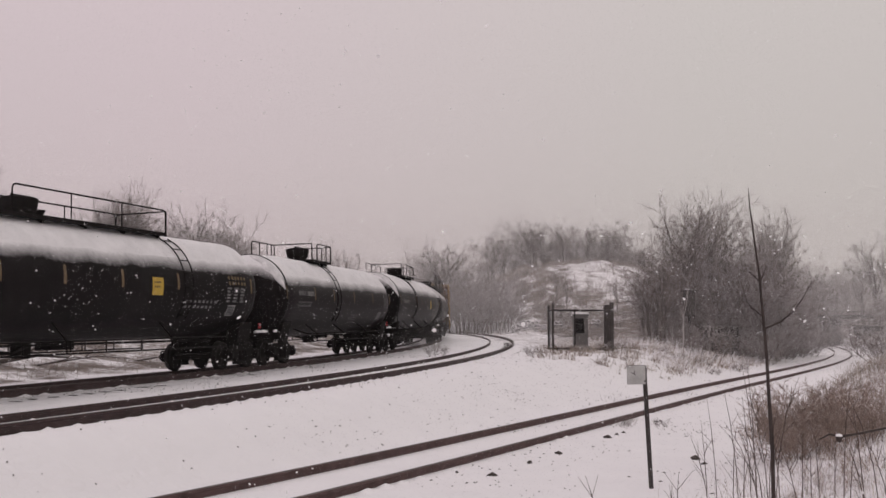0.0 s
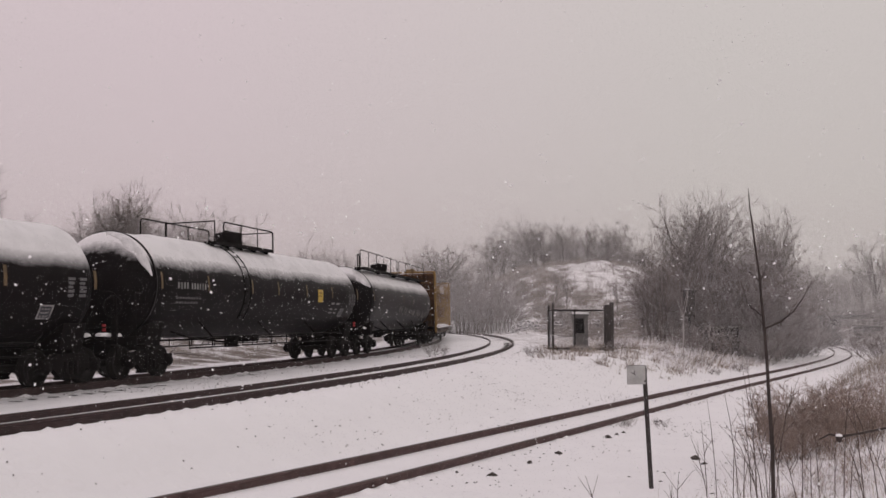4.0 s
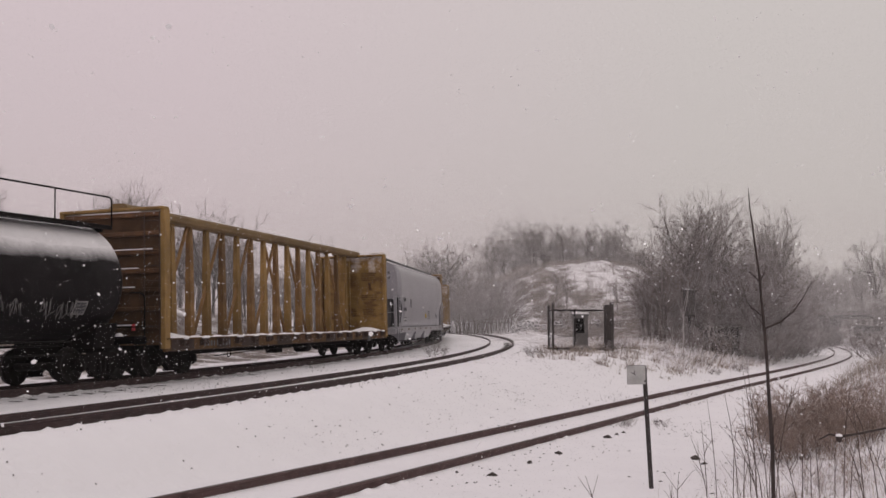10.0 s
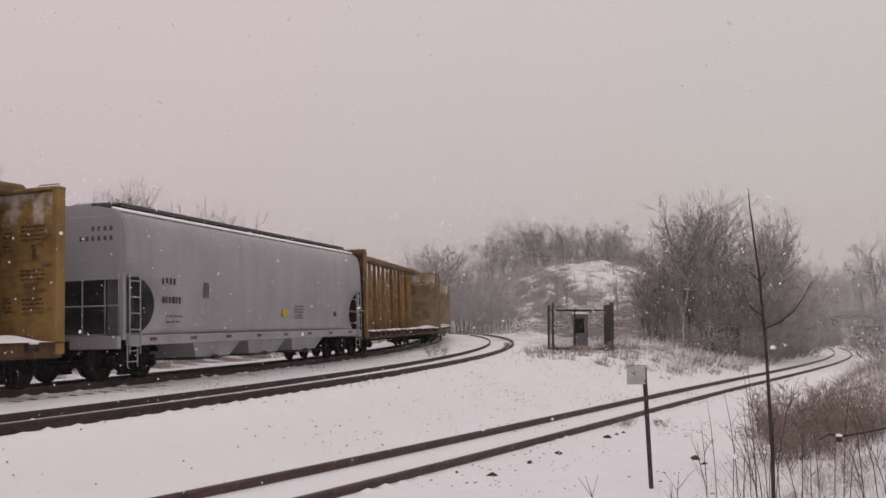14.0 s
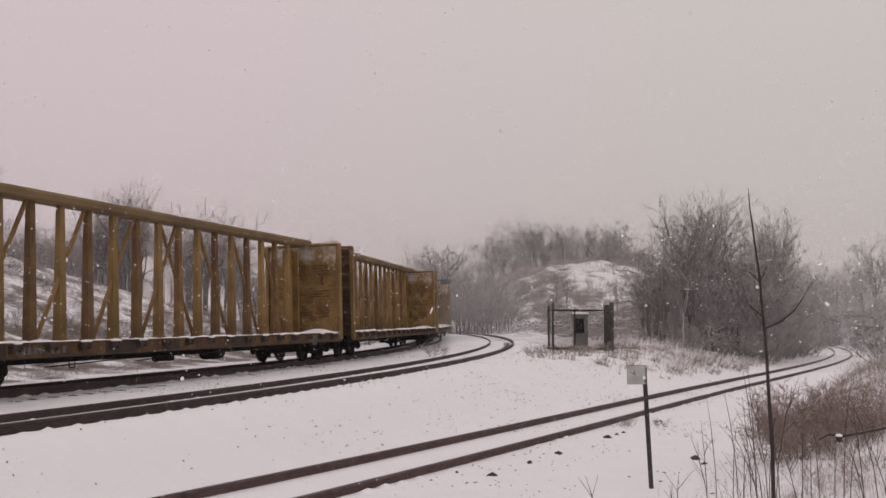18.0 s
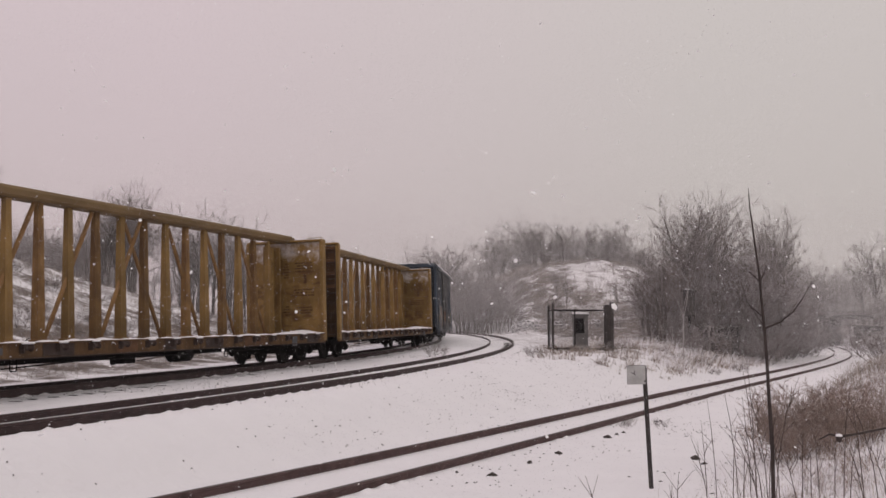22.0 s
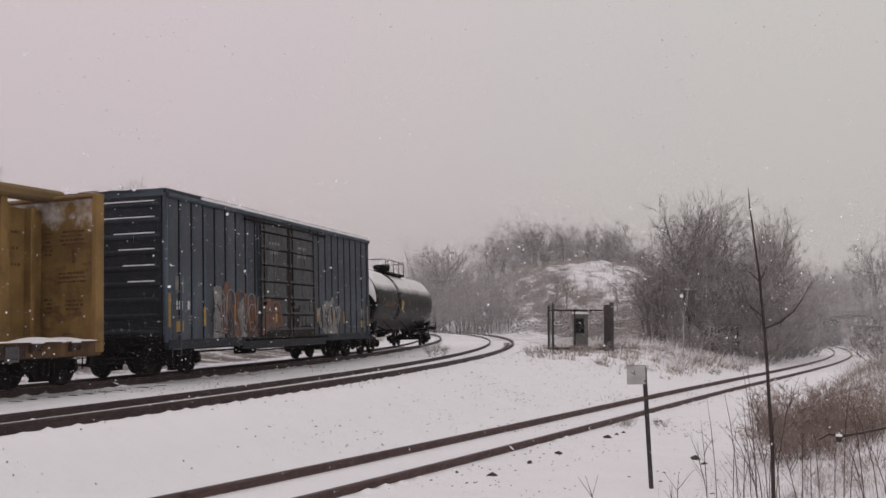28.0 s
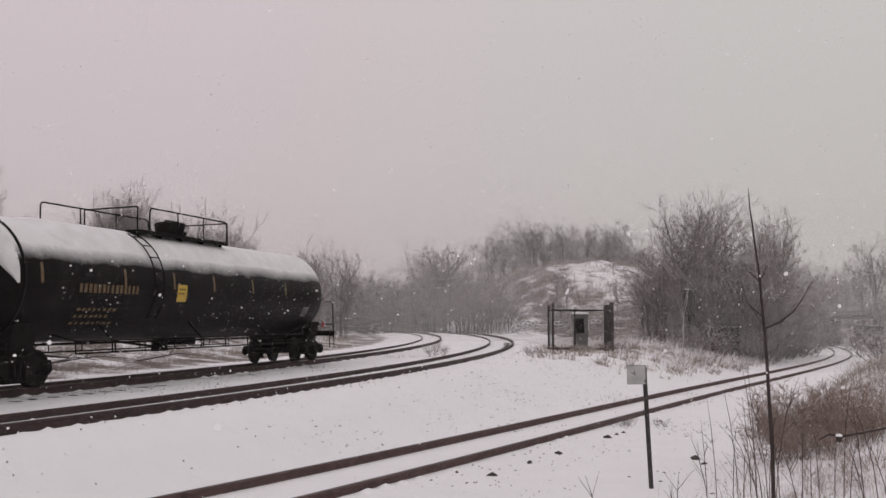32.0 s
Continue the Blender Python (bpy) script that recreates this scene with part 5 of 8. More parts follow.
    hatch = Geo().box((0, 0, 4.2), (0.9, 0.62, 0.12), chamfer=0.04).mesh("roof_hatch", M_GREY)
    for i in range(10):
        part("roof_hatch", hatch, None, car, at=(-half + 1.0 + i * (L - 2.0) / 9, 0, 0))
    part("centre_sill", Geo().box((0, 0, 0.78), (L + 0.5, 0.36, 0.34), chamfer=0.02), M_IRON, car)
    for i, x in enumerate((-3.2, 0.0, 3.2)):
        v = [(x - 1.58, -1.4, 1.02), (x + 1.58, -1.4, 1.02), (x + 1.58, 1.4, 1.02), (x - 1.58, 1.4, 1.02), (x - 0.95, -1.16, 0.42), (x + 0.95, -1.16, 0.42), (x + 0.95, 1.16, 0.42), (x - 0.95, 1.16, 0.42)]
        part("hopper_chute", Geo().add(v, [(4, 7, 6, 5), (0, 1, 5, 4), (1, 2, 6, 5), (2, 3, 7, 6), (3, 0, 4, 7)]), M_GREY, car)
        part("discharge_gate", Geo().box((x, 0, 0.4), (1.1, 2.3, 0.12), chamfer=0.02).tube([(x, -1.3, 0.4), (x, -1.1, 0.4)], 0.06, 8), M_DARKGREY, car)
    for s in (-1, 1):
        part("end_sheet", Geo().box((s * (half - 0.02), 0, 3.1), (0.05, 2.84, 1.5), chamfer=0.01), M_GREY, car)
        part("end_platform", Geo().box((s * (half - 0.25), 0, 1.02), (0.9, 2.8, 0.06)), M_GREY, car)
        for sy in (-1, 1):
            # added plate; its dark colour stands in for shade inside the bay
            part("bay_shade_plate", Geo().box((s * (half - 0.62), sy * 1.0, 1.72), (1.1, 0.03, 1.34), chamfer=0.006), M_DARKGREY, car, "added dark plate imitating shade in the open end bay")
        part("end_beam", Geo().box((s * (half + 0.12), 0, 0.88), (0.14, 2.9, 0.26), chamfer=0.02), M_GREY, car)
        g = Geo()
        for y in (-0.9, -0.3, 0.3, 0.9):
            g.tube([(s * (half - 0.12), y, 1.02), (s * (half - 0.12), y, 2.5)], 0.02, 6)
        g.tube([(s * (half - 0.1), -1.4, 1.75), (s * (half - 0.1), 1.4, 1.75)], 0.018, 6)
        part("end_railing", g, M_GREY, car)
        marks = Geo()
        for r, k2 in ((3.55, 4), (3.32, 6)):
            for i in range(k2):
                marks.box((s * (half + 0.009), s * (-0.2 - 0.16 * i) if s > 0 else -1.15 + 0.16 * i, r), (0.006, 0.08, 0.11))
        part("lettering", marks, M_GREYMARK, car, "rows of dim lettering on the car end")
    part("reporting_mark", bars(-half + 1.55, 2.36, -1.546, [(0.7, 4), (0.94, 6)], 0.16, 0.3, 3), M_BLACKMARK, car, "two rows of black lettering")
    part("lettering", bars(-half + 1.8, 1.5, -1.51, [(0.8, 6), (0.7, 6)], 0.05, 0.09, 4), M_GREYMARK, car, "rows of small grey lettering")
    part("lettering", bars(half - 6.4, 1.85, -1.535, [(0.75, 6), (0.75, 5), (0.75, 6), (0.7, 5), (0.75, 6)], 0.045, 0.05, 6), M_GREYMARK, car, "rows of small grey lettering")
    part("placard", Geo().box((half - 7.1, -1.525, 1.62), (0.42, 0.012, 0.22), rx=-0.1), M_YELLOWPANEL, car, "small yellow placard")
    part("plate_frame", Geo().box((half - 2.75, -1.508, 1.62), (0.36, 0.012, 0.27), rx=-0.1), M_WHITE, car, "white frame round a small plate")
    part("inspection_plate", Geo().box((half - 2.75, -1.516, 1.62), (0.29, 0.012, 0.2), rx=-0.1), M_BLACKMARK, car, "small black inspection plate")
    part("stencil_frame", Geo().box((-half + 3.75, -1.547, 2.2), (0.28, 0.008, 0.4)), M_GREYMARK, car, "small grey data panel")
    for i in range(8):
        x = -half + 1.2 + i * (L - 2.4) / 7
        part("reflective_strip", Geo().box((x, -1.508, 0.95), (0.3, 0.01, 0.08)), M_YELLOWMARK, car, "faded yellow reflective strip")
    coupler(car, -half - 0.2, -half - gap_lo / 2)
    coupler(car, half + 0.2, half + gap_hi / 2)
    finish_car(car, middle, L - 2.0)
    return car


M_STRIPE = material("yellow_reflective_tape", (0.36, 0.21, 0.03), 0.5, vary=0.25, scale=9, stain=0.4, stain_col=(0.12, 0.075, 0.03))
M_GRAFWHITE = material("chalky_white_spray_paint", (0.25, 0.24, 0.235), 0.65, vary=0.4, scale=6, stain=0.55, stain_col=(0.08, 0.085, 0.1))


def build_boxcar(label, lo, hi, gap_lo, gap_hi):
    rnd = random.Random(9)
    L, middle = hi - lo, (lo + hi) / 2
    half = L / 2
    car = thing("boxcar", label, "rail car", "cars of the freight train")
    z0, z1, w = 0.85, 4.56, 1.48
    part("body", Geo().box((0, 0, (z0 + z1) / 2), (L - 0.12, 2 * w, z1 - z0), chamfer=0.02), M_BLUEPANEL, car, "weathered grey-blue sheet-steel body")
    roof = [(-1.6, 4.5), (1.6, 4.5), (1.6, 4.57), (0.0, 4.7), (-1.6, 4.57)]
    part("roof", Geo().extrude(roof, -half, half), M_BLUE, car)
    part("roof_snow", Geo().extrude([(-1.55, 4.58), (0.0, 4.705), (1.55, 4.58), (1.4, 4.615), (0.0, 4.735), (-1.4, 4.615)], -half + 0.1, half - 0.1), M_SNOWCAP, car)
    rib = Geo().box((0, 0, 0), (0.12, 0.03, z1 - z0 - 0.1), chamfer=0.008).mesh("side_post", M_BLUEPOST)
    # dark strip that imitates the shadow line beside each side post
    shade_strip = Geo().box((0, 0, 0), (0.055, 0.02, z1 - z0 - 0.12)).mesh("panel_seam", M_IRON)
    for sy in (-1, 1):
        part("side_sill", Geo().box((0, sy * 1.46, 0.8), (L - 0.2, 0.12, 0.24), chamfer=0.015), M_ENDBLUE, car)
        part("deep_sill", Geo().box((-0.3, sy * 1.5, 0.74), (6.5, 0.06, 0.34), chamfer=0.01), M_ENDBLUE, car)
        part("eave_snow", Geo().box((0.8, sy * 1.57, 4.605), (L - 1.9, 0.1, 0.075), chamfer=0.02), M_SNOWCAP, car, "strip of snow along the roof edge")
        part("roof_rib", Geo().box((0, sy * 1.48, 4.635), (L - 0.02, 0.05, 0.11), chamfer=0.015), M_ENDBLUE, car, "dark bare rib along the roof")
        part("eave", Geo().box((0, sy * 1.54, 4.51), (L, 0.1, 0.11), chamfer=0.015), M_BLUE, car)
        for a, b, k in ((-half + 0.12, -2.6, 8), (1.85, half - 0.12, 9)):
            sheet = Geo().box((0, 0, 0), ((b - a) / k - 0.15, 0.012, z1 - z0 - 0.14), chamfer=0.003).mesh("side_panel", M_BLUEPANEL)
            for i in range(k):
                part("side_panel", sheet, None, car, at=(a + (b - a) * (i + 0.5) / k, sy * 1.479, (z0 + z1) / 2))
            for i in range(k + 1):
                x = a + (b - a) * i / k
                part("side_post", rib, None, car, at=(x, sy * 1.49, (z0 + z1) / 2))
                part("panel_seam", shade_strip, None, car, at=(x - 0.085, sy * 1.485, (z0 + z1) / 2))
        for a, b in ((-2.5, -0.42), (-0.36, 1.74)):
            d = part("door", Geo().box(((a + b) / 2, sy * 1.54, 2.62), (b - a, 0.08, 3.5), chamfer=0.015), M_BLUEDOOR, car, "grey-blue sliding door with pressed ribs")
            for i in range(7):
                z = 1.12 + i * 0.5
                part("door_rib", Geo().box(((a + b) / 2, sy * 1.59, z), (b - a - 0.14, 0.05, 0.07), chamfer=0.018), M_BLUEDOOR, d)
                part("rib_dark_strip", Geo().box(((a + b) / 2, sy * 1.583, z - 0.06), (b - a - 0.12, 0.012, 0.055)), M_IRON, d)
                if sy < 0:
                    # pressed flutes between the ribs, uneven and streaked
                    for k in range(rnd.randint(3, 6)):
                        x = a + 0.15 + (b - a - 0.3) * rnd.random()
                        part("flute", Geo().box((x, -1.583, z + 0.22), (rnd.uniform(0.03, 0.14), 0.012, rnd.uniform(0.2, 0.36)), chamfer=0.005), rnd.choice((M_BLUEDOOR, M_BLUEPANEL, M_DOORGRIME)), d)
            for e in (a + 0.03, b - 0.03):
                part("door_edge", Geo().box((e, sy * 1.588, 2.62), (0.07, 0.04, 3.46), chamfer=0.01), M_DOORGRIME, d, "grimy door edge")
            part("lock_bar", Geo().tube([(a + 0.25, sy * 1.6, 0.95), (a + 0.25, sy * 1.6, 4.3)], 0.02, 6).box((a + 0.25, sy * 1.61, 1.9), (0.2, 0.04, 0.1)), M_IRON, d)
        part("door_track", Geo().box((-0.3, sy * 1.6, 0.83), (6.4, 0.07, 0.06)).box((-0.3, sy * 1.57, 4.33), (6.4, 0.06, 0.06)), M_IRON, car)
        for s in (-1, 1):
            part("side_ladder", ladder_geo(s * (half - 0.4), sy * 1.58, 0.5, 2.3, 0.42, "x", 5, 0.015), M_BLUE, car)
            part("corner_post", Geo().box((s * (half - 0.05), sy * 1.47, (z0 + z1) / 2), (0.12, 0.12, z1 - z0), chamfer=0.03), M_BLUE, car)
    for s in (-1, 1):
        part("roof_end", Geo().box((s * (half - 0.04), 0, 4.63), (0.08, 2.9, 0.11), chamfer=0.015), M_BLUE, car)
        x = s * (half - 0.05)
        for i in range(9):
            z = 1.1 + i * 0.4
            g = Geo().lathe([(-1.36, 0.0), (-1.33, 0.06), (-1.2, 0.085), (1.2, 0.085), (1.33, 0.06), (1.36, 0.0)], "y", 12, (x, 0, z))
            # shade from the neighbouring car is put into the ribs' colour, deeper low down
            part("end_rib", g, M_ENDBLUE if i < 6 else M_SHADEBLUE, car)
            if i > 2:
                wd = 2.5 if i > 6 else 0.35 + 0.13 * i
                part("rib_snow", Geo().box((x + s * 0.05, -1.2 + wd / 2 if s < 0 else 0, z + 0.078), (0.09, wd, 0.03), chamfer=0.012), M_SNOWCAP, car)
        # end sheet coloured dark to imitate shade between the cars
        part("end_sheet", Geo().box((s * (half - 0.04), 0, (z0 + z1) / 2), (0.05, 2 * w - 0.2, z1 - z0 - 0.1)), M_ENDBLUE, car, "blue corrugated end sheet darkened to imitate shade")
        part("end_ladder", ladder_geo(x + s * 0.13, 1.1, 0.7, 4.2, 0.42, "y", 9, 0.015), M_BLUE, car)
        part("stub_sill", Geo().box((s * (half + 0.1), 0, 0.82), (0.7, 0.36, 0.34), chamfer=0.02), M_IRON, car)
        part("end_sill", Geo().box((s * (half + 0.02), 0, 0.9), (0.14, 2.9, 0.24), chamfer=0.02), M_IRON, car)
    part("brake_wheel", Geo().lathe([(-0.02, 0.24), (0.0, 0.27), (0.02, 0.24), (0.0, 0.21), (-0.02, 0.24)], "x", 18, (half + 0.22, 0.6, 2.9)).box((half + 0.2, 0.6, 2.9), (0.03, 0.46, 0.04)).box((half + 0.2, 0.6, 2.9), (0.03, 0.04, 0.46)), M_IRON, car)
    part("underframe", Geo().box((0, 0, 0.76), (L - 0.4, 0.4, 0.3)).box((0.5, 0.4, 0.5), (0.7, 0.5, 0.3), chamfer=0.03).tube([(-4.5, -0.5, 0.55), (4.5, -0.6, 0.55)], 0.028, 6).tube([(-3.8, -1.3, 0.72), (-2.0, -1.3, 0.5), (1.5, -1.3, 0.5)], 0.022, 6), M_IRON, car)

    def blot(x, z, ww, hh, seed, name, mt, label, y=-1.492):
        """A flat painted patch with a wandering outline."""
        r = random.Random(seed)
        k = 22
        pts = []
        for i in range(k):
            a = 2 * math.pi * i / k
            q = 1 + 0.22 * math.sin(3 * a + seed) + r.uniform(-0.14, 0.14)
            pts.append((x + ww / 2 * q * math.copysign(abs(math.cos(a)) ** 0.6, math.cos(a)), y, z + hh / 2 * q * math.copysign(abs(math.sin(a)) ** 0.6, math.sin(a))))
        part(name, Geo().add([(x, y, z)] + pts, [(0, i + 1, (i + 1) % k + 1) for i in range(k)]), mt, car, label)

    def stroke(x, z, ww, hh, seed, mt, label, y=-1.516):
        r = random.Random(seed)
        g = Geo()
        for j in range(4):
            px = x - ww / 2 + ww * (j + 0.5) / 4
            lean = r.uniform(-0.12, 0.12)
            pts = [(px + lean * (k - 3.5) / 3.5 + 0.03 * math.sin(k * 1.3 + seed), y, z - hh / 2 * r.uniform(0.6, 1) + hh * k / 8) for k in range(8)]
            g.tube(pts, 0.022, 4)
        part("painted_scrawl", g, mt, car, label)

    def swirl(x, z, size, seed, mt, y=-1.52):
        """A loose looping spray-paint line."""
        r = random.Random(seed)
        a0, turn, grow_ = r.uniform(0, 6.28), r.choice((-1, 1)), r.uniform(0.4, 0.9)
        pts = [(x + size * (grow_ + 0.05 * k) * 0.8 * math.cos(a0 + turn * 0.45 * k), y, z + size * (1.6 - 0.05 * k) * math.sin(a0 + turn * 0.45 * k)) for k in range(r.randint(7, 12))]
        part("painted_scrawl", Geo().tube(pts, 0.016, 4), mt, car, "looping spray-paint line")

    def arch(x, z, ww, hh, seed, mt, y=-1.516, rr=0.02):
        """A spray-painted outline like a tall arch, open at the foot."""
        r = random.Random(seed)
        pts = []
        for k in range(13):
            a = math.pi * k / 12
            pts.append((x - ww / 2 * math.cos(a) * r.uniform(0.9, 1.1), y, z + (hh * 0.5 * math.sin(a) ** 0.7 if 1 < k < 11 else -hh * 0.35 * r.uniform(0.7, 1.2))))
        part("painted_outline", Geo().tube(pts, rr, 4), mt, car, "pale spray-painted outline of a letter")

    for i, (x, z, ww, hh) in enumerate(((-0.42, 1.9, 0.34, 1.7), (-1.5, 1.05, 1.7, 0.4), (0.75, 1.0, 1.8, 0.4), (-0.3, 2.6, 0.26, 0.8), (0.2, 1.5, 0.5, 0.7))):
        blot(x, z, ww, hh, 140 + i, "rust_smear", M_DOORGRIME, "smear of rust and grime across the doors", -1.5935 - 0.001 * i)
    for i in range(7):
        x = -half + 2.75 + i * 0.5
        blot(x, 1.5 + 0.12 * math.sin(i * 2), 0.62, 1.5 - 0.07 * i, 40 + i, "painted_patch", (M_GRAFPALE, M_GRAFBROWN, M_GRAFBROWN, M_GRAFPALE, M_GRAFBROWN, M_GRAFBROWN, M_GRAFBROWN)[i], "faded spray-painted letters", -1.508 - 0.002 * (i % 3))
    for i in range(5):
        arch(-half + 2.8 + i * 0.66, 1.65, 0.56, 1.3 - 0.08 * i, 60 + i, M_GRAFWHITE if i != 2 else M_ORANGE)
        stroke(-half + 2.8 + i * 0.66, 1.35, 0.3, 0.7, 65 + i, (M_GRAFWHITE, M_BLUE, M_GRAFWHITE, M_ORANGE, M_GRAFWHITE)[i], "faded spray-painted strokes")
    blot(-2.0, 1.5, 0.95, 1.0, 71, "painted_patch", M_GRAFBROWN, "faded spray-painted letters", -1.605)
    blot(-1.25, 1.5, 0.6, 0.8, 72, "painted_patch", M_GRAFBROWN, "faded spray-painted letters", -1.606)
    arch(-1.5, 1.6, 0.7, 0.7, 73, M_ORANGE, -1.612)
    for i in range(3):
        blot(2.75 + i * 0.62, 1.45 + 0.1 * (i == 1), 0.85, 1.0 + 0.25 * (i == 1), 80 + i, "painted_patch", M_GRAFPALE, "pale spray-painted letters", -1.508 - 0.002 * i)
    for i in range(7):
        swirl(2.5 + i * 0.3, 1.45 + 0.12 * math.sin(i * 2.1), 0.3 - 0.02 * (i % 3), 90 + i, (M_BLACKMARK, M_BLUE, M_GRAFWHITE)[i % 3])
    for i in range(8):
        swirl(-half + 2.6 + i * 0.45, 1.4 + 0.15 * math.sin(i * 1.7), 0.3, 120 + i, (M_BLACKMARK, M_GRAFWHITE, M_BLUE, M_GRAFWHITE)[i % 4])
    for x, z, ww, hh in ((-7.63, 1.65, 0.1, 0.85), (-5.83, 1.5, 0.1, 0.5), (-4.06, 1.55, 0.09, 0.5), (2.17, 1.55, 0.1, 0.5), (3.75, 1.5, 0.1, 0.45), (4.81, 1.5, 0.1, 0.45), (7.53, 1.55, 0.1, 0.75)):
        part("reflective_strip", Geo().box((x, -1.522, z), (ww, 0.008, hh)), M_STRIPE, car, "yellow reflective strip")
    part("reflective_strip", Geo().box((-1.45, -1.61, 1.55), (0.1, 0.008, 0.45)), M_STRIPE, car, "yellow reflective strip")
    for x in (-7.08, 6.95):
        part("data_square", Geo().box((x, -1.496, 1.24), (0.36, 0.008, 0.26)), M_STRIPE, car, "small orange-yellow data square")
    part("data_frame", Geo().box((6.95, -1.496, 1.66), (0.32, 0.008, 0.34)).box((6.95, -1.499, 1.66), (0.2, 0.008, 0.02)), M_GRAFPALE, car, "pale framed data square")
    part("paint_patch", Geo().box((-7.08, -1.488, 2.3), (0.42, 0.006, 0.42)), M_GRAFPALE, car, "pale square of newer paint")
    part("lettering", bars(-7.25, 1.78, -1.49, [(0.36, 3)], 0.22, 0.06, 12), M_WHITE, car, "row of white lettering")
    part("lettering", bars(-6.68, 1.78, -1.49, [(0.2, 1)], 0.22, 0.08, 13), M_WHITE, car, "row of white lettering")
    for x in (-7.2, -6.66, 6.25, 6.75):
        part("lettering", bars(x, 1.5 if x < 0 else 2.0, -1.49, [(0.3, 4), (0.26, 3), (0.3, 4)], 0.04, 0.05, 16), M_GRAFPALE, car, "rows of small pale lettering")
    for a, sd in ((-1.85, 14), (0.35, 15)):
        part("door_lettering", bars(a, 3.75, -1.588, [(0.8, 4), (0.8, 5), (0.7, 4)], 0.09, 0.05, sd), M_GRAFPALE, car, "rows of pale lettering on the door")
    coupler(car, -half - 0.1, -half - gap_lo / 2)
    coupler(car, half + 0.1, half + gap_hi / 2)
    finish_car(car, middle, L - 3.0)
    return car


G = M_GREYMARK
build_tank_car("black tank car with deep snow on top and a yellow placard", 13.4, 29.65, 2.0, 1.1, 1, M_TANK, snow=25, snow_thick=0.06, deck=(-2.2, 3.9), ladder_at=4.0, manway=-0.6, square=(2.7, 2.25), strips=(-2.6, -0.7, 1.3, 3.6, 7.35),
               snowy_head=True, marks=((6.1, 2.6, [(1.0, 6)] * 2, 0.09, 0.06, M_YELLOWMARK), (6.0, 2.3, [(1.1, 3)] * 5, 0.06, 0.03, G), (4.0, 1.9, [(1.6, 8), (1.4, 7)], 0.07, 0.07, G)))
build_tank_car("black tank car with deep snow on top and yellow reflective strips", 30.75, 44.0, 1.1, 1.2, 2, M_TANK, snow=22, snow_thick=0.05, deck=(-2.1, 0.0), ladder_at=-0.95, manway=-1.5, strips=(-6.05, -3.4, -1.36, 1.09, 3.65, 6.25), far_back=1.8, crescent=(95, 172, 0.22), sink=0.1,
               marks=((-5.0, 2.3, [(0.75, 4), (0.75, 6)][:1], 0.15, 0.1, G), (-4.2, 2.3, [(0.7, 6)], 0.15, 0.1, M_GRAFPALE), (-5.0, 2.0, [(1.3, 9), (1.2, 8)], 0.05, 0.07, G), (1.0, 1.6, [(0.9, 3)] * 4, 0.03, 0.06, G), (5.4, 2.3, [(0.7, 2)] * 5, 0.06, 0.03, G)))
build_tank_car("black tank car with snow on top and white lettering", 45.2, 60.7, 1.2, 1.5, 3, M_TANK, snow=25, snow_thick=0.05, deck=(-3.0, 1.0), ladder_at=-2.2, manway=-0.6, square=(3.69, 2.25), strips=(-6.85, -4.45, -1.74, 0.14, 2.46, 4.84, 7.55), far_back=1.4, crescent=(92, 172, 0.18), ragged=0.2,
               marks=((-6.1, 2.3, [(0.6, 4)], 0.16, 0.1, M_GRAFPALE), (-5.4, 2.3, [(0.85, 6)], 0.16, 0.1, M_GRAFPALE), (-6.1, 1.98, [(1.3, 9), (1.2, 8)], 0.05, 0.07, G), (4.8, 2.0, [(1.0, 2)], 0.07, 0.05, M_GRAFPALE), (4.75, 1.8, [(1.0, 2)] * 2, 0.05, 0.08, M_GRAFPALE), (6.6, 2.35, [(0.8, 3)] * 4, 0.08, 0.03, G)))
build_tank_car("black tank car with a full-length top walkway and pale scrawls", 62.2, 78.1, 1.5, 0.8, 4, M_TANKB, snow=26, snow_thick=0.04, long_walk=True, ladder_at=0.3, manway=0.1, scrawl=True, crescent=(112, 160, 0.26), strips=(-7.2, -0.59, 1.83))
build_centerbeam("empty mustard-yellow centerbeam lumber car with snow on its deck", 78.9, 97.45, 0.8, 1.85, 11)
build_hopper("light grey covered hopper car with dark lettering", 99.3, 115.3, 1.85, 0.75)
build_centerbeam("empty mustard-yellow centerbeam car with rusty bulkheads", 116.05, 135.1, 0.75, 1.2, 12)
build_centerbeam("empty weathered yellow centerbeam car with rust-streaked posts", 136.3, 155.4, 1.2, 1.25, 13)
build_centerbeam("empty mustard-yellow centerbeam car with snowy side sills", 156.65, 175.7, 1.25, 2.2, 14)
build_boxcar("blue ribbed boxcar with faded graffiti and two side doors", 177.9, 193.45, 2.2, 1.3)
build_tank_car("last tank car, black with thick snow and yellow lettering", 194.75, 211.0, 1.3, 2.0, 5, M_TANK, snow=24, snow_thick=0.06, deck=(-2.7, 1.9), ladder_at=-2.7, manway=0.05, square=(-1.55, 2.1), strips=(-6.98, -4.06, -1.93, 0.1, 2.4, 4.66), far_back=1.7, snowy_head=True, crescent=(70, 186, 0.4),
               marks=((-5.75, 2.12, [(2.3, 14)], 0.2, 0.1, M_YELLOWMARK), (-5.65, 1.65, [(1.5, 8), (1.3, 7), (1.6, 8)], 0.07, 0.08, M_YELLOWMARK)))

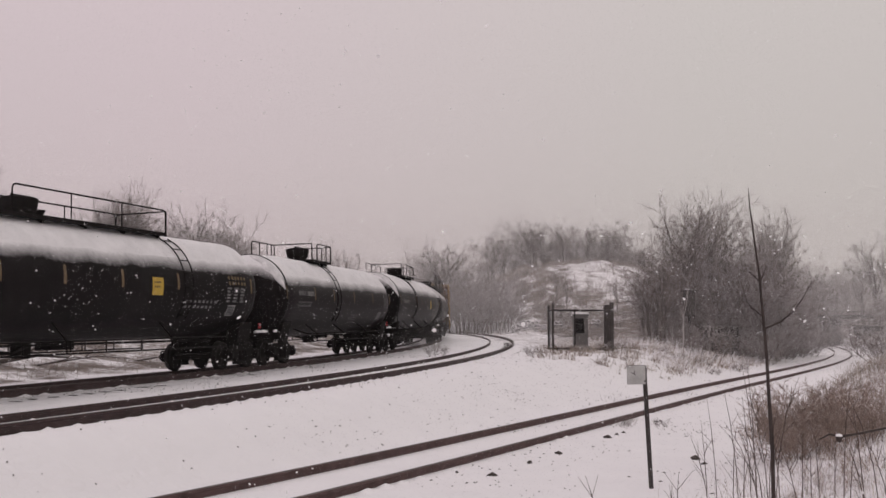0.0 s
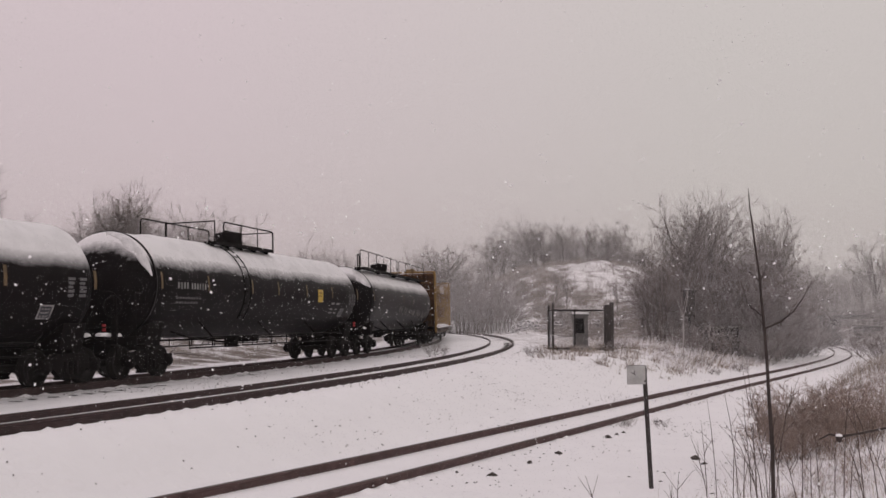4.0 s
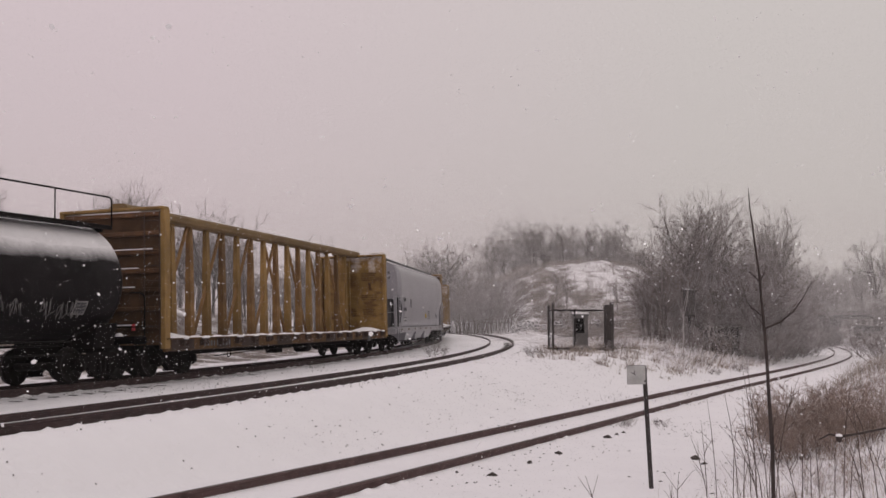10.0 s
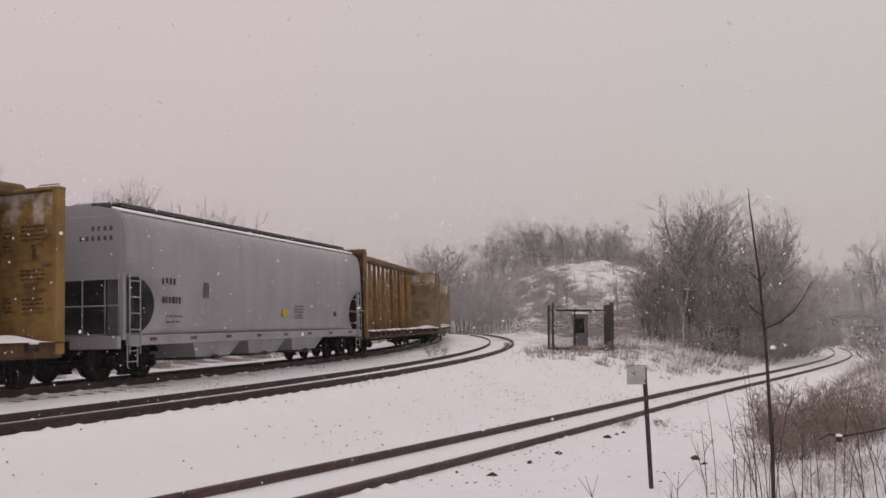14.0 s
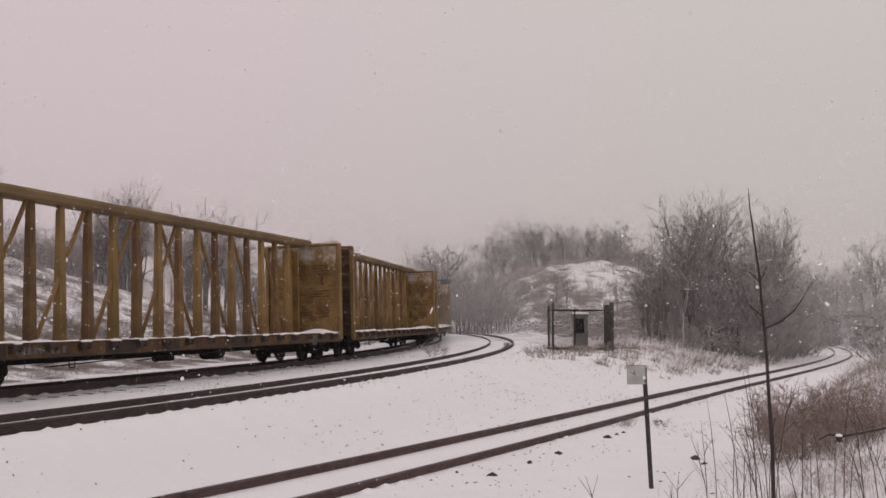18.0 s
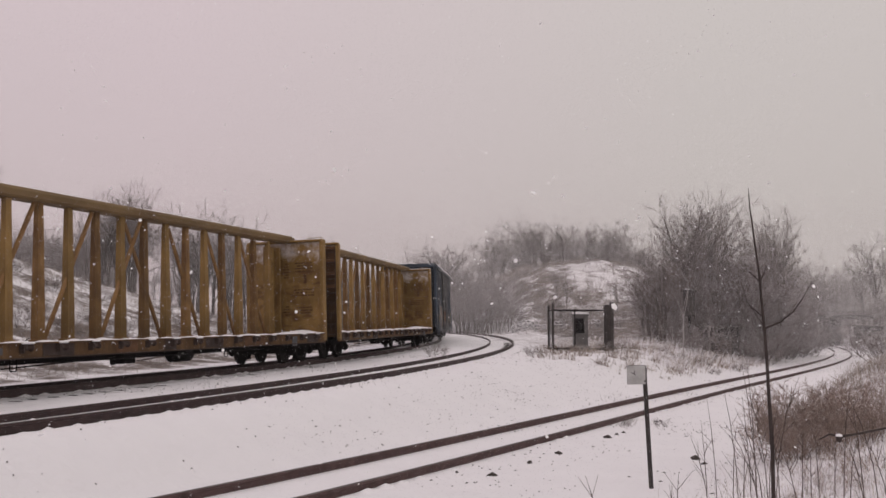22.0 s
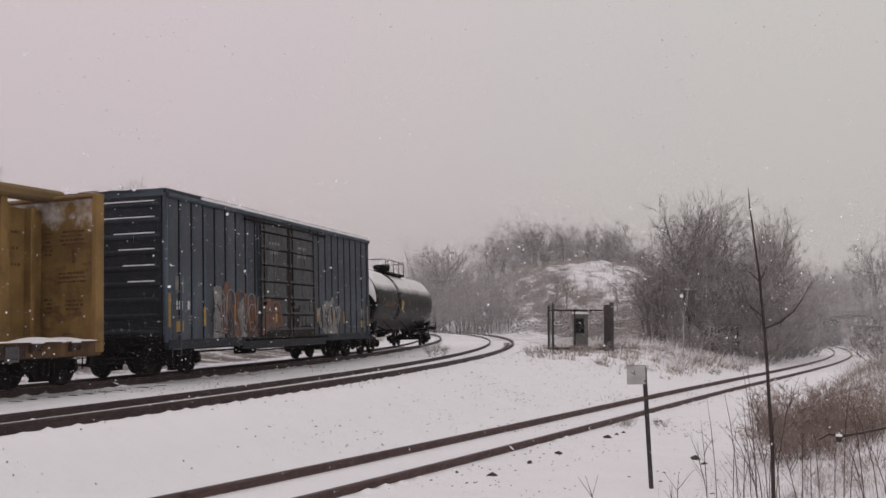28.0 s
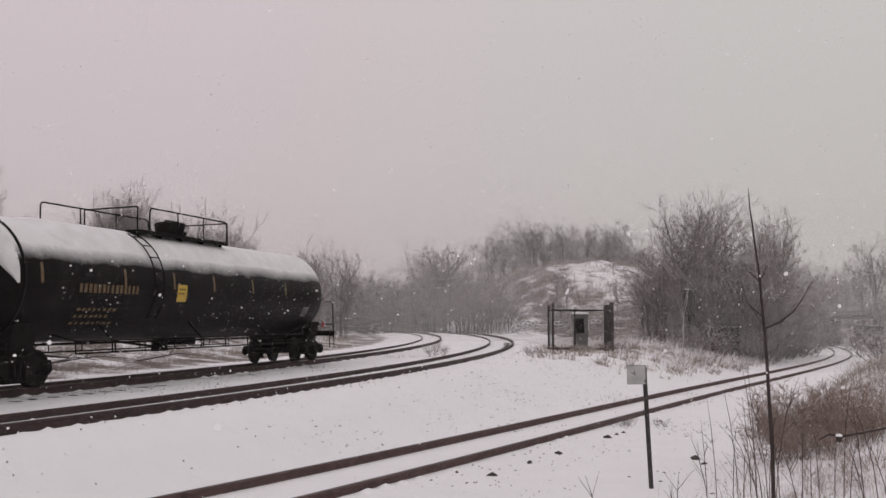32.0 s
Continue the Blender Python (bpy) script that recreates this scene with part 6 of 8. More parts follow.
# ---- bare winter trees and shrubs ----
def grow(rnd, start, way, length, radius, depth, out_wood, out_twig, spread_deg, up, kids, twig_r):
    """A limb that bends as it grows and forks into thinner ones; the last twigs run out to a point."""
    n = 4 if depth > 1 else 3 if depth else 2
    pts, rs = [Vector(start)], [radius]
    d = Vector(way).normalized()
    for i in range(n):
        d = (d + Vector((rnd.gauss(0, 0.2), rnd.gauss(0, 0.2), up + rnd.gauss(0, 0.13)))).normalized()
        pts.append(pts[-1] + d * length / n)
        rs.append(max(twig_r * 0.6, radius * (1 - 0.62 * (i + 1) / n)))
    if depth == 0:
        side = d.orthogonal().normalized()
        over = d.cross(side)
        ring = lambda p, r: [tuple(p + (side * math.cos(a) + over * math.sin(a)) * r) for a in (0.0, 2.094, 4.189)]
        out_twig.add(ring(pts[0], twig_r) + ring(pts[1], twig_r * 0.75) + [tuple(pts[2])], [(0, 1, 4, 3), (1, 2, 5, 4), (2, 0, 3, 5), (3, 4, 6), (4, 5, 6), (5, 3, 6)], True)
        return
    (out_wood if depth > 1 else out_twig).tube(pts, rs, 5 if radius > 0.05 else 3, close=False)
    for k in range(kids[depth]):
        f = rnd.uniform(0.2, 1.0) if k else 1.0
        i = min(n - 1, int(f * n))
        p = pts[i].lerp(pts[i + 1], f * n - i)
        a = radians(rnd.uniform(0.5, 1.3) * spread_deg)
        t = rnd.uniform(0, 2 * math.pi)
        side = d.orthogonal().normalized()
        side = side * math.cos(t) + d.cross(side) * math.sin(t)
        nd = d * math.cos(a) + side * math.sin(a)
        grow(rnd, p, nd, length * rnd.uniform(0.46, 0.7), max(twig_r, rs[i] * rnd.uniform(0.5, 0.72)), depth - 1, out_wood, out_twig, spread_deg, up, kids, twig_r)


def tree_meshes(seed, height, stems, lean, depth, spread_deg, up, kids, twig_r=0.012, bark=None, trunk_r=None, foot=0.25, bare=0.4):
    rnd = random.Random(seed)
    trunk, crown = Geo(), Geo()
    for s in range(stems):
        t = 2 * math.pi * (s + rnd.random()) / max(1, stems)
        h = height * rnd.uniform(0.62, 1.0) if stems > 3 else height * rnd.uniform(0.75, 1.0)
        ln = h * 0.42
        r = (trunk_r or height * 0.016) * rnd.uniform(0.7, 1.0)
        tip = lean * rnd.uniform(0.3, 1.0)
        d = Vector((math.cos(t) * tip, math.sin(t) * tip, 1)).normalized()
        reach = foot * math.sqrt(rnd.random()) if foot > 0.3 else foot
        base = Vector((math.cos(t) * reach * (stems > 1), math.sin(t) * reach * (stems > 1), -0.3))
        top = base + d * ln
        bend = base.lerp(top, 0.5) + Vector((rnd.gauss(0, 0.06), rnd.gauss(0, 0.06), 0))
        trunk.tube([base, bend, top], [r * 1.25, r, r * 0.8], 6, close=False)
        for k in range(kids[depth + 1]):
            a = radians(spread_deg * rnd.uniform(0.25, 0.9))
            q = 2 * math.pi * (k + rnd.random()) / kids[depth + 1]
            nd = Vector((math.cos(q) * math.sin(a), math.sin(q) * math.sin(a), math.cos(a))) + d * 0.3
            p = base.lerp(top, rnd.uniform(bare, 1.0)) if k else top
            grow(rnd, p, nd, h * rnd.uniform(0.3, 0.42), r * rnd.uniform(0.5, 0.75), depth, trunk, crown, spread_deg, up, kids, twig_r)
    return trunk.mesh("trunk", bark or M_BARK), crown.mesh("crown", M_TWIG)


def make_tree(name, label, seed, *args, **kw):
    t = thing(name, label, "tree" if "tree" in name else "shrub")
    tm, cm = tree_meshes(seed, *args, **kw)
    t["grown"] = max(v.co.z for me in (tm, cm) for v in me.vertices)
    part("trunk", tm, None, t)
    part("crown", cm, None, t)
    return t


KINDS = {
    "broad": lambda i: make_tree("bare_tree", "leafless spreading tree with fine grey-brown twigs", 100 + i, 10.0, 1, 0.04, 3, 42, 0.02, {0: 0, 1: 6, 2: 4, 3: 5, 4: 6}, twig_r=0.0105, trunk_r=0.15),
    "tall": lambda i: make_tree("bare_tree", "tall slim leafless tree with upright grey branches", 200 + i, 10.0, 2, 0.08, 3, 34, 0.035, {0: 0, 1: 6, 2: 4, 3: 4, 4: 5}, twig_r=0.0105),
    "clump": lambda i: make_tree("bare_tree", "clump of leafless upright stems in snowy brush", 300 + i, 8.0, 5, 0.14, 2, 42, 0.02, {0: 0, 1: 9, 2: 6, 3: 5}, twig_r=0.0095, foot=0.8),
    "thicket": lambda i: make_tree("bare_shrub", "dense leafless thicket of thin brown twigs", 400 + i, 5.0, 8, 0.2, 2, 46, 0.012, {0: 0, 1: 8, 2: 5, 3: 3}, twig_r=0.0085, trunk_r=0.03, foot=1.1),
    "brush": lambda i: make_tree("bare_shrub", "low tangled leafless brush dusted with snow", 500 + i, 2.6, 9, 0.8, 1, 52, 0.02, {0: 0, 1: 11, 2: 4, 3: 3}, twig_r=0.0065, trunk_r=0.016, foot=0.5),
    "vine": lambda i: make_tree("bare_tree", "leafless tree hung with dark tangled vines", 600 + i, 9.0, 2, 0.12, 3, 48, 0.01, {0: 0, 1: 7, 2: 5, 3: 4, 4: 5}, twig_r=0.013),
}
FIRST = {}
forest = random.Random(77)


def plant(kind, x, y, height, group, widen=1.0, sink=0.1):
    """Set a tree of a kind at a place, so high; kinds have a few shapes each."""
    v = forest.randrange({"thicket": 3, "clump": 3, "broad": 3, "tall": 2, "brush": 2, "vine": 2}[kind])
    if (kind, v) not in FIRST:
        FIRST[(kind, v)] = KINDS[kind](v)
        fresh = True
    else:
        fresh = False
    k = height / FIRST[(kind, v)]["grown"]
    m = Matrix.Translation((x, y, ground_at(x, y) - sink)) @ Matrix.Rotation(forest.uniform(0, 6.28), 4, "Z") @ Matrix.Diagonal((k * widen, k * widen, k, 1))
    if fresh:
        t = FIRST[(kind, v)]
        t.matrix_basis = m
    else:
        own = FIRST[(kind, v)].scale
        t = copy_thing(FIRST[(kind, v)], m @ Matrix.Diagonal((1 / own[0], 1 / own[1], 1 / own[2], 1)))
    t["group"] = group
    return t


def at_view(px, dist):
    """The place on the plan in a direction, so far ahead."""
    return (px - 784) / 1720 * dist, dist


def top_height(py, dist, x, y):
    return 1.46 + (565.4 - py) / 1720 * dist - ground_at(x, y)


def plant_to(kind, px, py, dist, group, widen=1.0):
    x, y = at_view(px, dist)
    h = max(0.9, top_height(py, dist, x, y))
    return plant(kind, x, y, h, group, widen)


# trees on the hillside inside the curve
for kind, px, py, dist, wd in (("broad", 205, 308, 58, 0.8), ("broad", 180, 322, 60, 0.8), ("broad", 250, 330, 57, 0.8), ("broad", 228, 318, 60, 0.8), ("clump", 220, 330, 59, 0.8), ("clump", 165, 350, 58, 0.7), ("broad", 214, 310, 59, 0.9), ("broad", 192, 318, 57.5, 0.9), ("broad", 240, 322, 58.5, 0.9), ("broad", 355, 352, 60, 1.0), ("broad", 366, 350, 61, 1.1), ("broad", 335, 356, 61.5, 1.0), ("broad", 378, 352, 62, 1.0), ("broad", 320, 360, 62, 1.0), ("broad", 405, 372, 63, 0.9), ("clump", 340, 378, 64, 0.7), ("clump", 402, 376, 61, 0.7), ("clump", 440, 408, 70, 0.9),
                               ("clump", 60, 392, 66, 0.9), ("clump", 105, 398, 70, 0.9), ("broad", -24, 250, 46, 0.6), ("clump", 530, 398, 82, 0.8), ("broad", 605, 408, 86, 0.75), ("clump", 560, 412, 90, 0.8),
                               ("thicket", 30, 440, 62, 1.2), ("thicket", 120, 436, 66, 1.2), ("thicket", 290, 440, 70, 1.2), ("thicket", 470, 450, 80, 1.3), ("thicket", 580, 470, 84, 1.3), ("thicket", 520, 480, 76, 1.2),
                               ("brush", 350, 560, 46, 1.5), ("brush", 30, 540, 38, 1.4), ("brush", 110, 545, 40, 1.5), ("brush", 165, 535, 44, 1.5), ("brush", 260, 540, 46, 1.5), ("brush", 310, 545, 50, 1.5), ("brush", 420, 550, 54, 1.5), ("brush", 90, 515, 48, 1.6), ("brush", 200, 515, 52, 1.6), ("brush", 290, 520, 56, 1.6), ("brush", 20, 505, 50, 1.6), ("brush", 380, 530, 60, 1.6), ("thicket", 150, 480, 56, 1.2), ("thicket", 60, 470, 54, 1.2), ("thicket", 330, 485, 64, 1.2), ("brush", 60, 570, 40, 1.5), ("brush", 210, 565, 42, 1.6), ("brush", 480, 570, 52, 1.6), ("tall", 613, 470, 72, 0.5)):
    plant_to(kind, px, py, dist * (1.2 if py < 400 and 56 < dist < 71 else 1.0), "trees inside the curve", wd)
# hazy woods higher up the slope
for i in range(16):
    plant_to(("clump", "thicket", "clump", "tall")[i % 4], -20 + i * 12 + forest.uniform(-8, 8), 385 + forest.uniform(-12, 26), forest.uniform(84, 110), "trees inside the curve", 1.5)
for i in range(12):
    plant_to("thicket", -15 + i * 15 + forest.uniform(-8, 8), 425 + forest.uniform(-8, 16), forest.uniform(76, 92), "trees inside the curve", 1.7)
# far woods round the end of the curve
for i in range(34):
    px = 585 + i * 8.6 + forest.uniform(-8, 8)
    d = forest.uniform(128, 176)
    plant_to(forest.choice(("thicket", "clump", "thicket", "broad")), px, 484 + forest.uniform(-22, 26) - 10 * math.sin(i * 0.35), d, "far woods beyond the curve", 1.3)
for i in range(16):
    plant_to(forest.choice(("thicket", "clump")), 560 + i * 13 + forest.uniform(-6, 6), 476 + forest.uniform(-12, 20), forest.uniform(118, 140), "far woods beyond the curve", 1.5)
plant_to("broad", 775, 406, 122, "far woods beyond the curve", 1.15)
plant_to("broad", 762, 425, 124, "far woods beyond the curve", 1.1)
plant_to("broad", 770, 402, 120, "far woods beyond the curve", 1.2)
plant_to("broad", 786, 412, 121, "far woods beyond the curve", 1.1)
plant_to("broad", 640, 448, 132, "far woods beyond the curve", 0.8)
for px, py, d in ((815, 478, 112), (840, 470, 110), (862, 462, 112), (885, 470, 104), (842, 500, 106), (700, 520, 118), (735, 525, 122), (660, 528, 116), (830, 505, 112), (845, 520, 108), (800, 530, 116), (870, 525, 104)):
    plant_to("thicket", px, py, d, "far woods beyond the curve", 1.3)
# trees on and behind the hill
for kind, px, py, d, wd in (("vine", 868, 408, 104, 1.0), ("vine", 890, 404, 106, 1.0), ("broad", 930, 366, 112, 0.75), ("vine", 942, 400, 106, 1.0), ("broad", 968, 398, 112, 0.9), ("broad", 998, 380, 104, 0.8), ("clump", 1012, 410, 112, 1.0), ("vine", 1056, 386, 110, 0.9), ("broad", 1040, 392, 106, 0.9), ("vine", 1000, 400, 116, 1.0), ("vine", 1030, 404, 112, 1.0), ("vine", 1085, 400, 114, 1.0), ("clump", 980, 396, 116, 1.0), ("thicket", 945, 434, 112, 1.5), ("thicket", 1035, 434, 118, 1.5), ("clump", 1120, 410, 116, 1.0), ("vine", 1140, 420, 118, 1.0), ("thicket", 930, 500, 94, 1.2), ("brush", 960, 525, 86, 1.6), ("brush", 1000, 530, 82, 1.5), ("brush", 920, 530, 84, 1.5), ("brush", 1040, 535, 80, 1.5), ("vine", 910, 405, 110, 0.9), ("broad", 885, 408, 112, 0.9), ("vine", 1110, 428, 108, 1.0), ("clump", 955, 408, 108, 1.0), ("clump", 1085, 408, 112, 1.0),
                            ("clump", 1070, 398, 108, 0.7), ("clump", 1100, 425, 104, 0.9), ("thicket", 880, 440, 108, 1.4), ("thicket", 920, 436, 112, 1.4), ("thicket", 965, 438, 116, 1.4), ("thicket", 1010, 436, 116, 1.4), ("thicket", 1055, 436, 114, 1.4), ("thicket", 1090, 440, 110, 1.4),
                            ("thicket", 858, 450, 100, 1.2), ("thicket", 1128, 432, 102, 1.3), ("broad", 985, 462, 84, 0.6), ("broad", 1003, 470, 80, 0.6), ("broad", 1092, 480, 78, 0.5), ("thicket", 872, 500, 80, 1.2), ("thicket", 905, 535, 76, 1.2), ("thicket", 985, 515, 78, 0.9), ("thicket", 1165, 505, 70, 1.0), ("thicket", 850, 520, 84, 1.2), ("brush", 1020, 545, 76, 1.3), ("brush", 1085, 550, 72, 1.4), ("brush", 905, 515, 86, 1.5), ("brush", 935, 505, 88, 1.5), ("brush", 950, 545, 82, 1.4), ("brush", 890, 545, 88, 1.6), ("thicket", 865, 480, 90, 1.3), ("thicket", 945, 470, 96, 1.2),
                            ("brush", 985, 540, 76, 1.3), ("brush", 1110, 540, 76, 1.5), ("brush", 1150, 540, 76, 1.5), ("thicket", 915, 500, 92, 1.0), ("thicket", 880, 500, 94, 1.1), ("brush", 1060, 560, 74, 1.5)):
    plant_to(kind, px, py - (8 if py < 400 else 6 + 20 * (px * 7 % 10) / 10 if py < 432 else 0), d + 26, "trees on the hill", wd)
# thick wood between the hill and the branch line
for kind, px, py, d, wd in (("tall", 1216, 326, 70, 0.9), ("broad", 1238, 312, 74, 0.7), ("broad", 1258, 318, 75, 0.6), ("broad", 1212, 330, 76, 0.6), ("tall", 1262, 322, 72, 0.9), ("broad", 1368, 348, 60, 0.5), ("tall", 1380, 362, 62, 0.7), ("clump", 1155, 400, 62, 0.9), ("thicket", 1346, 520, 86, 1.3), ("thicket", 1366, 530, 94, 1.2), ("brush", 1346, 560, 84, 1.6), ("brush", 1366, 566, 90, 1.6), ("brush", 1384, 572, 98, 1.5), ("thicket", 1382, 505, 98, 1.2), ("broad", 1200, 372, 70, 0.7), ("broad", 1286, 378, 74, 0.8), ("broad", 1350, 346, 66, 0.55), ("tall", 1364, 358, 70, 0.7), ("broad", 1170, 410, 68, 0.8), ("clump", 1150, 412, 70, 0.9),
                            ("clump", 1205, 395, 72, 0.9), ("clump", 1275, 398, 72, 0.9), ("clump", 1310, 402, 74, 1.0), ("clump", 1335, 405, 74, 1.0), ("broad", 1385, 422, 82, 0.6), ("thicket", 1180, 440, 70, 1.2), ("thicket", 1245, 430, 70, 1.2), ("thicket", 1285, 435, 68, 1.2), ("thicket", 1320, 432, 70, 1.2),
                            ("thicket", 1355, 438, 74, 1.2), ("thicket", 1380, 460, 96, 1.2), ("thicket", 1392, 484, 104, 1.1), ("thicket", 1265, 485, 66, 1.2), ("thicket", 1300, 490, 66, 1.2), ("thicket", 1336, 492, 84, 1.1), ("thicket", 1372, 500, 94, 1.1), ("thicket", 1394, 526, 106, 1.0), ("thicket", 1215, 480, 72, 1.3),
                            ("thicket", 1150, 470, 104, 1.2), ("thicket", 1125, 448, 128, 1.4), ("clump", 1135, 430, 126, 0.9), ("brush", 1150, 545, 84, 1.2),
                            ("brush", 1165, 572, 64, 1.5), ("clump", 1260, 408, 82, 1.0), ("clump", 1225, 404, 84, 1.0), ("clump", 1320, 418, 84, 1.0), ("thicket", 1295, 450, 78, 1.3), ("thicket", 1235, 520, 68, 1.4), ("brush", 1214, 552, 58, 1.3), ("brush", 1240, 560, 57, 1.3), ("thicket", 1200, 530, 68, 1.4), ("thicket", 1280, 530, 66, 1.4), ("thicket", 1320, 530, 70, 1.4), ("thicket", 1358, 545, 92, 1.3)):
    plant_to(kind, px, py, d + 22 * float(ease(1320, 1385, px)), "wood beside the branch line", wd)
for i in range(16):
    px = 1318 + i * 6.0
    plant_to("brush", px, 560 + forest.uniform(-8, 14), 62 + i * 1.7 + forest.uniform(-1.5, 1.5), "wood beside the branch line", 1.7)
for px, py, d in ((1335, 500, 70), (1352, 505, 74), (1370, 515, 78), (1386, 522, 82), (1400, 530, 88), (1322, 510, 68)):
    plant_to("thicket", px, py, d, "wood beside the branch line", 1.3)
# misty trees beyond the bridge and on the right-hand bank
for kind, px, py, d, wd in (("broad", 1430, 432, 158, 0.8), ("clump", 1405, 468, 130, 1.0), ("clump", 1445, 462, 172, 1.3), ("thicket", 1480, 462, 176, 1.6), ("thicket", 1510, 460, 172, 1.6), ("thicket", 1440, 476, 176, 1.6), ("broad", 1548, 388, 152, 0.7), ("broad", 1525, 440, 158, 0.9), ("broad", 1575, 420, 156, 0.8),
                            ("thicket", 1535, 500, 150, 1.5), ("thicket", 1565, 495, 140, 1.5), ("thicket", 1590, 500, 130, 1.4), ("brush", 1545, 572, 84, 1.6), ("brush", 1568, 570, 66, 1.6), ("thicket", 1465, 505, 182, 1.6), ("brush", 1525, 578, 104, 1.5), ("thicket", 1515, 515, 146, 1.4)):
    plant_to(kind, px, py, d, "misty trees by the bridge", wd)

# a pale trunk that stands out of the wood
pale = make_tree("pale_birch_tree", "slim leafless tree with pale bark at the wood's edge", 707, 6.5, 1, 0.1, 2, 30, 0.1, {0: 0, 1: 4, 2: 3, 3: 4}, bark=M_PALEBARK, trunk_r=0.045)
px, py = at_view(1206, 54)
pale.matrix_basis = Matrix.Translation((px, py, ground_at(px, py))) @ Matrix.Rotation(-0.05, 4, "Y")

for px, d, h, turn in ((1254, 60, 0.72, 1.3), (1190, 56, 0.5, 2.2)):
    x, y = at_view(px, d)
    copy_thing(pale, Matrix.Translation((x, y, ground_at(x, y))) @ Matrix.Rotation(turn, 4, "Z") @ Matrix.Diagonal((h, h, h, 1)))

# a low dark shed among the trees
x, y = at_view(1270, 64)
shed = thing("low_shed", "low dark timber shed half hidden in the brush", "shed", at=Matrix.Translation((x, y, ground_at(x, y))) @ Matrix.Rotation(0.2, 4, "Z"))
part("wall", Geo().box((0, 0, 0.8), (2.1, 1.6, 1.8), chamfer=0.02), M_SHEDWALL, shed)
part("roof", Geo().extrude([(-0.95, 1.66), (0.95, 1.76), (0.95, 1.84), (-0.95, 1.74)], -1.2, 1.2), M_SHEDWALL, shed)
part("door", Geo().box((-0.3, -0.82, 0.75), (0.75, 0.05, 1.45), chamfer=0.01), M_IRON, shed, "dark plank door")
for i in range(6):
    part("batten", Geo().box((-0.9 + i * 0.36, -0.815, 0.8), (0.05, 0.03, 1.75)), M_IRON, shed)

# the thin sapling before the camera
M_SAPLING = material("dark_sapling_bark", (0.05, 0.037, 0.034), 0.85, vary=0.45, scale=9, bump=0.4, bump_scale=60)
sapling = thing("sapling", "thin dark bare sapling with one long side branch", "tree")
SX, SY = 2.99, 9.0
sz = ground_at(SX, SY)
sap = lambda px, py, d=9.0: ((px - 784) / 1720 * d - SX, 0.0, 1.46 + (565.4 - py) / 1720 * d - sz)
g = Geo().tube([(0.02, 0, -0.2), sap(1360, 800), sap(1358, 745), sap(1355.5, 690), sap(1354, 640), sap(1351, 585), sap(1349.5, 565), sap(1346, 520), sap(1345, 497), sap(1342, 468), sap(1336.5, 425), sap(1334, 400), sap(1330, 368), sap(1328, 332)], [0.02, 0.019, 0.018, 0.0165, 0.015, 0.0158, 0.0125, 0.012, 0.013, 0.0105, 0.009, 0.0075, 0.006, 0.003], 8, close=False)
part("trunk", g, M_SAPLING, sapling)
for pts, r in (([(1351, 582), (1378, 570), (1402, 552), (1420, 528), (1437, 498)], 0.012), ([(1345, 500), (1336, 490), (1322, 478), (1319, 468)], 0.007), ([(1345, 497), (1352, 485), (1357, 468)], 0.008), ([(1348, 560), (1330, 545), (1316, 528)], 0.007), ([(1349, 575), (1322, 535), (1312, 500)], 0.004)):
    part("branch", Geo().tube([sap(*p) for p in pts], [r * (1 - 0.7 * i / (len(pts) - 1)) for i in range(len(pts))], 6, close=False), M_SAPLING, sapling)
sapling.matrix_basis = Matrix.Translation((SX, SY, sz))


# ---- dead grass and weeds ----
def blades(name, label, places, length, width, mat, lean, seed, joints=3, way=None):
    """Many bent strips, one mesh: places are x, y, z arrays; way, where given, is the direction they lean in."""
    rng = np.random.default_rng(seed)
    x, y, z = places
    n = len(x)
    t = rng.uniform(0, 2 * np.pi, n) if way is None else way + rng.normal(0, 0.5, n)
    ln = length * rng.uniform(0.45, 1.15, n)
    tip = lean * rng.uniform(0.1, 1.2, n)
    w = width * rng.uniform(0.6, 1.3, n)
    face = rng.uniform(0, np.pi, n)
    verts = np.empty((n, (joints + 1) * 2, 3))
    for j in range(joints + 1):
        f = j / joints
        off = ln * tip * f * f
        h = ln * f * np.sqrt(np.clip(1 - (tip * f) ** 2 * 0.6, 0.1, 1))
        cx, cy, cz = x + np.cos(t) * off, y + np.sin(t) * off, z + h - 0.03
        ww = w * (1 - 0.8 * f) / 2
        for k, s in enumerate((-1, 1)):
            verts[:, j * 2 + k, 0] = cx + s * ww * np.cos(face)
            verts[:, j * 2 + k, 1] = cy + s * ww * np.sin(face)
            verts[:, j * 2 + k, 2] = cz
    base = (np.arange(n) * (joints + 1) * 2)[:, None]
    faces = np.concatenate([base + np.array([[2 * j, 2 * j + 1, 2 * j + 3, 2 * j + 2]]) for j in range(joints)])
    ob = new(name, array_mesh(name, verts.reshape(-1, 3), faces, mat))
    return tagged(ob, label, "grass", kind="stuff")


def scatter(n, seed, keep, xlim, ylim):
    """Places at random in a rectangle, kept with a chance that keep gives from (x, y, stations and offsets)."""
    rng = np.random.default_rng(seed)
    x, y = rng.uniform(*xlim, n), rng.uniform(*ylim, n)
    sa, oa = offsets(x, y, MAIN)
    sc, oc = offsets(x, y, BRANCH)
    ok = rng.uniform(0, 1, n) < keep(x, y, sa, oa, sc, oc)
    x, y = x[ok], y[ok]
    return x, y, ground_height(x, y)


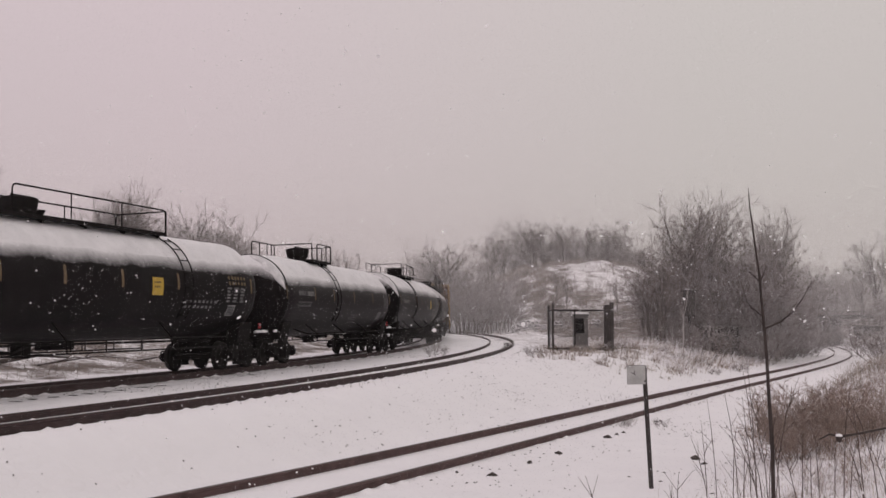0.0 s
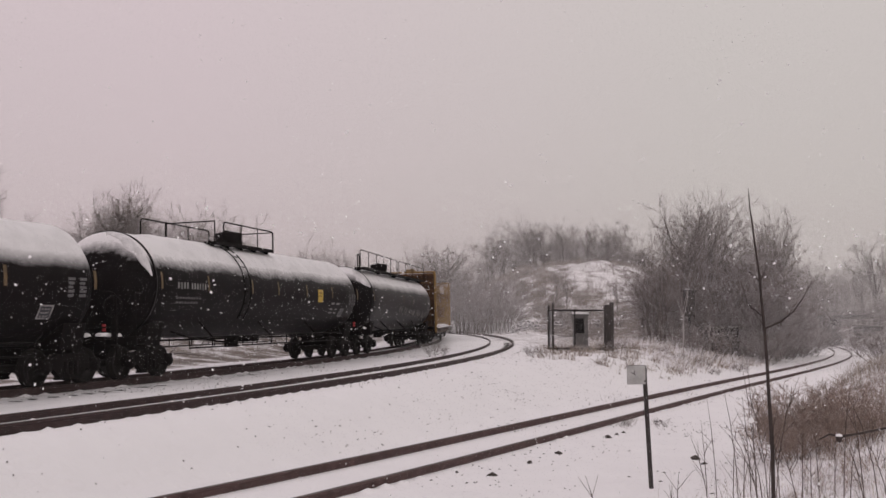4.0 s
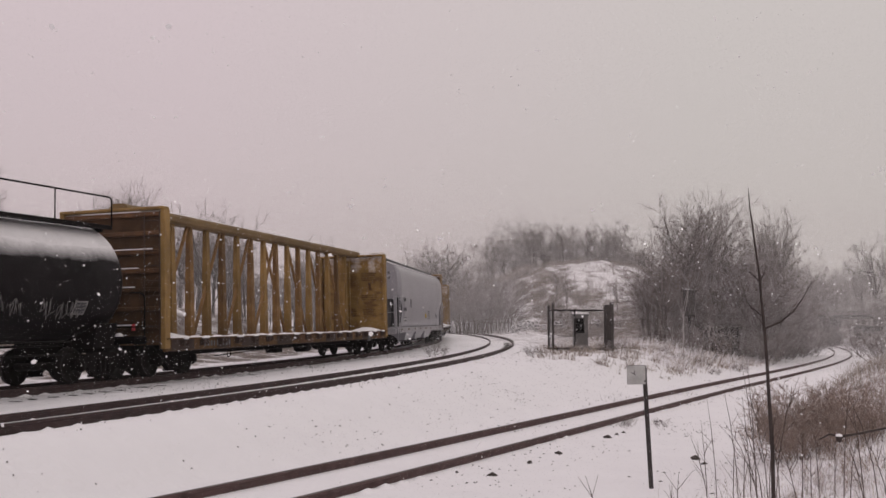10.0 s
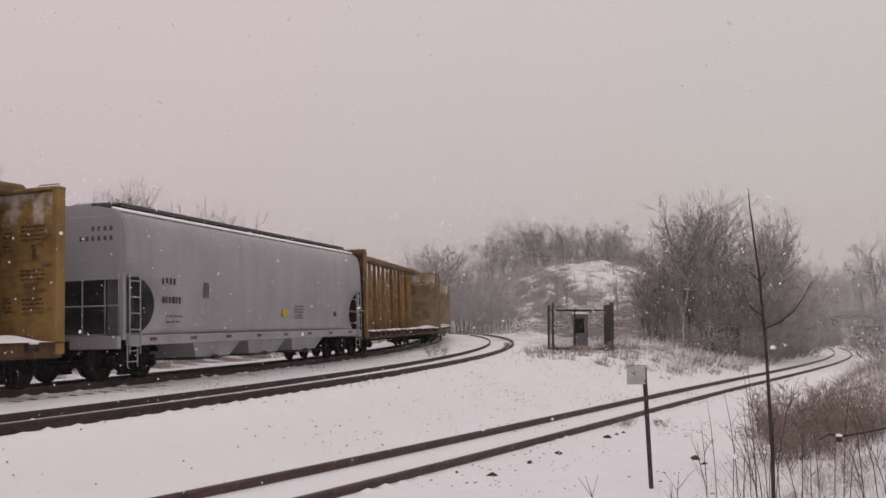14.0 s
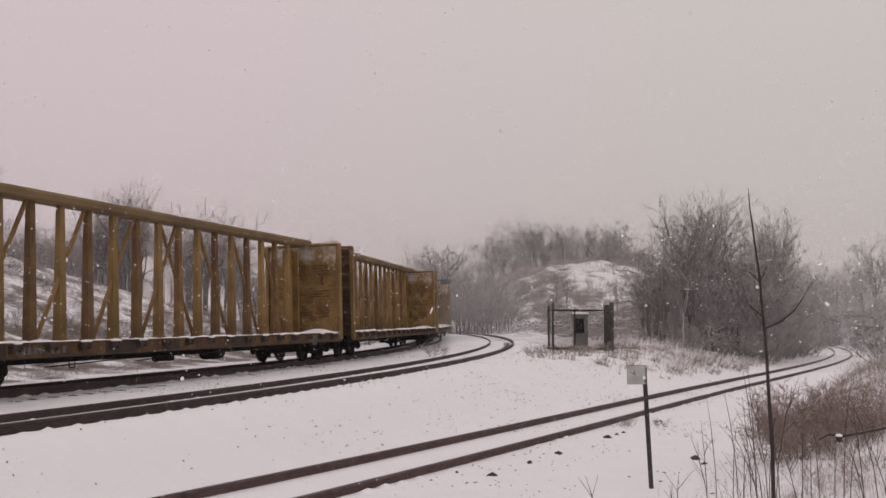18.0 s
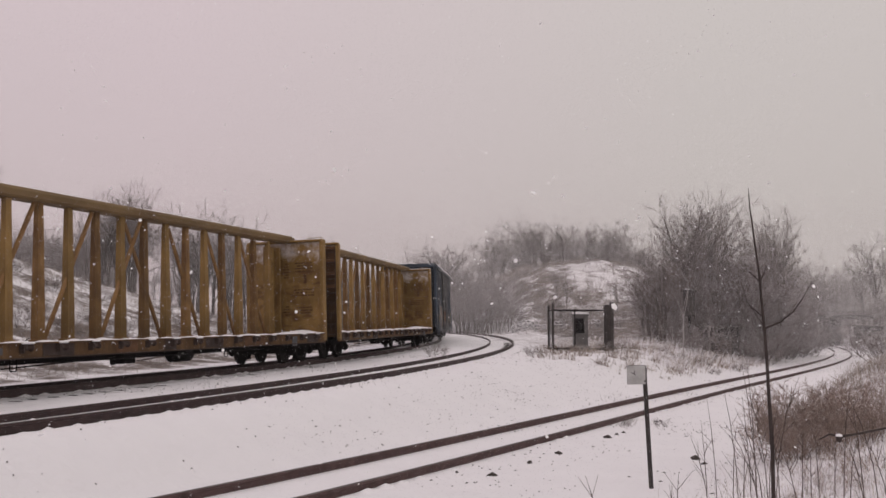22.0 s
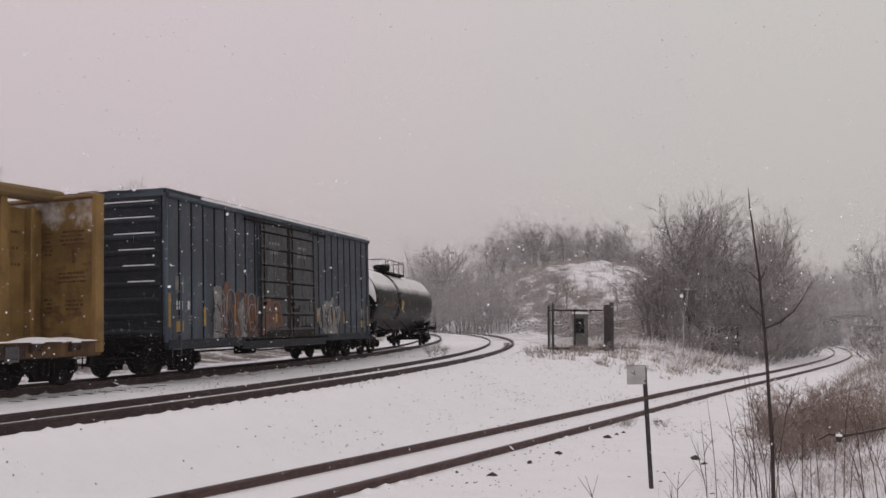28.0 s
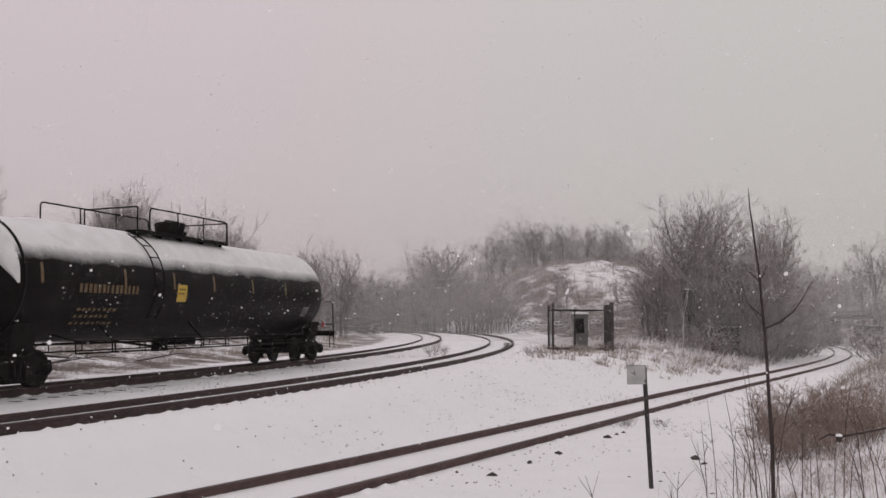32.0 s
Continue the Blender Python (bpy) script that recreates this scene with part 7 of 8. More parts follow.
patchy = lambda x, y, c, s: np.clip(0.5 + 0.9 * rough(x, y, c, s), 0, 1)
bank_keep = lambda x, y, sa, oa, sc, oc: ease(5.3, 7.6, oc) * (0.15 + 0.85 * patchy(x, y, 0.8, 11)) * (np.hypot(x, y) > 4.2) * ease(11, 4, np.abs(y - 12) * 0.35)
blades("dry_grass", "dry straw-coloured grass standing through snow on the bank", scatter(26000, 21, bank_keep, (1.2, 16), (4, 34)), 0.36, 0.006, M_GRASS, 1.3, 31)
blades("dry_grass", "matted brown grass lying on the snowy bank", scatter(3500, 22, lambda *a: 0.8 * bank_keep(*a), (1.2, 16), (4, 30)), 0.34, 0.006, M_REDWEED, 1.5, 32)
blades("tall_weeds", "tall russet dead weeds on the bank", scatter(700, 23, lambda x, y, sa, oa, sc, oc: ease(5.0, 6.2, oc) * np.exp(-(((x - 0.412 * y) / 0.55) ** 2 + ((y - 15.6) / 1.6) ** 2)) * 0.9, (2, 9), (6, 19)), 1.0, 0.006, M_RUSSET, 1.5, 33, 5)
blades("tall_weeds", "thin tall weed stems on the bank", scatter(1700, 24, lambda x, y, sa, oa, sc, oc: ease(5.6, 7.0, oc) * 0.2 * (np.hypot(x, y) > 5), (2, 13), (5, 24)), 1.0, 0.005, M_STEM, 0.6, 34, 4)
blades("dry_grass", "straw-coloured tussocks in the snow beside the fence", scatter(36000, 40, lambda x, y, sa, oa, sc, oc: np.clip(2.4 * rough(x, y, 0.7, 16) - 0.55 + 0.6 * rough(x, y, 2.6, 18), 0, 1) * ease(2.0, 3.2, oa - spread(sa)) * ease(2.4, 4.0, -oc) * (oc < 0) * ease(2.5, 6, x), (2, 24), (39, 54)), 0.5, 0.016, M_GRASS, 1.5, 41)
blades("dry_grass", "dead brown tussocks in the snow beside the fence", scatter(30000, 41, lambda x, y, sa, oa, sc, oc: np.clip(2.4 * rough(x, y, 0.7, 16) - 0.55 + 0.6 * rough(x, y, 2.6, 18), 0, 1) * ease(2.0, 3.2, oa - spread(sa)) * ease(2.4, 4.0, -oc) * (oc < 0) * ease(2.5, 6, x), (2, 24), (39, 54)), 0.48, 0.03, M_TUFT, 1.5, 42)
blades("dry_grass", "brown grass tufts at the foot of the hill", scatter(30000, 25, lambda x, y, sa, oa, sc, oc: np.clip(1.8 * rough(x, y, 1.0, 12) + 0.15, 0.05, 1) * ease(2.5, 5, oa - spread(sa)) * ease(2.4, 4.5, -oc) * (oc < 0) * ease(4, 10, x + (y - 48) * 0.25) * ease(45, 52, y), (4, 34), (43, 76)), 0.42, 0.022, M_GRASS, 1.2, 35)
blades("dry_grass", "dead grass on the hillside inside the curve", scatter(70000, 26, lambda x, y, sa, oa, sc, oc: np.clip(0.2 + 1.3 * rough(x, y, 1.3, 13), 0.06, 1) * ease(3.0, 5, -oa) * 0.9, (-34, 2), (14, 74)), 0.45, 0.018, M_REDWEED, 1.2, 36)
blades("dry_grass", "dead grass on the wooded hill", scatter(36000, 27, lambda x, y, sa, oa, sc, oc: patchy(x, y, 2.2, 14) * ease(4, 8, oa - spread(sa)) * ease(4, 8, -oc) * (1 - 0.9 * np.exp(-(((x - 19.5) / 5.5) ** 2 + ((y - 118) / 8) ** 2))), (-2, 42), (98, 138)), 0.7, 0.05, M_REDWEED, 1.0, 37)

blades("tall_weeds", "dark thin crooked weed stems on the bank", scatter(900, 44, lambda x, y, sa, oa, sc, oc: ease(5.4, 6.6, oc) * 0.3 * (np.hypot(x, y) > 6), (2, 11), (6, 20)), 0.75, 0.008, M_STEM, 1.1, 45, 5)
blades("snowy_grass", "grass blades weighed down with wet snow on the bank", scatter(60000, 28, lambda *a: 0.8 * bank_keep(*a), (1.2, 16), (4, 34)), 0.32, 0.024, M_SNOWCAP, 1.5, 38)

blades("dry_grass", "dead grass on the bank beyond the weeds", scatter(26000, 29, lambda x, y, sa, oa, sc, oc: (0.3 + 0.7 * patchy(x, y, 1.8, 15)) * ease(4.0, 6, oc) * (oc < 24), (10, 62), (24, 96)), 0.55, 0.03, M_GRASS, 1.1, 39)
blades("dry_grass", "dead grass and weeds on the slope beside the branch line", scatter(46000, 43, lambda x, y, sa, oa, sc, oc: np.clip(0.15 + 1.4 * rough(x, y, 0.9, 17), 0.08, 1) * ease(3.9, 5.2, oc) * (oc < 12), (7, 24), (17, 46)), 0.6, 0.012, M_REDWEED, 1.1, 43)

M_FALLEN = material("flattened_tan_grass", (0.36, 0.28, 0.22), 0.85, vary=0.35, scale=2.0, bump=0)
slope_keep = lambda c, k: lambda x, y, sa, oa, sc, oc: np.clip(1.5 * rough(x + 0.8 * y, 1.6 * y, 1.5, k) + c, 0, 1) * ease(2.2, 3.4, -oc) * (oc < 0) * ease(2.5, 5, oa - spread(sa)) * ease(8.5, 11, x)
blades("dry_grass", "matted brown grass leaning down the slope below the wood", scatter(11000, 61, slope_keep(-0.05, 22), (8, 27), (45, 68)), 0.55, 0.03, M_FALLEN, 1.5, 62, 3, -0.9)
blades("dry_grass", "pale dead grass leaning down the slope below the wood", scatter(10000, 63, slope_keep(0.0, 23), (8, 27), (45, 68)), 0.6, 0.026, M_REDWEED, 1.5, 64, 3, -0.9)

blades("snowy_grass", "snow-laden grass lying down the slope below the wood", scatter(16000, 65, slope_keep(0.1, 27), (8, 27), (45, 68)), 0.6, 0.06, M_SNOWCAP, 1.5, 66, 3, -0.9)

# brown brush on the slope between the fence and the branch line
for i in range(8):
    px, d = 1066 + i * 34.0 + forest.uniform(-9, 9), forest.uniform(46.5, 53.5)
    x, y = at_view(px, d)
    plant("brush", x, y, forest.uniform(0.45, 0.85), "small brush in the snow", 1.5, 0.02)

near_keep = lambda c: lambda x, y, sa, oa, sc, oc: c * ease(4.6, 6.4, oc) * (0.2 + 0.8 * patchy(x, y, 0.5, 25)) * (np.hypot(x, y) > 7.6)
blades("dry_grass", "fine pale dead stalks on the snowy near bank", scatter(3400, 71, near_keep(0.7), (2.6, 8.0), (7.6, 14.5)), 0.42, 0.0045, M_REDWEED, 1.3, 72, 4)
blades("tall_weeds", "crooked brown stalks on the snowy near bank", scatter(700, 73, near_keep(0.4), (2.6, 8.0), (7.6, 14.5)), 0.5, 0.005, M_RUSSET, 1.4, 74, 5)
blades("tall_weeds", "thin dark stalks on the snowy near bank", scatter(350, 75, near_keep(0.35), (2.6, 8.0), (7.6, 14.5)), 0.6, 0.006, M_STEM, 0.9, 76, 4)

# branching dead weeds on the bank
def weed_bush(i):
    t = thing("weed_bush", "branching russet dead weed on the snowy bank", "weed", "weeds on the bank")
    tm, cm = tree_meshes(900 + i, 1.0, 8, 0.5, 2, 50, -0.01, {0: 0, 1: 6, 2: 5, 3: 3}, twig_r=0.0021, bark=M_STEM, trunk_r=0.0045, bare=0.8)
    cm.materials[0] = M_RUSSET
    t["grown"] = max(v.co.z for me in (tm, cm) for v in me.vertices)
    tagged(part("stem", tm, None, t), kind="stuff")
    tagged(part("twig_spray", cm, None, t), kind="stuff")
    return t


BUSHES = [weed_bush(i) for i in range(3)]
weeds = random.Random(19)
# each with its direction, distance and the height that its top reaches over the eye's level line, in metres below it
spots = [(1446, 15.8, -0.8), (1430, 15.4, -0.95), (1464, 16.0, -0.98), (1418, 15.2, -1.12), (1505, 17.0, -0.9), (1520, 17.5, -0.85), (1440, 15.2, -0.86), (1456, 15.6, -0.76), (1426, 15.0, -0.92), (1476, 16.2, -0.88), (1492, 16.6, -0.92), (1452, 14.8, -1.2), (1434, 14.4, -1.3), (1412, 14.2, -1.45)]
spots = [(px, d, EYE + up - ground_at(*at_view(px, d))) for px, d, up in spots]
spots += [(weeds.uniform(1340, 1590), weeds.uniform(8.5, 13.0), weeds.uniform(0.3, 0.5)) for _ in range(3)] + [(weeds.uniform(1490, 1600), weeds.uniform(14, 26), weeds.uniform(0.4, 0.65)) for _ in range(8)]
for i, (px, d, h) in enumerate(spots):
    x, y = at_view(px, d)
    h /= BUSHES[i % 3]["grown"]
    m = Matrix.Translation((x, y, ground_at(x, y) - 0.02)) @ Matrix.Rotation(weeds.uniform(0, 6), 4, "Z") @ Matrix.Diagonal((h, h, h, 1))
    if i < 3:
        BUSHES[i].matrix_basis = m
        BUSHES[i]["span"] = h
    else:
        b = BUSHES[i % 3]
        copy_thing(b, m @ Matrix.Diagonal((1 / b["span"],) * 3 + (1,)))

# a dead branch lying over the weeds
M_BARKDARK = material("wet_dark_bark", (0.05, 0.038, 0.034), 0.8, vary=0.4, scale=14, bump=0.3)
x, y = at_view(1478, 8.6)
snag = thing("dead_branch", "crooked dead branch with a snow-topped knot on the bank", "branch", at=Matrix.Translation((x, y, 1.46 - (770 - 565.4) / 1720 * 8.6)))
part("limb", Geo().tube([(-0.16, 0.05, -0.03), (-0.08, 0.02, 0.02), (0, 0, 0.0), (0.18, 0, 0.03), (0.4, 0.02, 0.07), (0.62, 0.05, 0.06), (0.9, 0.3, -0.4)], [0.004, 0.008, 0.011, 0.009, 0.008, 0.0075, 0.006], 7), M_BARKDARK, snag)
part("knot", Geo().lathe([(-0.04, 0.0), (-0.03, 0.02), (0.0, 0.028), (0.02, 0.02), (0.03, 0.0)], "z", 10, (-0.01, -0.01, -0.01)), M_BARKDARK, snag)
part("knot_snow", Geo().lathe([(0.01, 0.03), (0.025, 0.026), (0.034, 0.0)], "z", 10, (-0.01, -0.01, -0.005)), M_SNOWCAP, snag)

# single weed stalks in the snow
for px, py0, py1, d, bendx in ((1245, 885, 745, 10.5, -8), (1262, 880, 705, 10.8, -14), (1300, 890, 690, 10.2, -22), (1322, 885, 700, 9.6, -12), (1250, 890, 765, 9.8, -34), (1330, 870, 620, 11.5, -12), (1288, 885, 760, 9.5, 10), (1480, 850, 690, 8.5, 20), (1520, 880, 720, 7.5, -15), (1065, 890, 838, 8.0, -32), (1190, 890, 835, 8.0, 6), (1182, 890, 850, 8.0, 2), (1340, 885, 745, 9.2, -62), (1345, 885, 720, 9.4, -48), (1338, 880, 760, 9.0, -36), (1352, 880, 690, 10.0, -32), (1350, 885, 700, 9.8, 26), (1362, 885, 668, 10.5, 48), (1440, 882, 765, 9.0, -4), (1466, 870, 772, 9.4, 8), (1545, 885, 700, 8.8, -48), (1520, 885, 790, 8.4, -24), (1562, 870, 768, 8.6, -40), (1402, 885, 800, 9.2, -22), (1425, 880, 790, 9.6, 4), (1410, 880, 760, 9.8, 6), (1372, 885, 742, 9.6, -14), (1492, 885, 775, 9.0, 18), (1332, 885, 640, 10.4, -22), (1306, 885, 775, 9.3, 10)):
    x, y = at_view(px, d)
    zb = ground_at(x, y)
    w = thing("weed_stalk", "single dead weed stalk standing in snow", "weed", "weed stalks", at=Matrix.Translation((x, y, zb)))
    h = 1.46 + (565.4 - py1) / 1720 * d - zb
    bx = bendx / 1720 * d
    part("stem", Geo().tube([(0, 0, -0.05), (bx * 0.2, 0, h * 0.4), (bx * 0.55, 0.02, h * 0.75), (bx, 0.02, h)], [0.0048, 0.0042, 0.0034, 0.0013], 5, close=False), M_STEM, w)
    rnd = random.Random(px)
    for k in range(3):
        f = rnd.uniform(0.45, 0.85)
        a = rnd.uniform(0, 6.28)
        part("twig", Geo().tube([(bx * f * f, 0, h * f), (bx * f + 0.12 * math.cos(a), 0.12 * math.sin(a), h * f + 0.16)], [0.003, 0.0015], 4, close=False), M_STEM, w)
for px, py, d in ((772, 632, 42), (945, 628, 41), (1105, 684, 23), (1165, 686, 23)):
    x, y = at_view(px, d)
    plant("brush", x, y, 0.75 if d > 30 else 0.3, "small brush in the snow", 1.3, 0.02)

# ---- marker post beside the branch line ----
px, py = at_view(1147, 14.2)
zb = ground_at(px, py)
marker = thing("marker_post", "leaning rusty steel post with a small blank white sign", "sign post", at=Matrix.Translation((px, py, zb)) @ Euler((0, radians(-2.6), 0)).to_matrix().to_4x4())
ph = 1.76
part("post", Geo().extrude([(-0.032, 0), (0.032, 0), (0.032, 0.012), (0.012, 0.03), (0.012, 0.045), (-0.012, 0.045), (-0.012, 0.03), (-0.032, 0.012)], -0.3, ph).mesh("post", M_POSTBROWN), None, marker, "dark U-section steel post", at=Euler((0, radians(-90), 0)).to_matrix().to_4x4() @ Matrix.Rotation(radians(90), 4, "X"))
part("sign_plate", Geo().box((-0.13, -0.05, ph - 0.13), (0.27, 0.006, 0.27), ry=0.03, chamfer=0.002), M_SIGN, marker, "small dirty white square plate")
part("plate_edge", Geo().box((-0.13, -0.043, ph + 0.004), (0.27, 0.012, 0.012), ry=0.03), M_POSTBROWN, marker)
part("scrawl_mark", Geo().box((-0.17, -0.055, ph - 0.11), (0.07, 0.003, 0.012), ry=0.5).box((-0.155, -0.055, ph - 0.09), (0.012, 0.003, 0.05), ry=0.2), M_GREYMARK, marker)
for i in range(22):
    part("punched_hole", Geo().box((0.0, -0.0465, ph - 0.4 - i * 0.064), (0.011, 0.003, 0.014)), M_GALV if i % 4 == 1 else M_BLACKMARK, marker)
part("bolt", Geo().lathe([(-0.06, 0.0), (-0.06, 0.012), (-0.048, 0.012)], "y", 8, (-0.01, 0, ph - 0.22)), M_POSTBROWN, marker)

# ---- fenced cabinet beside the near main track ----
FX, FY = at_view(1025, 50)
fz = ground_at(FX, FY)
pen = thing("fenced_enclosure", "small chain-link enclosure with dark timber corner posts", "fence", at=Matrix.Translation((FX, FY, fz)))
W, H, DP = 2.95, 2.35, 2.0
for x, y, w2, h2 in ((-W / 2, -DP / 2, 0.11, H + 0.1), (W / 2, -DP / 2, 0.2, H + 0.12), (W / 2 - 0.3, -DP / 2, 0.12, H - 0.1), (-W / 2, DP / 2, 0.12, H), (W / 2, DP / 2, 0.12, H)):
    part("corner_post", Geo().box((x, y, h2 / 2 - 0.15), (w2, w2, h2 + 0.3), chamfer=0.03), M_SHEDWALL, pen, "dark weathered timber post")
part("end_board", Geo().box((W / 2 - 0.15, -DP / 2 - 0.01, H / 2 - 0.05), (0.34, 0.05, H + 0.1), chamfer=0.01), M_SHEDWALL, pen, "dark weathered boards between two posts")
part("gate_post", Geo().tube([(-0.38, -DP / 2, -0.2), (-0.38, -DP / 2, H - 0.25)], 0.03, 8), M_IRON, pen)
for z in (0.12, H - 0.28):
    part("rail", Geo().tube([(-W / 2, -DP / 2, z), (W / 2, -DP / 2, z)], 0.03, 6), M_IRON, pen)
    part("rail", Geo().tube([(-W / 2, DP / 2, z), (W / 2, DP / 2, z)], 0.03, 6), M_IRON, pen)
    for s in (-1, 1):
        part("rail", Geo().tube([(s * W / 2, -DP / 2, z), (s * W / 2, DP / 2, z)], 0.03, 6), M_IRON, pen)


def chain_link(a, b, z0, z1, step=0.16):
    """Slanted wires both ways between two upright edges."""
    g = Geo()
    a, b = Vector(a), Vector(b)
    ln, h = (b - a).length, z1 - z0
    d = (b - a).normalized()
    k = int((ln + h) / step)
    for i in range(k):
        u = i * step
        for flip in (0, 1):
            u0, u1 = max(0, u - h), min(u, ln)
            if u1 - u0 < 0.02:
                continue
            w0, w1 = z0 + min(u, h) - (u0 - max(0, u - h)), z0 + (u - u1)
            p, q = (u0, w0), (u1, w1)
            if flip:
                p, q = (ln - u0, w0), (ln - u1, w1)
            g.tube([a + d * p[0] + Vector((0, 0, p[1])), a + d * q[0] + Vector((0, 0, q[1]))], 0.0035, 3, close=False)
    return g


for a, b in (((-W / 2, -DP / 2, 0), (W / 2, -DP / 2, 0)), ((W / 2, -DP / 2, 0), (W / 2, DP / 2, 0)), ((-W / 2, -DP / 2, 0), (-W / 2, DP / 2, 0)), ((-W / 2, DP / 2, 0), (W / 2, DP / 2, 0))):
    part("chain_link_mesh", chain_link(a, b, 0.1, H - 0.28), M_GALV, pen, "grey chain-link wire")
g = Geo()
for i in range(6):
    x = -W / 2 + 0.1 + i * W / 6
    g.tube([(x, -DP / 2, H - 0.25), (x + 0.25, -DP / 2, H - 0.02), (x + 0.5, -DP / 2, H - 0.26)], 0.006, 4, close=False)
part("barbed_wire", g, M_IRON, pen)
cab = thing("equipment_cabinet", "grey steel trackside cabinet with a snowy lid inside the fence", "cabinet", at=Matrix.Translation((FX + 0.02, FY - 0.1, fz)))
part("body", Geo().box((0.0, 0, 0.95), (0.72, 0.6, 1.7), chamfer=0.02), M_CABINET, cab)
part("plinth", Geo().box((0.02, 0, 0.1), (0.86, 0.7, 0.34), chamfer=0.02), M_CONCRETE, cab)
part("lid", Geo().extrude([(-0.36, 1.8), (0.36, 1.8), (0.36, 1.84), (0.0, 1.9), (-0.36, 1.86)], -0.42, 0.42), M_CABINET, cab)
part("lid_snow", Geo().box((0, 0, 1.9), (0.8, 0.68, 0.12), chamfer=0.05), M_SNOWCAP, cab)
d = part("door", Geo().box((-0.06, -0.31, 1.25), (0.44, 0.03, 0.8), chamfer=0.01), M_IRON, cab, "dark door panel")
part("handle", Geo().box((0.0, -0.335, 1.3), (0.03, 0.03, 0.14), chamfer=0.008), M_GALV, d)
part("door", Geo().box((0.02, -0.31, 0.6), (0.56, 0.03, 0.66), chamfer=0.01), M_CABINET, cab)

# ---- hooded signal box on a mast at the wood's edge ----
px, py = at_view(1219, 60.5)
zb = ground_at(px, py)
mast = thing("signal_mast", "dark signal head with a snowy hood on a steel mast", "signal", at=Matrix.Translation((px, py, zb)) @ Matrix.Rotation(0.4, 4, "Z"))
part("mast", Geo().tube([(0, 0, -0.3), (0, 0, 3.1)], 0.07, 10), M_IRON, mast)
part("housing", Geo().box((0, 0, 2.88), (0.66, 0.5, 1.5), chamfer=0.08), M_POSTBROWN, mast)
part("hood", Geo().extrude([(-0.3, 3.6), (0.3, 3.6), (0.26, 3.72), (0.0, 3.8), (-0.26, 3.72)], -0.44, 0.44), M_POSTBROWN, mast)
part("hood_snow", Geo().box((-0.2, 0, 3.79), (0.4, 0.3, 0.05), chamfer=0.022), M_HEADSNOW, mast)
part("foot", Geo().box((0, 0, 0.1), (0.6, 0.6, 0.5), chamfer=0.03), M_CONCRETE, mast)

# ---- old tyres heaped at the foot of the hill ----
TYRE = Geo().lathe([(-0.1, 0.2), (-0.11, 0.26), (-0.1, 0.31), (-0.06, 0.335), (0.06, 0.335), (0.1, 0.31), (0.11, 0.26), (0.1, 0.2), (0.06, 0.19), (-0.06, 0.19), (-0.1, 0.2)], "z", 18).mesh("tyre", M_RUBBER)
TYRE_SNOW = Geo().lathe([(0.085, 0.195), (0.125, 0.23), (0.135, 0.27), (0.12, 0.305), (0.085, 0.325)], "z", 18).mesh("snow_ring", M_SNOWCAP)
heap = random.Random(4)
stack = [(902 + 5.6 * i, 0.24) for i in range(12)] + [(908 + 5.8 * i, 0.6) for i in range(8)] + [(920 + 6.5 * i, 0.92) for i in range(3)] + [(790 + 6.0 * i, 0.24) for i in range(6)] + [(795 + 6.0 * i, 0.58) for i in range(3)] + [(984, 0.3), (991, 0.3), (1043, 0.3), (1050, 0.3), (1057, 0.35)]
for px, lift in stack:
    d = (118 if px < 850 else 101) + heap.uniform(-0.4, 0.4)
    x, y = at_view(px + heap.uniform(-1.5, 1.5), d)
    t = thing("tyre", "worn black tyre rimmed with snow, leaning in a heap", "tyre", "heap of old tyres", at=Matrix.Translation((x, y, ground_at(x, y) + lift + heap.uniform(-0.05, 0.08))) @ Euler((heap.uniform(0.9, 1.5), heap.uniform(-0.25, 0.25), heap.uniform(-0.4, 0.4))).to_matrix().to_4x4() @ Matrix.Diagonal((0.85, 0.85, 0.85, 1)))
    part("casing", TYRE, None, t)
    part("snow_ring", TYRE_SNOW, None, t)

# ---- road bridge over the branch line, far off in the mist ----
bs = 147.0
bx, by, bth = (float(np.interp(bs, BRANCH[0], BRANCH[i])) for i in (1, 2, 3))
bz = float(branch_level(np.array([bs]))[0]) + SNOW
bridge = thing("road_bridge", "low steel girder bridge on concrete abutments in the mist", "bridge", at=Matrix.Translation((bx, by, bz)) @ Matrix.Rotation(bth - math.pi / 2 + 0.12, 4, "Z"))
for y in (-2.2, 2.2):
    part("girder", Geo().box((0, y, 4.3), (15, 0.3, 0.6), chamfer=0.03), M_STEELDECK, bridge)
part("deck", Geo().box((0, 0, 4.5), (15, 4.2, 0.25)), M_STEELDECK, bridge)
part("pier", Geo().box((2.05, 0, 1.9), (1.8, 4.4, 4.3), chamfer=0.06), M_STEELDECK, bridge, "dark concrete bridge pier")
for s, x0, x1 in ((-1, -9.0, -1.95), (1, 6.2, 9.0)):
    part("abutment", Geo().box(((x0 + x1) / 2, 0, 1.9), (x1 - x0, 4.4, 4.4 if s < 0 else 2.2), chamfer=0.05), M_STEELDECK, bridge)
for x in range(-7, 8, 2):
    part("parapet_post", Geo().box((x, -2.2, 4.8), (0.08, 0.08, 0.5)), M_STEELDECK, bridge)
part("parapet_rail", Geo().box((0, -2.2, 5.05), (15, 0.08, 0.08)), M_STEELDECK, bridge)

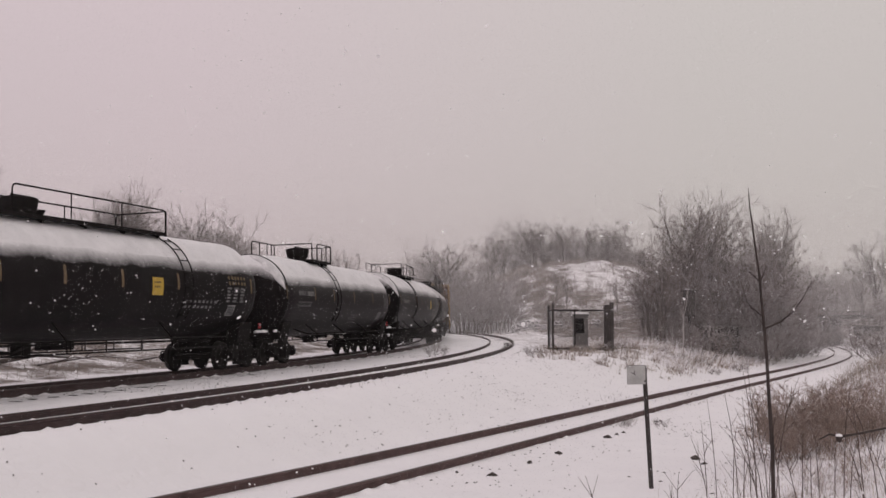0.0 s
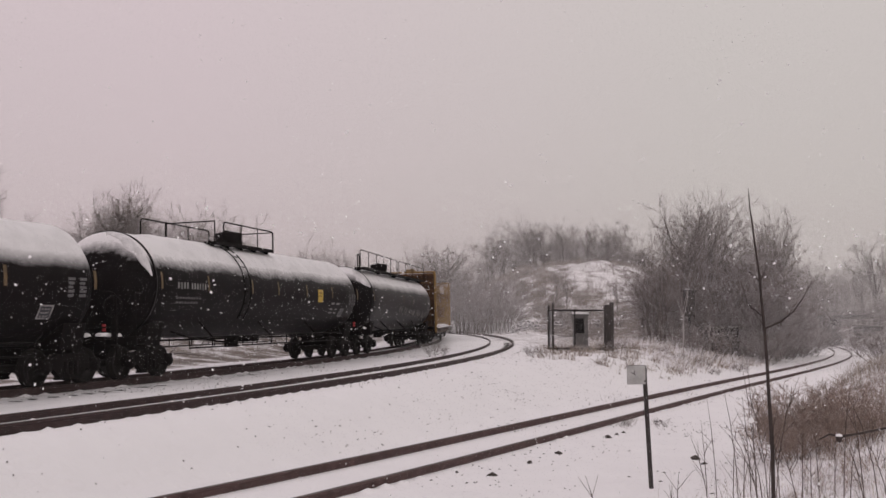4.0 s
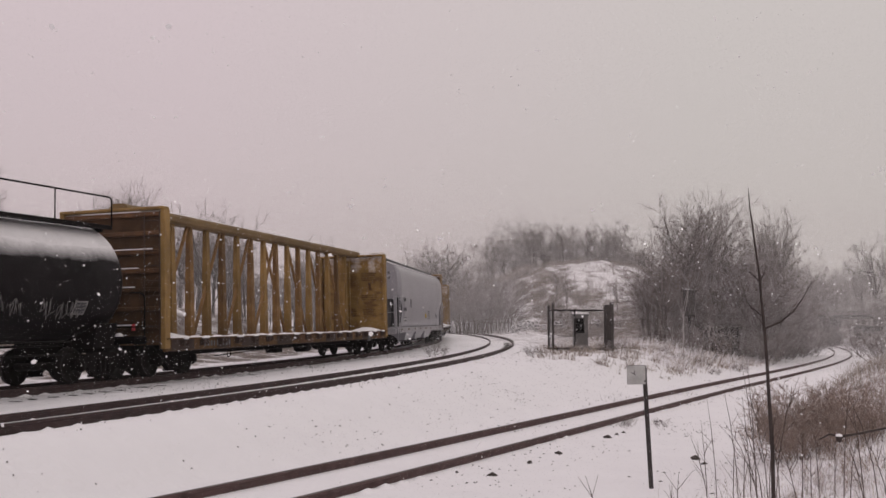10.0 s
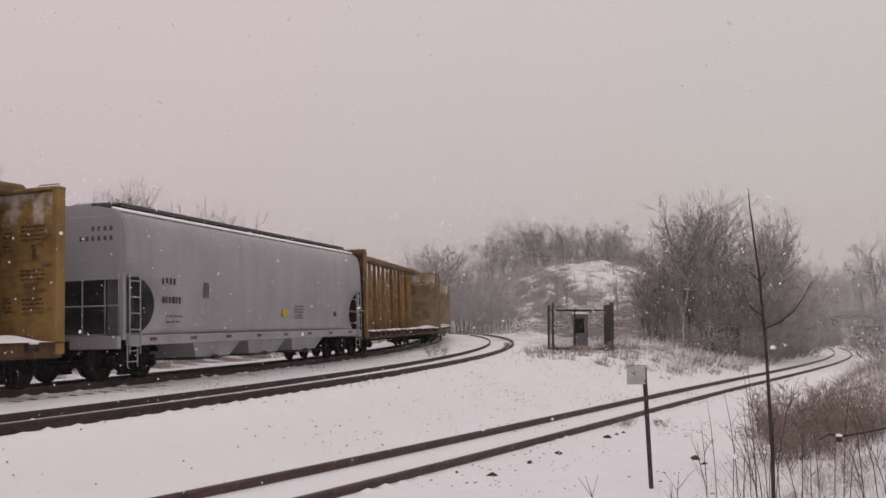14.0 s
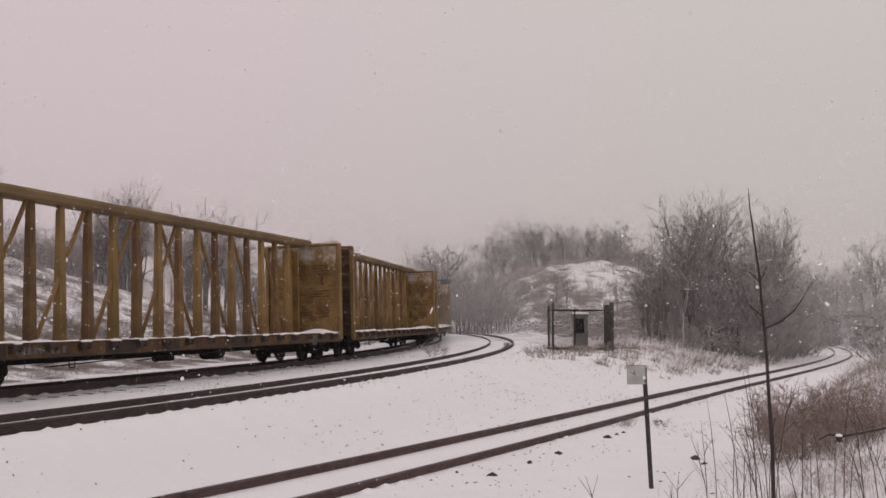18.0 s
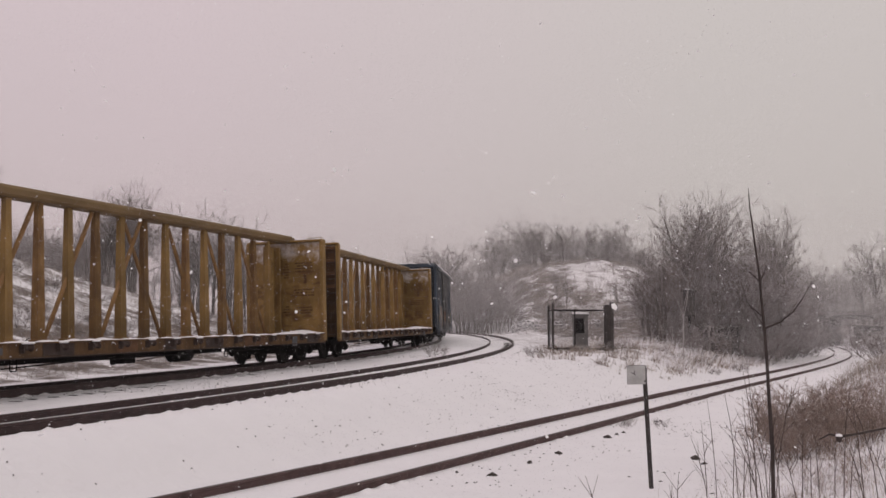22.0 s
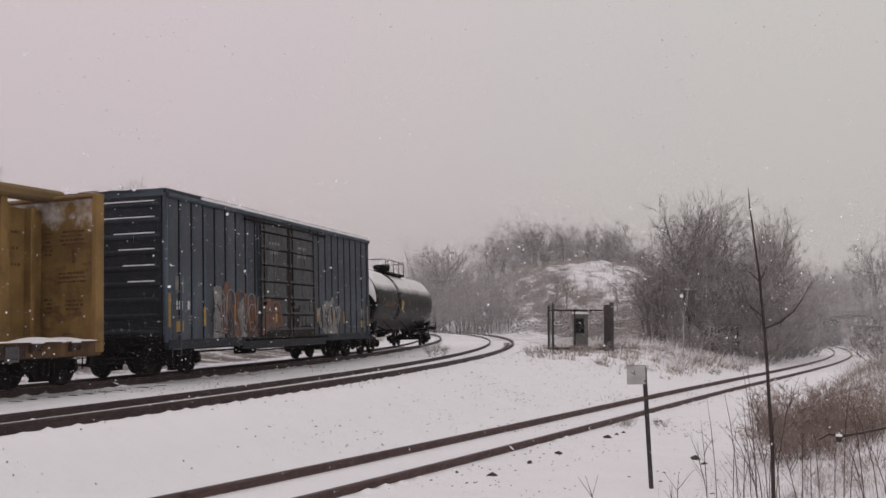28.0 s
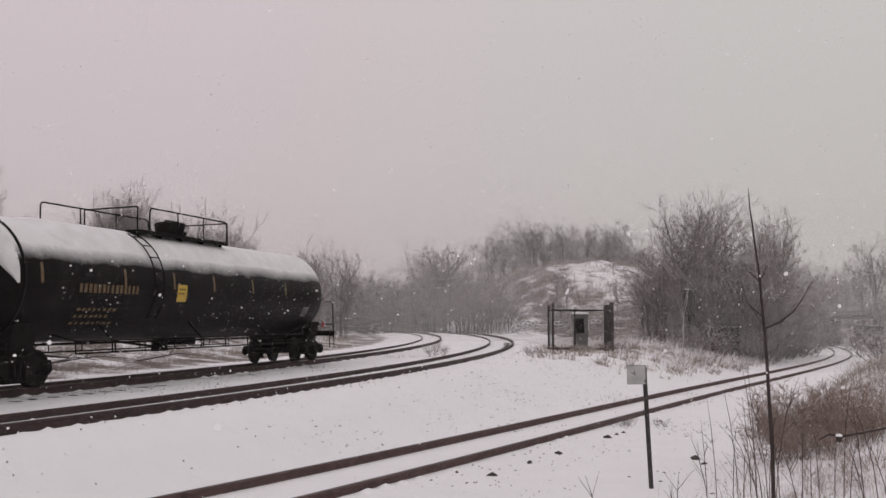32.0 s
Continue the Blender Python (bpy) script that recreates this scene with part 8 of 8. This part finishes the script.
# ---- fallen branches on the hillside, clods and sticks in the snow ----
for px, py, d, ln, rz, r in ((45, 572, 30, 2.6, 0.3, 0.1), (30, 560, 31, 1.8, -0.4, 0.07), (150, 585, 32, 3.0, 0.1, 0.035), (120, 588, 31, 2.2, -0.2, 0.03), (300, 588, 36, 2.4, 0.2, 0.04)):
    x, y = at_view(px, d)
    t = thing("fallen_branch", "fallen dead branch on the snowy slope", "branch", "fallen branches", at=Matrix.Translation((x, y, ground_at(x, y) + 0.12)) @ Matrix.Rotation(rz, 4, "Z"))
    part("limb", Geo().tube([(-ln / 2, 0, 0), (-ln / 6, 0.1, 0.15), (ln / 6, -0.05, 0.3), (ln / 2, 0.1, 0.2)], [r, r * 0.9, r * 0.7, r * 0.3], 7), M_BARK, t)
    part("side_limb", Geo().tube([(0, 0, 0.2), (ln * 0.15, 0.2, 0.6), (ln * 0.3, 0.3, 0.75)], [r * 0.5, r * 0.35, r * 0.15], 5), M_BARK, t)
clod_rnd = random.Random(8)
for i, (px, py, sz2) in enumerate(((986, 800, 0.07), (870, 838, 0.07), (1072, 772, 0.08), (1088, 767, 0.05), (1100, 764, 0.05), (935, 816, 0.06), (1158, 745, 0.06), (1165, 744, 0.05), (1225, 810, 0.09), (1240, 818, 0.05), (1360, 690, 0.06), (1376, 684, 0.06), (1388, 680, 0.05), (808, 832, 0.04), (706, 686, 0.025), (690, 716, 0.025), (655, 738, 0.022), (330, 815, 0.022), (345, 825, 0.02), (178, 855, 0.018), (425, 790, 0.02), (455, 772, 0.02), (440, 760, 0.02), (555, 745, 0.018), (150, 760, 0.02))):
    # walk outward until the line of sight meets the snow
    d = 6.0
    while d < 40 and 1.46 - (py - 565.4) / 1720 * d > ground_at((px - 784) / 1720 * d, d):
        d += 0.1
    x, y = at_view(px, d)
    g = Geo()
    vs = []
    for a in range(6):
        for b in range(3):
            q = clod_rnd.uniform(0.7, 1.15) * (1.0, 0.85, 0.4)[b]
            vs.append((sz2 * q * 1.4 * math.cos(a * 1.047), sz2 * q * math.sin(a * 1.047), sz2 * (0.0, 0.4, 0.75)[b] - 0.01))
    vs.append((0, 0, sz2 * 0.85))
    fs = []
    for a in range(6):
        n2 = (a + 1) % 6
        for b in range(2):
            fs.append((a * 3 + b, n2 * 3 + b, n2 * 3 + b + 1, a * 3 + b + 1))
        fs.append((a * 3 + 2, n2 * 3 + 2, 18))
    ob = new("clod", g.add(vs, fs, True).mesh("clod", M_TIE))
    ob.matrix_basis = Matrix.Translation((x, y, ground_at(x, y))) @ Matrix.Rotation(clod_rnd.uniform(0, 6), 4, "Z")
    tagged(ob, "dark clod of dirt lying on the snow", "clod", "clods in the snow")

# ---- specks of dirt, stalk ends and bits of ballast showing through the snow ----
rng = np.random.default_rng(88)
cx, cy = rng.uniform(-14, 12, 150), rng.uniform(8, 46, 150)
sx, sy = np.repeat(cx, 30) + rng.normal(0, 0.5, 4500), np.repeat(cy, 30) + rng.normal(0, 0.75, 4500)
_, o1 = offsets(sx, sy, MAIN)
_, o2 = offsets(sx, sy, BRANCH)
ok = (o1 > -2.2) & (o2 < 5.5)
sx, sy = sx[ok], sy[ok]
szz = ground_height(sx, sy)
r0 = rng.uniform(0.004, 0.016, len(sx))
ang = rng.uniform(0, 6.28, len(sx))
el = rng.uniform(1.0, 3.0, len(sx))
corner = []
for k in range(4):
    t = ang + k * np.pi / 2
    q = r0 * np.where(k % 2 == 0, el, 1.0)
    corner.append(np.stack([sx + q * np.cos(t), sy + q * np.sin(t), szz + 0.003], -1))
corner.append(np.stack([sx, sy, szz + 0.006 + r0], -1))
vv_ = np.stack(corner, 1).reshape(-1, 3)
b0 = (np.arange(len(sx)) * 5)[:, None]
ff_ = np.concatenate([b0 + np.array([[k, (k + 1) % 4, 4]]) for k in range(4)])
tagged(new("dirt_specks", array_mesh("dirt_specks", vv_, ff_, M_TIE)), "specks of dirt and stalk ends scattered on the snow", "dirt", kind="stuff")

# ---- falling snow ----
M_FLAKE = material("snowflake", (0.9, 0.89, 0.9), 0.9, vary=0.02, scale=1.0, bump=0, spec=0.1)


def flakes(name, label, n, seed, xlim, ylim, zlim, size, clear=0.0):
    """Many small tumbling flakes as one mesh."""
    rng = np.random.default_rng(seed)
    c = np.stack([rng.uniform(*xlim, n), rng.uniform(*ylim, n), rng.uniform(*zlim, n)], -1)
    a = rng.normal(size=(n, 3))
    a /= np.linalg.norm(a, axis=1, keepdims=True)
    b = np.cross(a, rng.normal(size=(n, 3)))
    b /= np.linalg.norm(b, axis=1, keepdims=True)
    s = (size * rng.uniform(0.5, 1.25, n) / 2)[:, None]
    k = 5
    ang = np.arange(k) * 2 * np.pi / k
    verts = np.stack([c + s * (a * math.cos(t) + b * math.sin(t)) for t in ang], 1).reshape(-1, 3)
    faces = (np.arange(n) * k)[:, None] + np.arange(k)[None, :]
    ob = new(name, array_mesh(name, verts, faces, M_FLAKE))
    return tagged(ob, label, "snowflakes", kind="stuff")


SNOW_AND_HAZE = [
    (flakes("falling_snow", "large soft snowflakes falling close by", 30000, 51, (-16, 26), (3.4, 13), (-1, 48), 0.02), (-0.35, -0.05, -1.25)),
    (flakes("falling_snow", "small snowflakes falling before the train", 64000, 52, (-26, 34), (13, 30), (-1, 54), 0.026), (-0.3, -0.05, -1.15)),
]
SNOW_AND_HAZE.append((flakes("drifting_snow", "fine snow falling over the curve", 24000, 60, (-30, 44), (30, 60), (-1, 30), 0.03), (-0.25, 0.0, -0.4)))

# thin wavering see-through sheets, added to imitate haze; the woods pale behind them
M_HAZE = bpy.data.materials.new("haze_film")


def haze_material(m, amount):
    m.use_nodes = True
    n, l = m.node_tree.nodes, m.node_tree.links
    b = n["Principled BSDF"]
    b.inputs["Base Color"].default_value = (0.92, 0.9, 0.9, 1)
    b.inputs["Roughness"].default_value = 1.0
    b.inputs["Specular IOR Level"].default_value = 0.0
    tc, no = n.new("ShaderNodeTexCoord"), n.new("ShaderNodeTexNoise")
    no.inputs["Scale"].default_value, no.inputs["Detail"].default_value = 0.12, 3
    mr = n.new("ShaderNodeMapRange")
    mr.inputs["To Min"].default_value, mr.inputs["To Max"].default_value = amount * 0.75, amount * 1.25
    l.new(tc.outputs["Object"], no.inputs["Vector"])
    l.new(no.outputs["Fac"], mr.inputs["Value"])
    # the haze thins out upwards
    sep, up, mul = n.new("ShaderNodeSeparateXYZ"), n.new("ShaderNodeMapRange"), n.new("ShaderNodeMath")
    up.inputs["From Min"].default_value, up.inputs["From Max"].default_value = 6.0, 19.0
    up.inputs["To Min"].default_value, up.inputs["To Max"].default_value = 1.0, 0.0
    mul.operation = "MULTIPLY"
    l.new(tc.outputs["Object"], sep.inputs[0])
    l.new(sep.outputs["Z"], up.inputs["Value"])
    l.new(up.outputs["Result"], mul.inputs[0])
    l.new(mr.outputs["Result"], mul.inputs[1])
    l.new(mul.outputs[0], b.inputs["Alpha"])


haze_material(M_HAZE, 0.064)
M_FARHAZE = bpy.data.materials.new("thick_haze_film")
haze_material(M_FARHAZE, 0.09)
# near sheet, added to lift the dark tones of the train
M_NEARHAZE = bpy.data.materials.new("faint_haze_film")
haze_material(M_NEARHAZE, 0.009)
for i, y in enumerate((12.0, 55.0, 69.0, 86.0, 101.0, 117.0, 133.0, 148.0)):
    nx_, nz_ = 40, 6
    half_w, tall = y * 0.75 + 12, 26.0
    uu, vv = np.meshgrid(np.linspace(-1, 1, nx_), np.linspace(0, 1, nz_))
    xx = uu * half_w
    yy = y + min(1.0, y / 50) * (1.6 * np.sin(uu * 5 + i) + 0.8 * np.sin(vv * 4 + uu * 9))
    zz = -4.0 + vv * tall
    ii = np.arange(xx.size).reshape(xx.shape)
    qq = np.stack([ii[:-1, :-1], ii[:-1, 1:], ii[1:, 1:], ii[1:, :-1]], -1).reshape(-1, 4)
    sheet = new("haze_sheet", array_mesh("haze_sheet", np.stack([xx.ravel(), yy.ravel(), zz.ravel()], -1), qq, M_NEARHAZE if y < 20 else M_HAZE if y < 140 else M_FARHAZE, True))
    tagged(sheet, "thin see-through pale sheet that stands in for haze", "snowfall", kind="stuff")
    SNOW_AND_HAZE.append((sheet, (-0.1, 0.0, 0.0)))


def on_track(s, half, shift=0.0):
    """The pose of a car whose two pivots stand half a wheelbase from station s."""
    a, b = main_at(s - half), main_at(s + half)
    d = Vector((b[0] - a[0], b[1] - a[1]))
    rz = math.atan2(d.y, d.x)
    return Matrix.Translation(((a[0] + b[0]) / 2, (a[1] + b[1]) / 2, 0)) @ Euler((-LEAN, 0, rz)).to_matrix().to_4x4()


def heading_of(m):
    return math.atan2(m[1][0], m[0][0])


def motions():
    """The train rolls towards the camera at an even pace: cars, then swivelling trucks and turning wheelsets."""
    times = [round(i * 0.5, 2) for i in range(65)]
    fast = [round(i * 0.1, 2) for i in range(321)]
    roll = [(t, Euler((0, -SPEED * t / WHEEL_R, 0))) for t in fast]
    for car, middle, base, trucks in TRAIN:
        walk(car, [(t, on_track(middle - SPEED * t, base / 2)) for t in times])
        for truck, x, wheelsets in trucks:
            rows = []
            for t in times:
                h = heading_of(on_track(middle - SPEED * t, base / 2))
                a, b = main_at(middle + x - SPEED * t - AXLE), main_at(middle + x - SPEED * t + AXLE)
                yaw = (math.atan2(b[1] - a[1], b[0] - a[0]) - h + math.pi) % (2 * math.pi) - math.pi
                rows.append((t, Matrix.Translation((x, 0, 0)) @ Matrix.Rotation(yaw, 4, "Z")))
            walk(truck, rows)
            for ws, wx in wheelsets:
                walk(ws, [(t, Matrix.Translation((wx, 0, WHEEL_R)) @ e.to_matrix().to_4x4()) for t, e in roll])
    for drift, (vx, vy, vz) in SNOW_AND_HAZE:
        walk(drift, [(t, Matrix.Translation((vx * t, vy * t, vz * t))) for t in (0.0, 8.0, 16.0, 24.0, 32.0)])


motions()
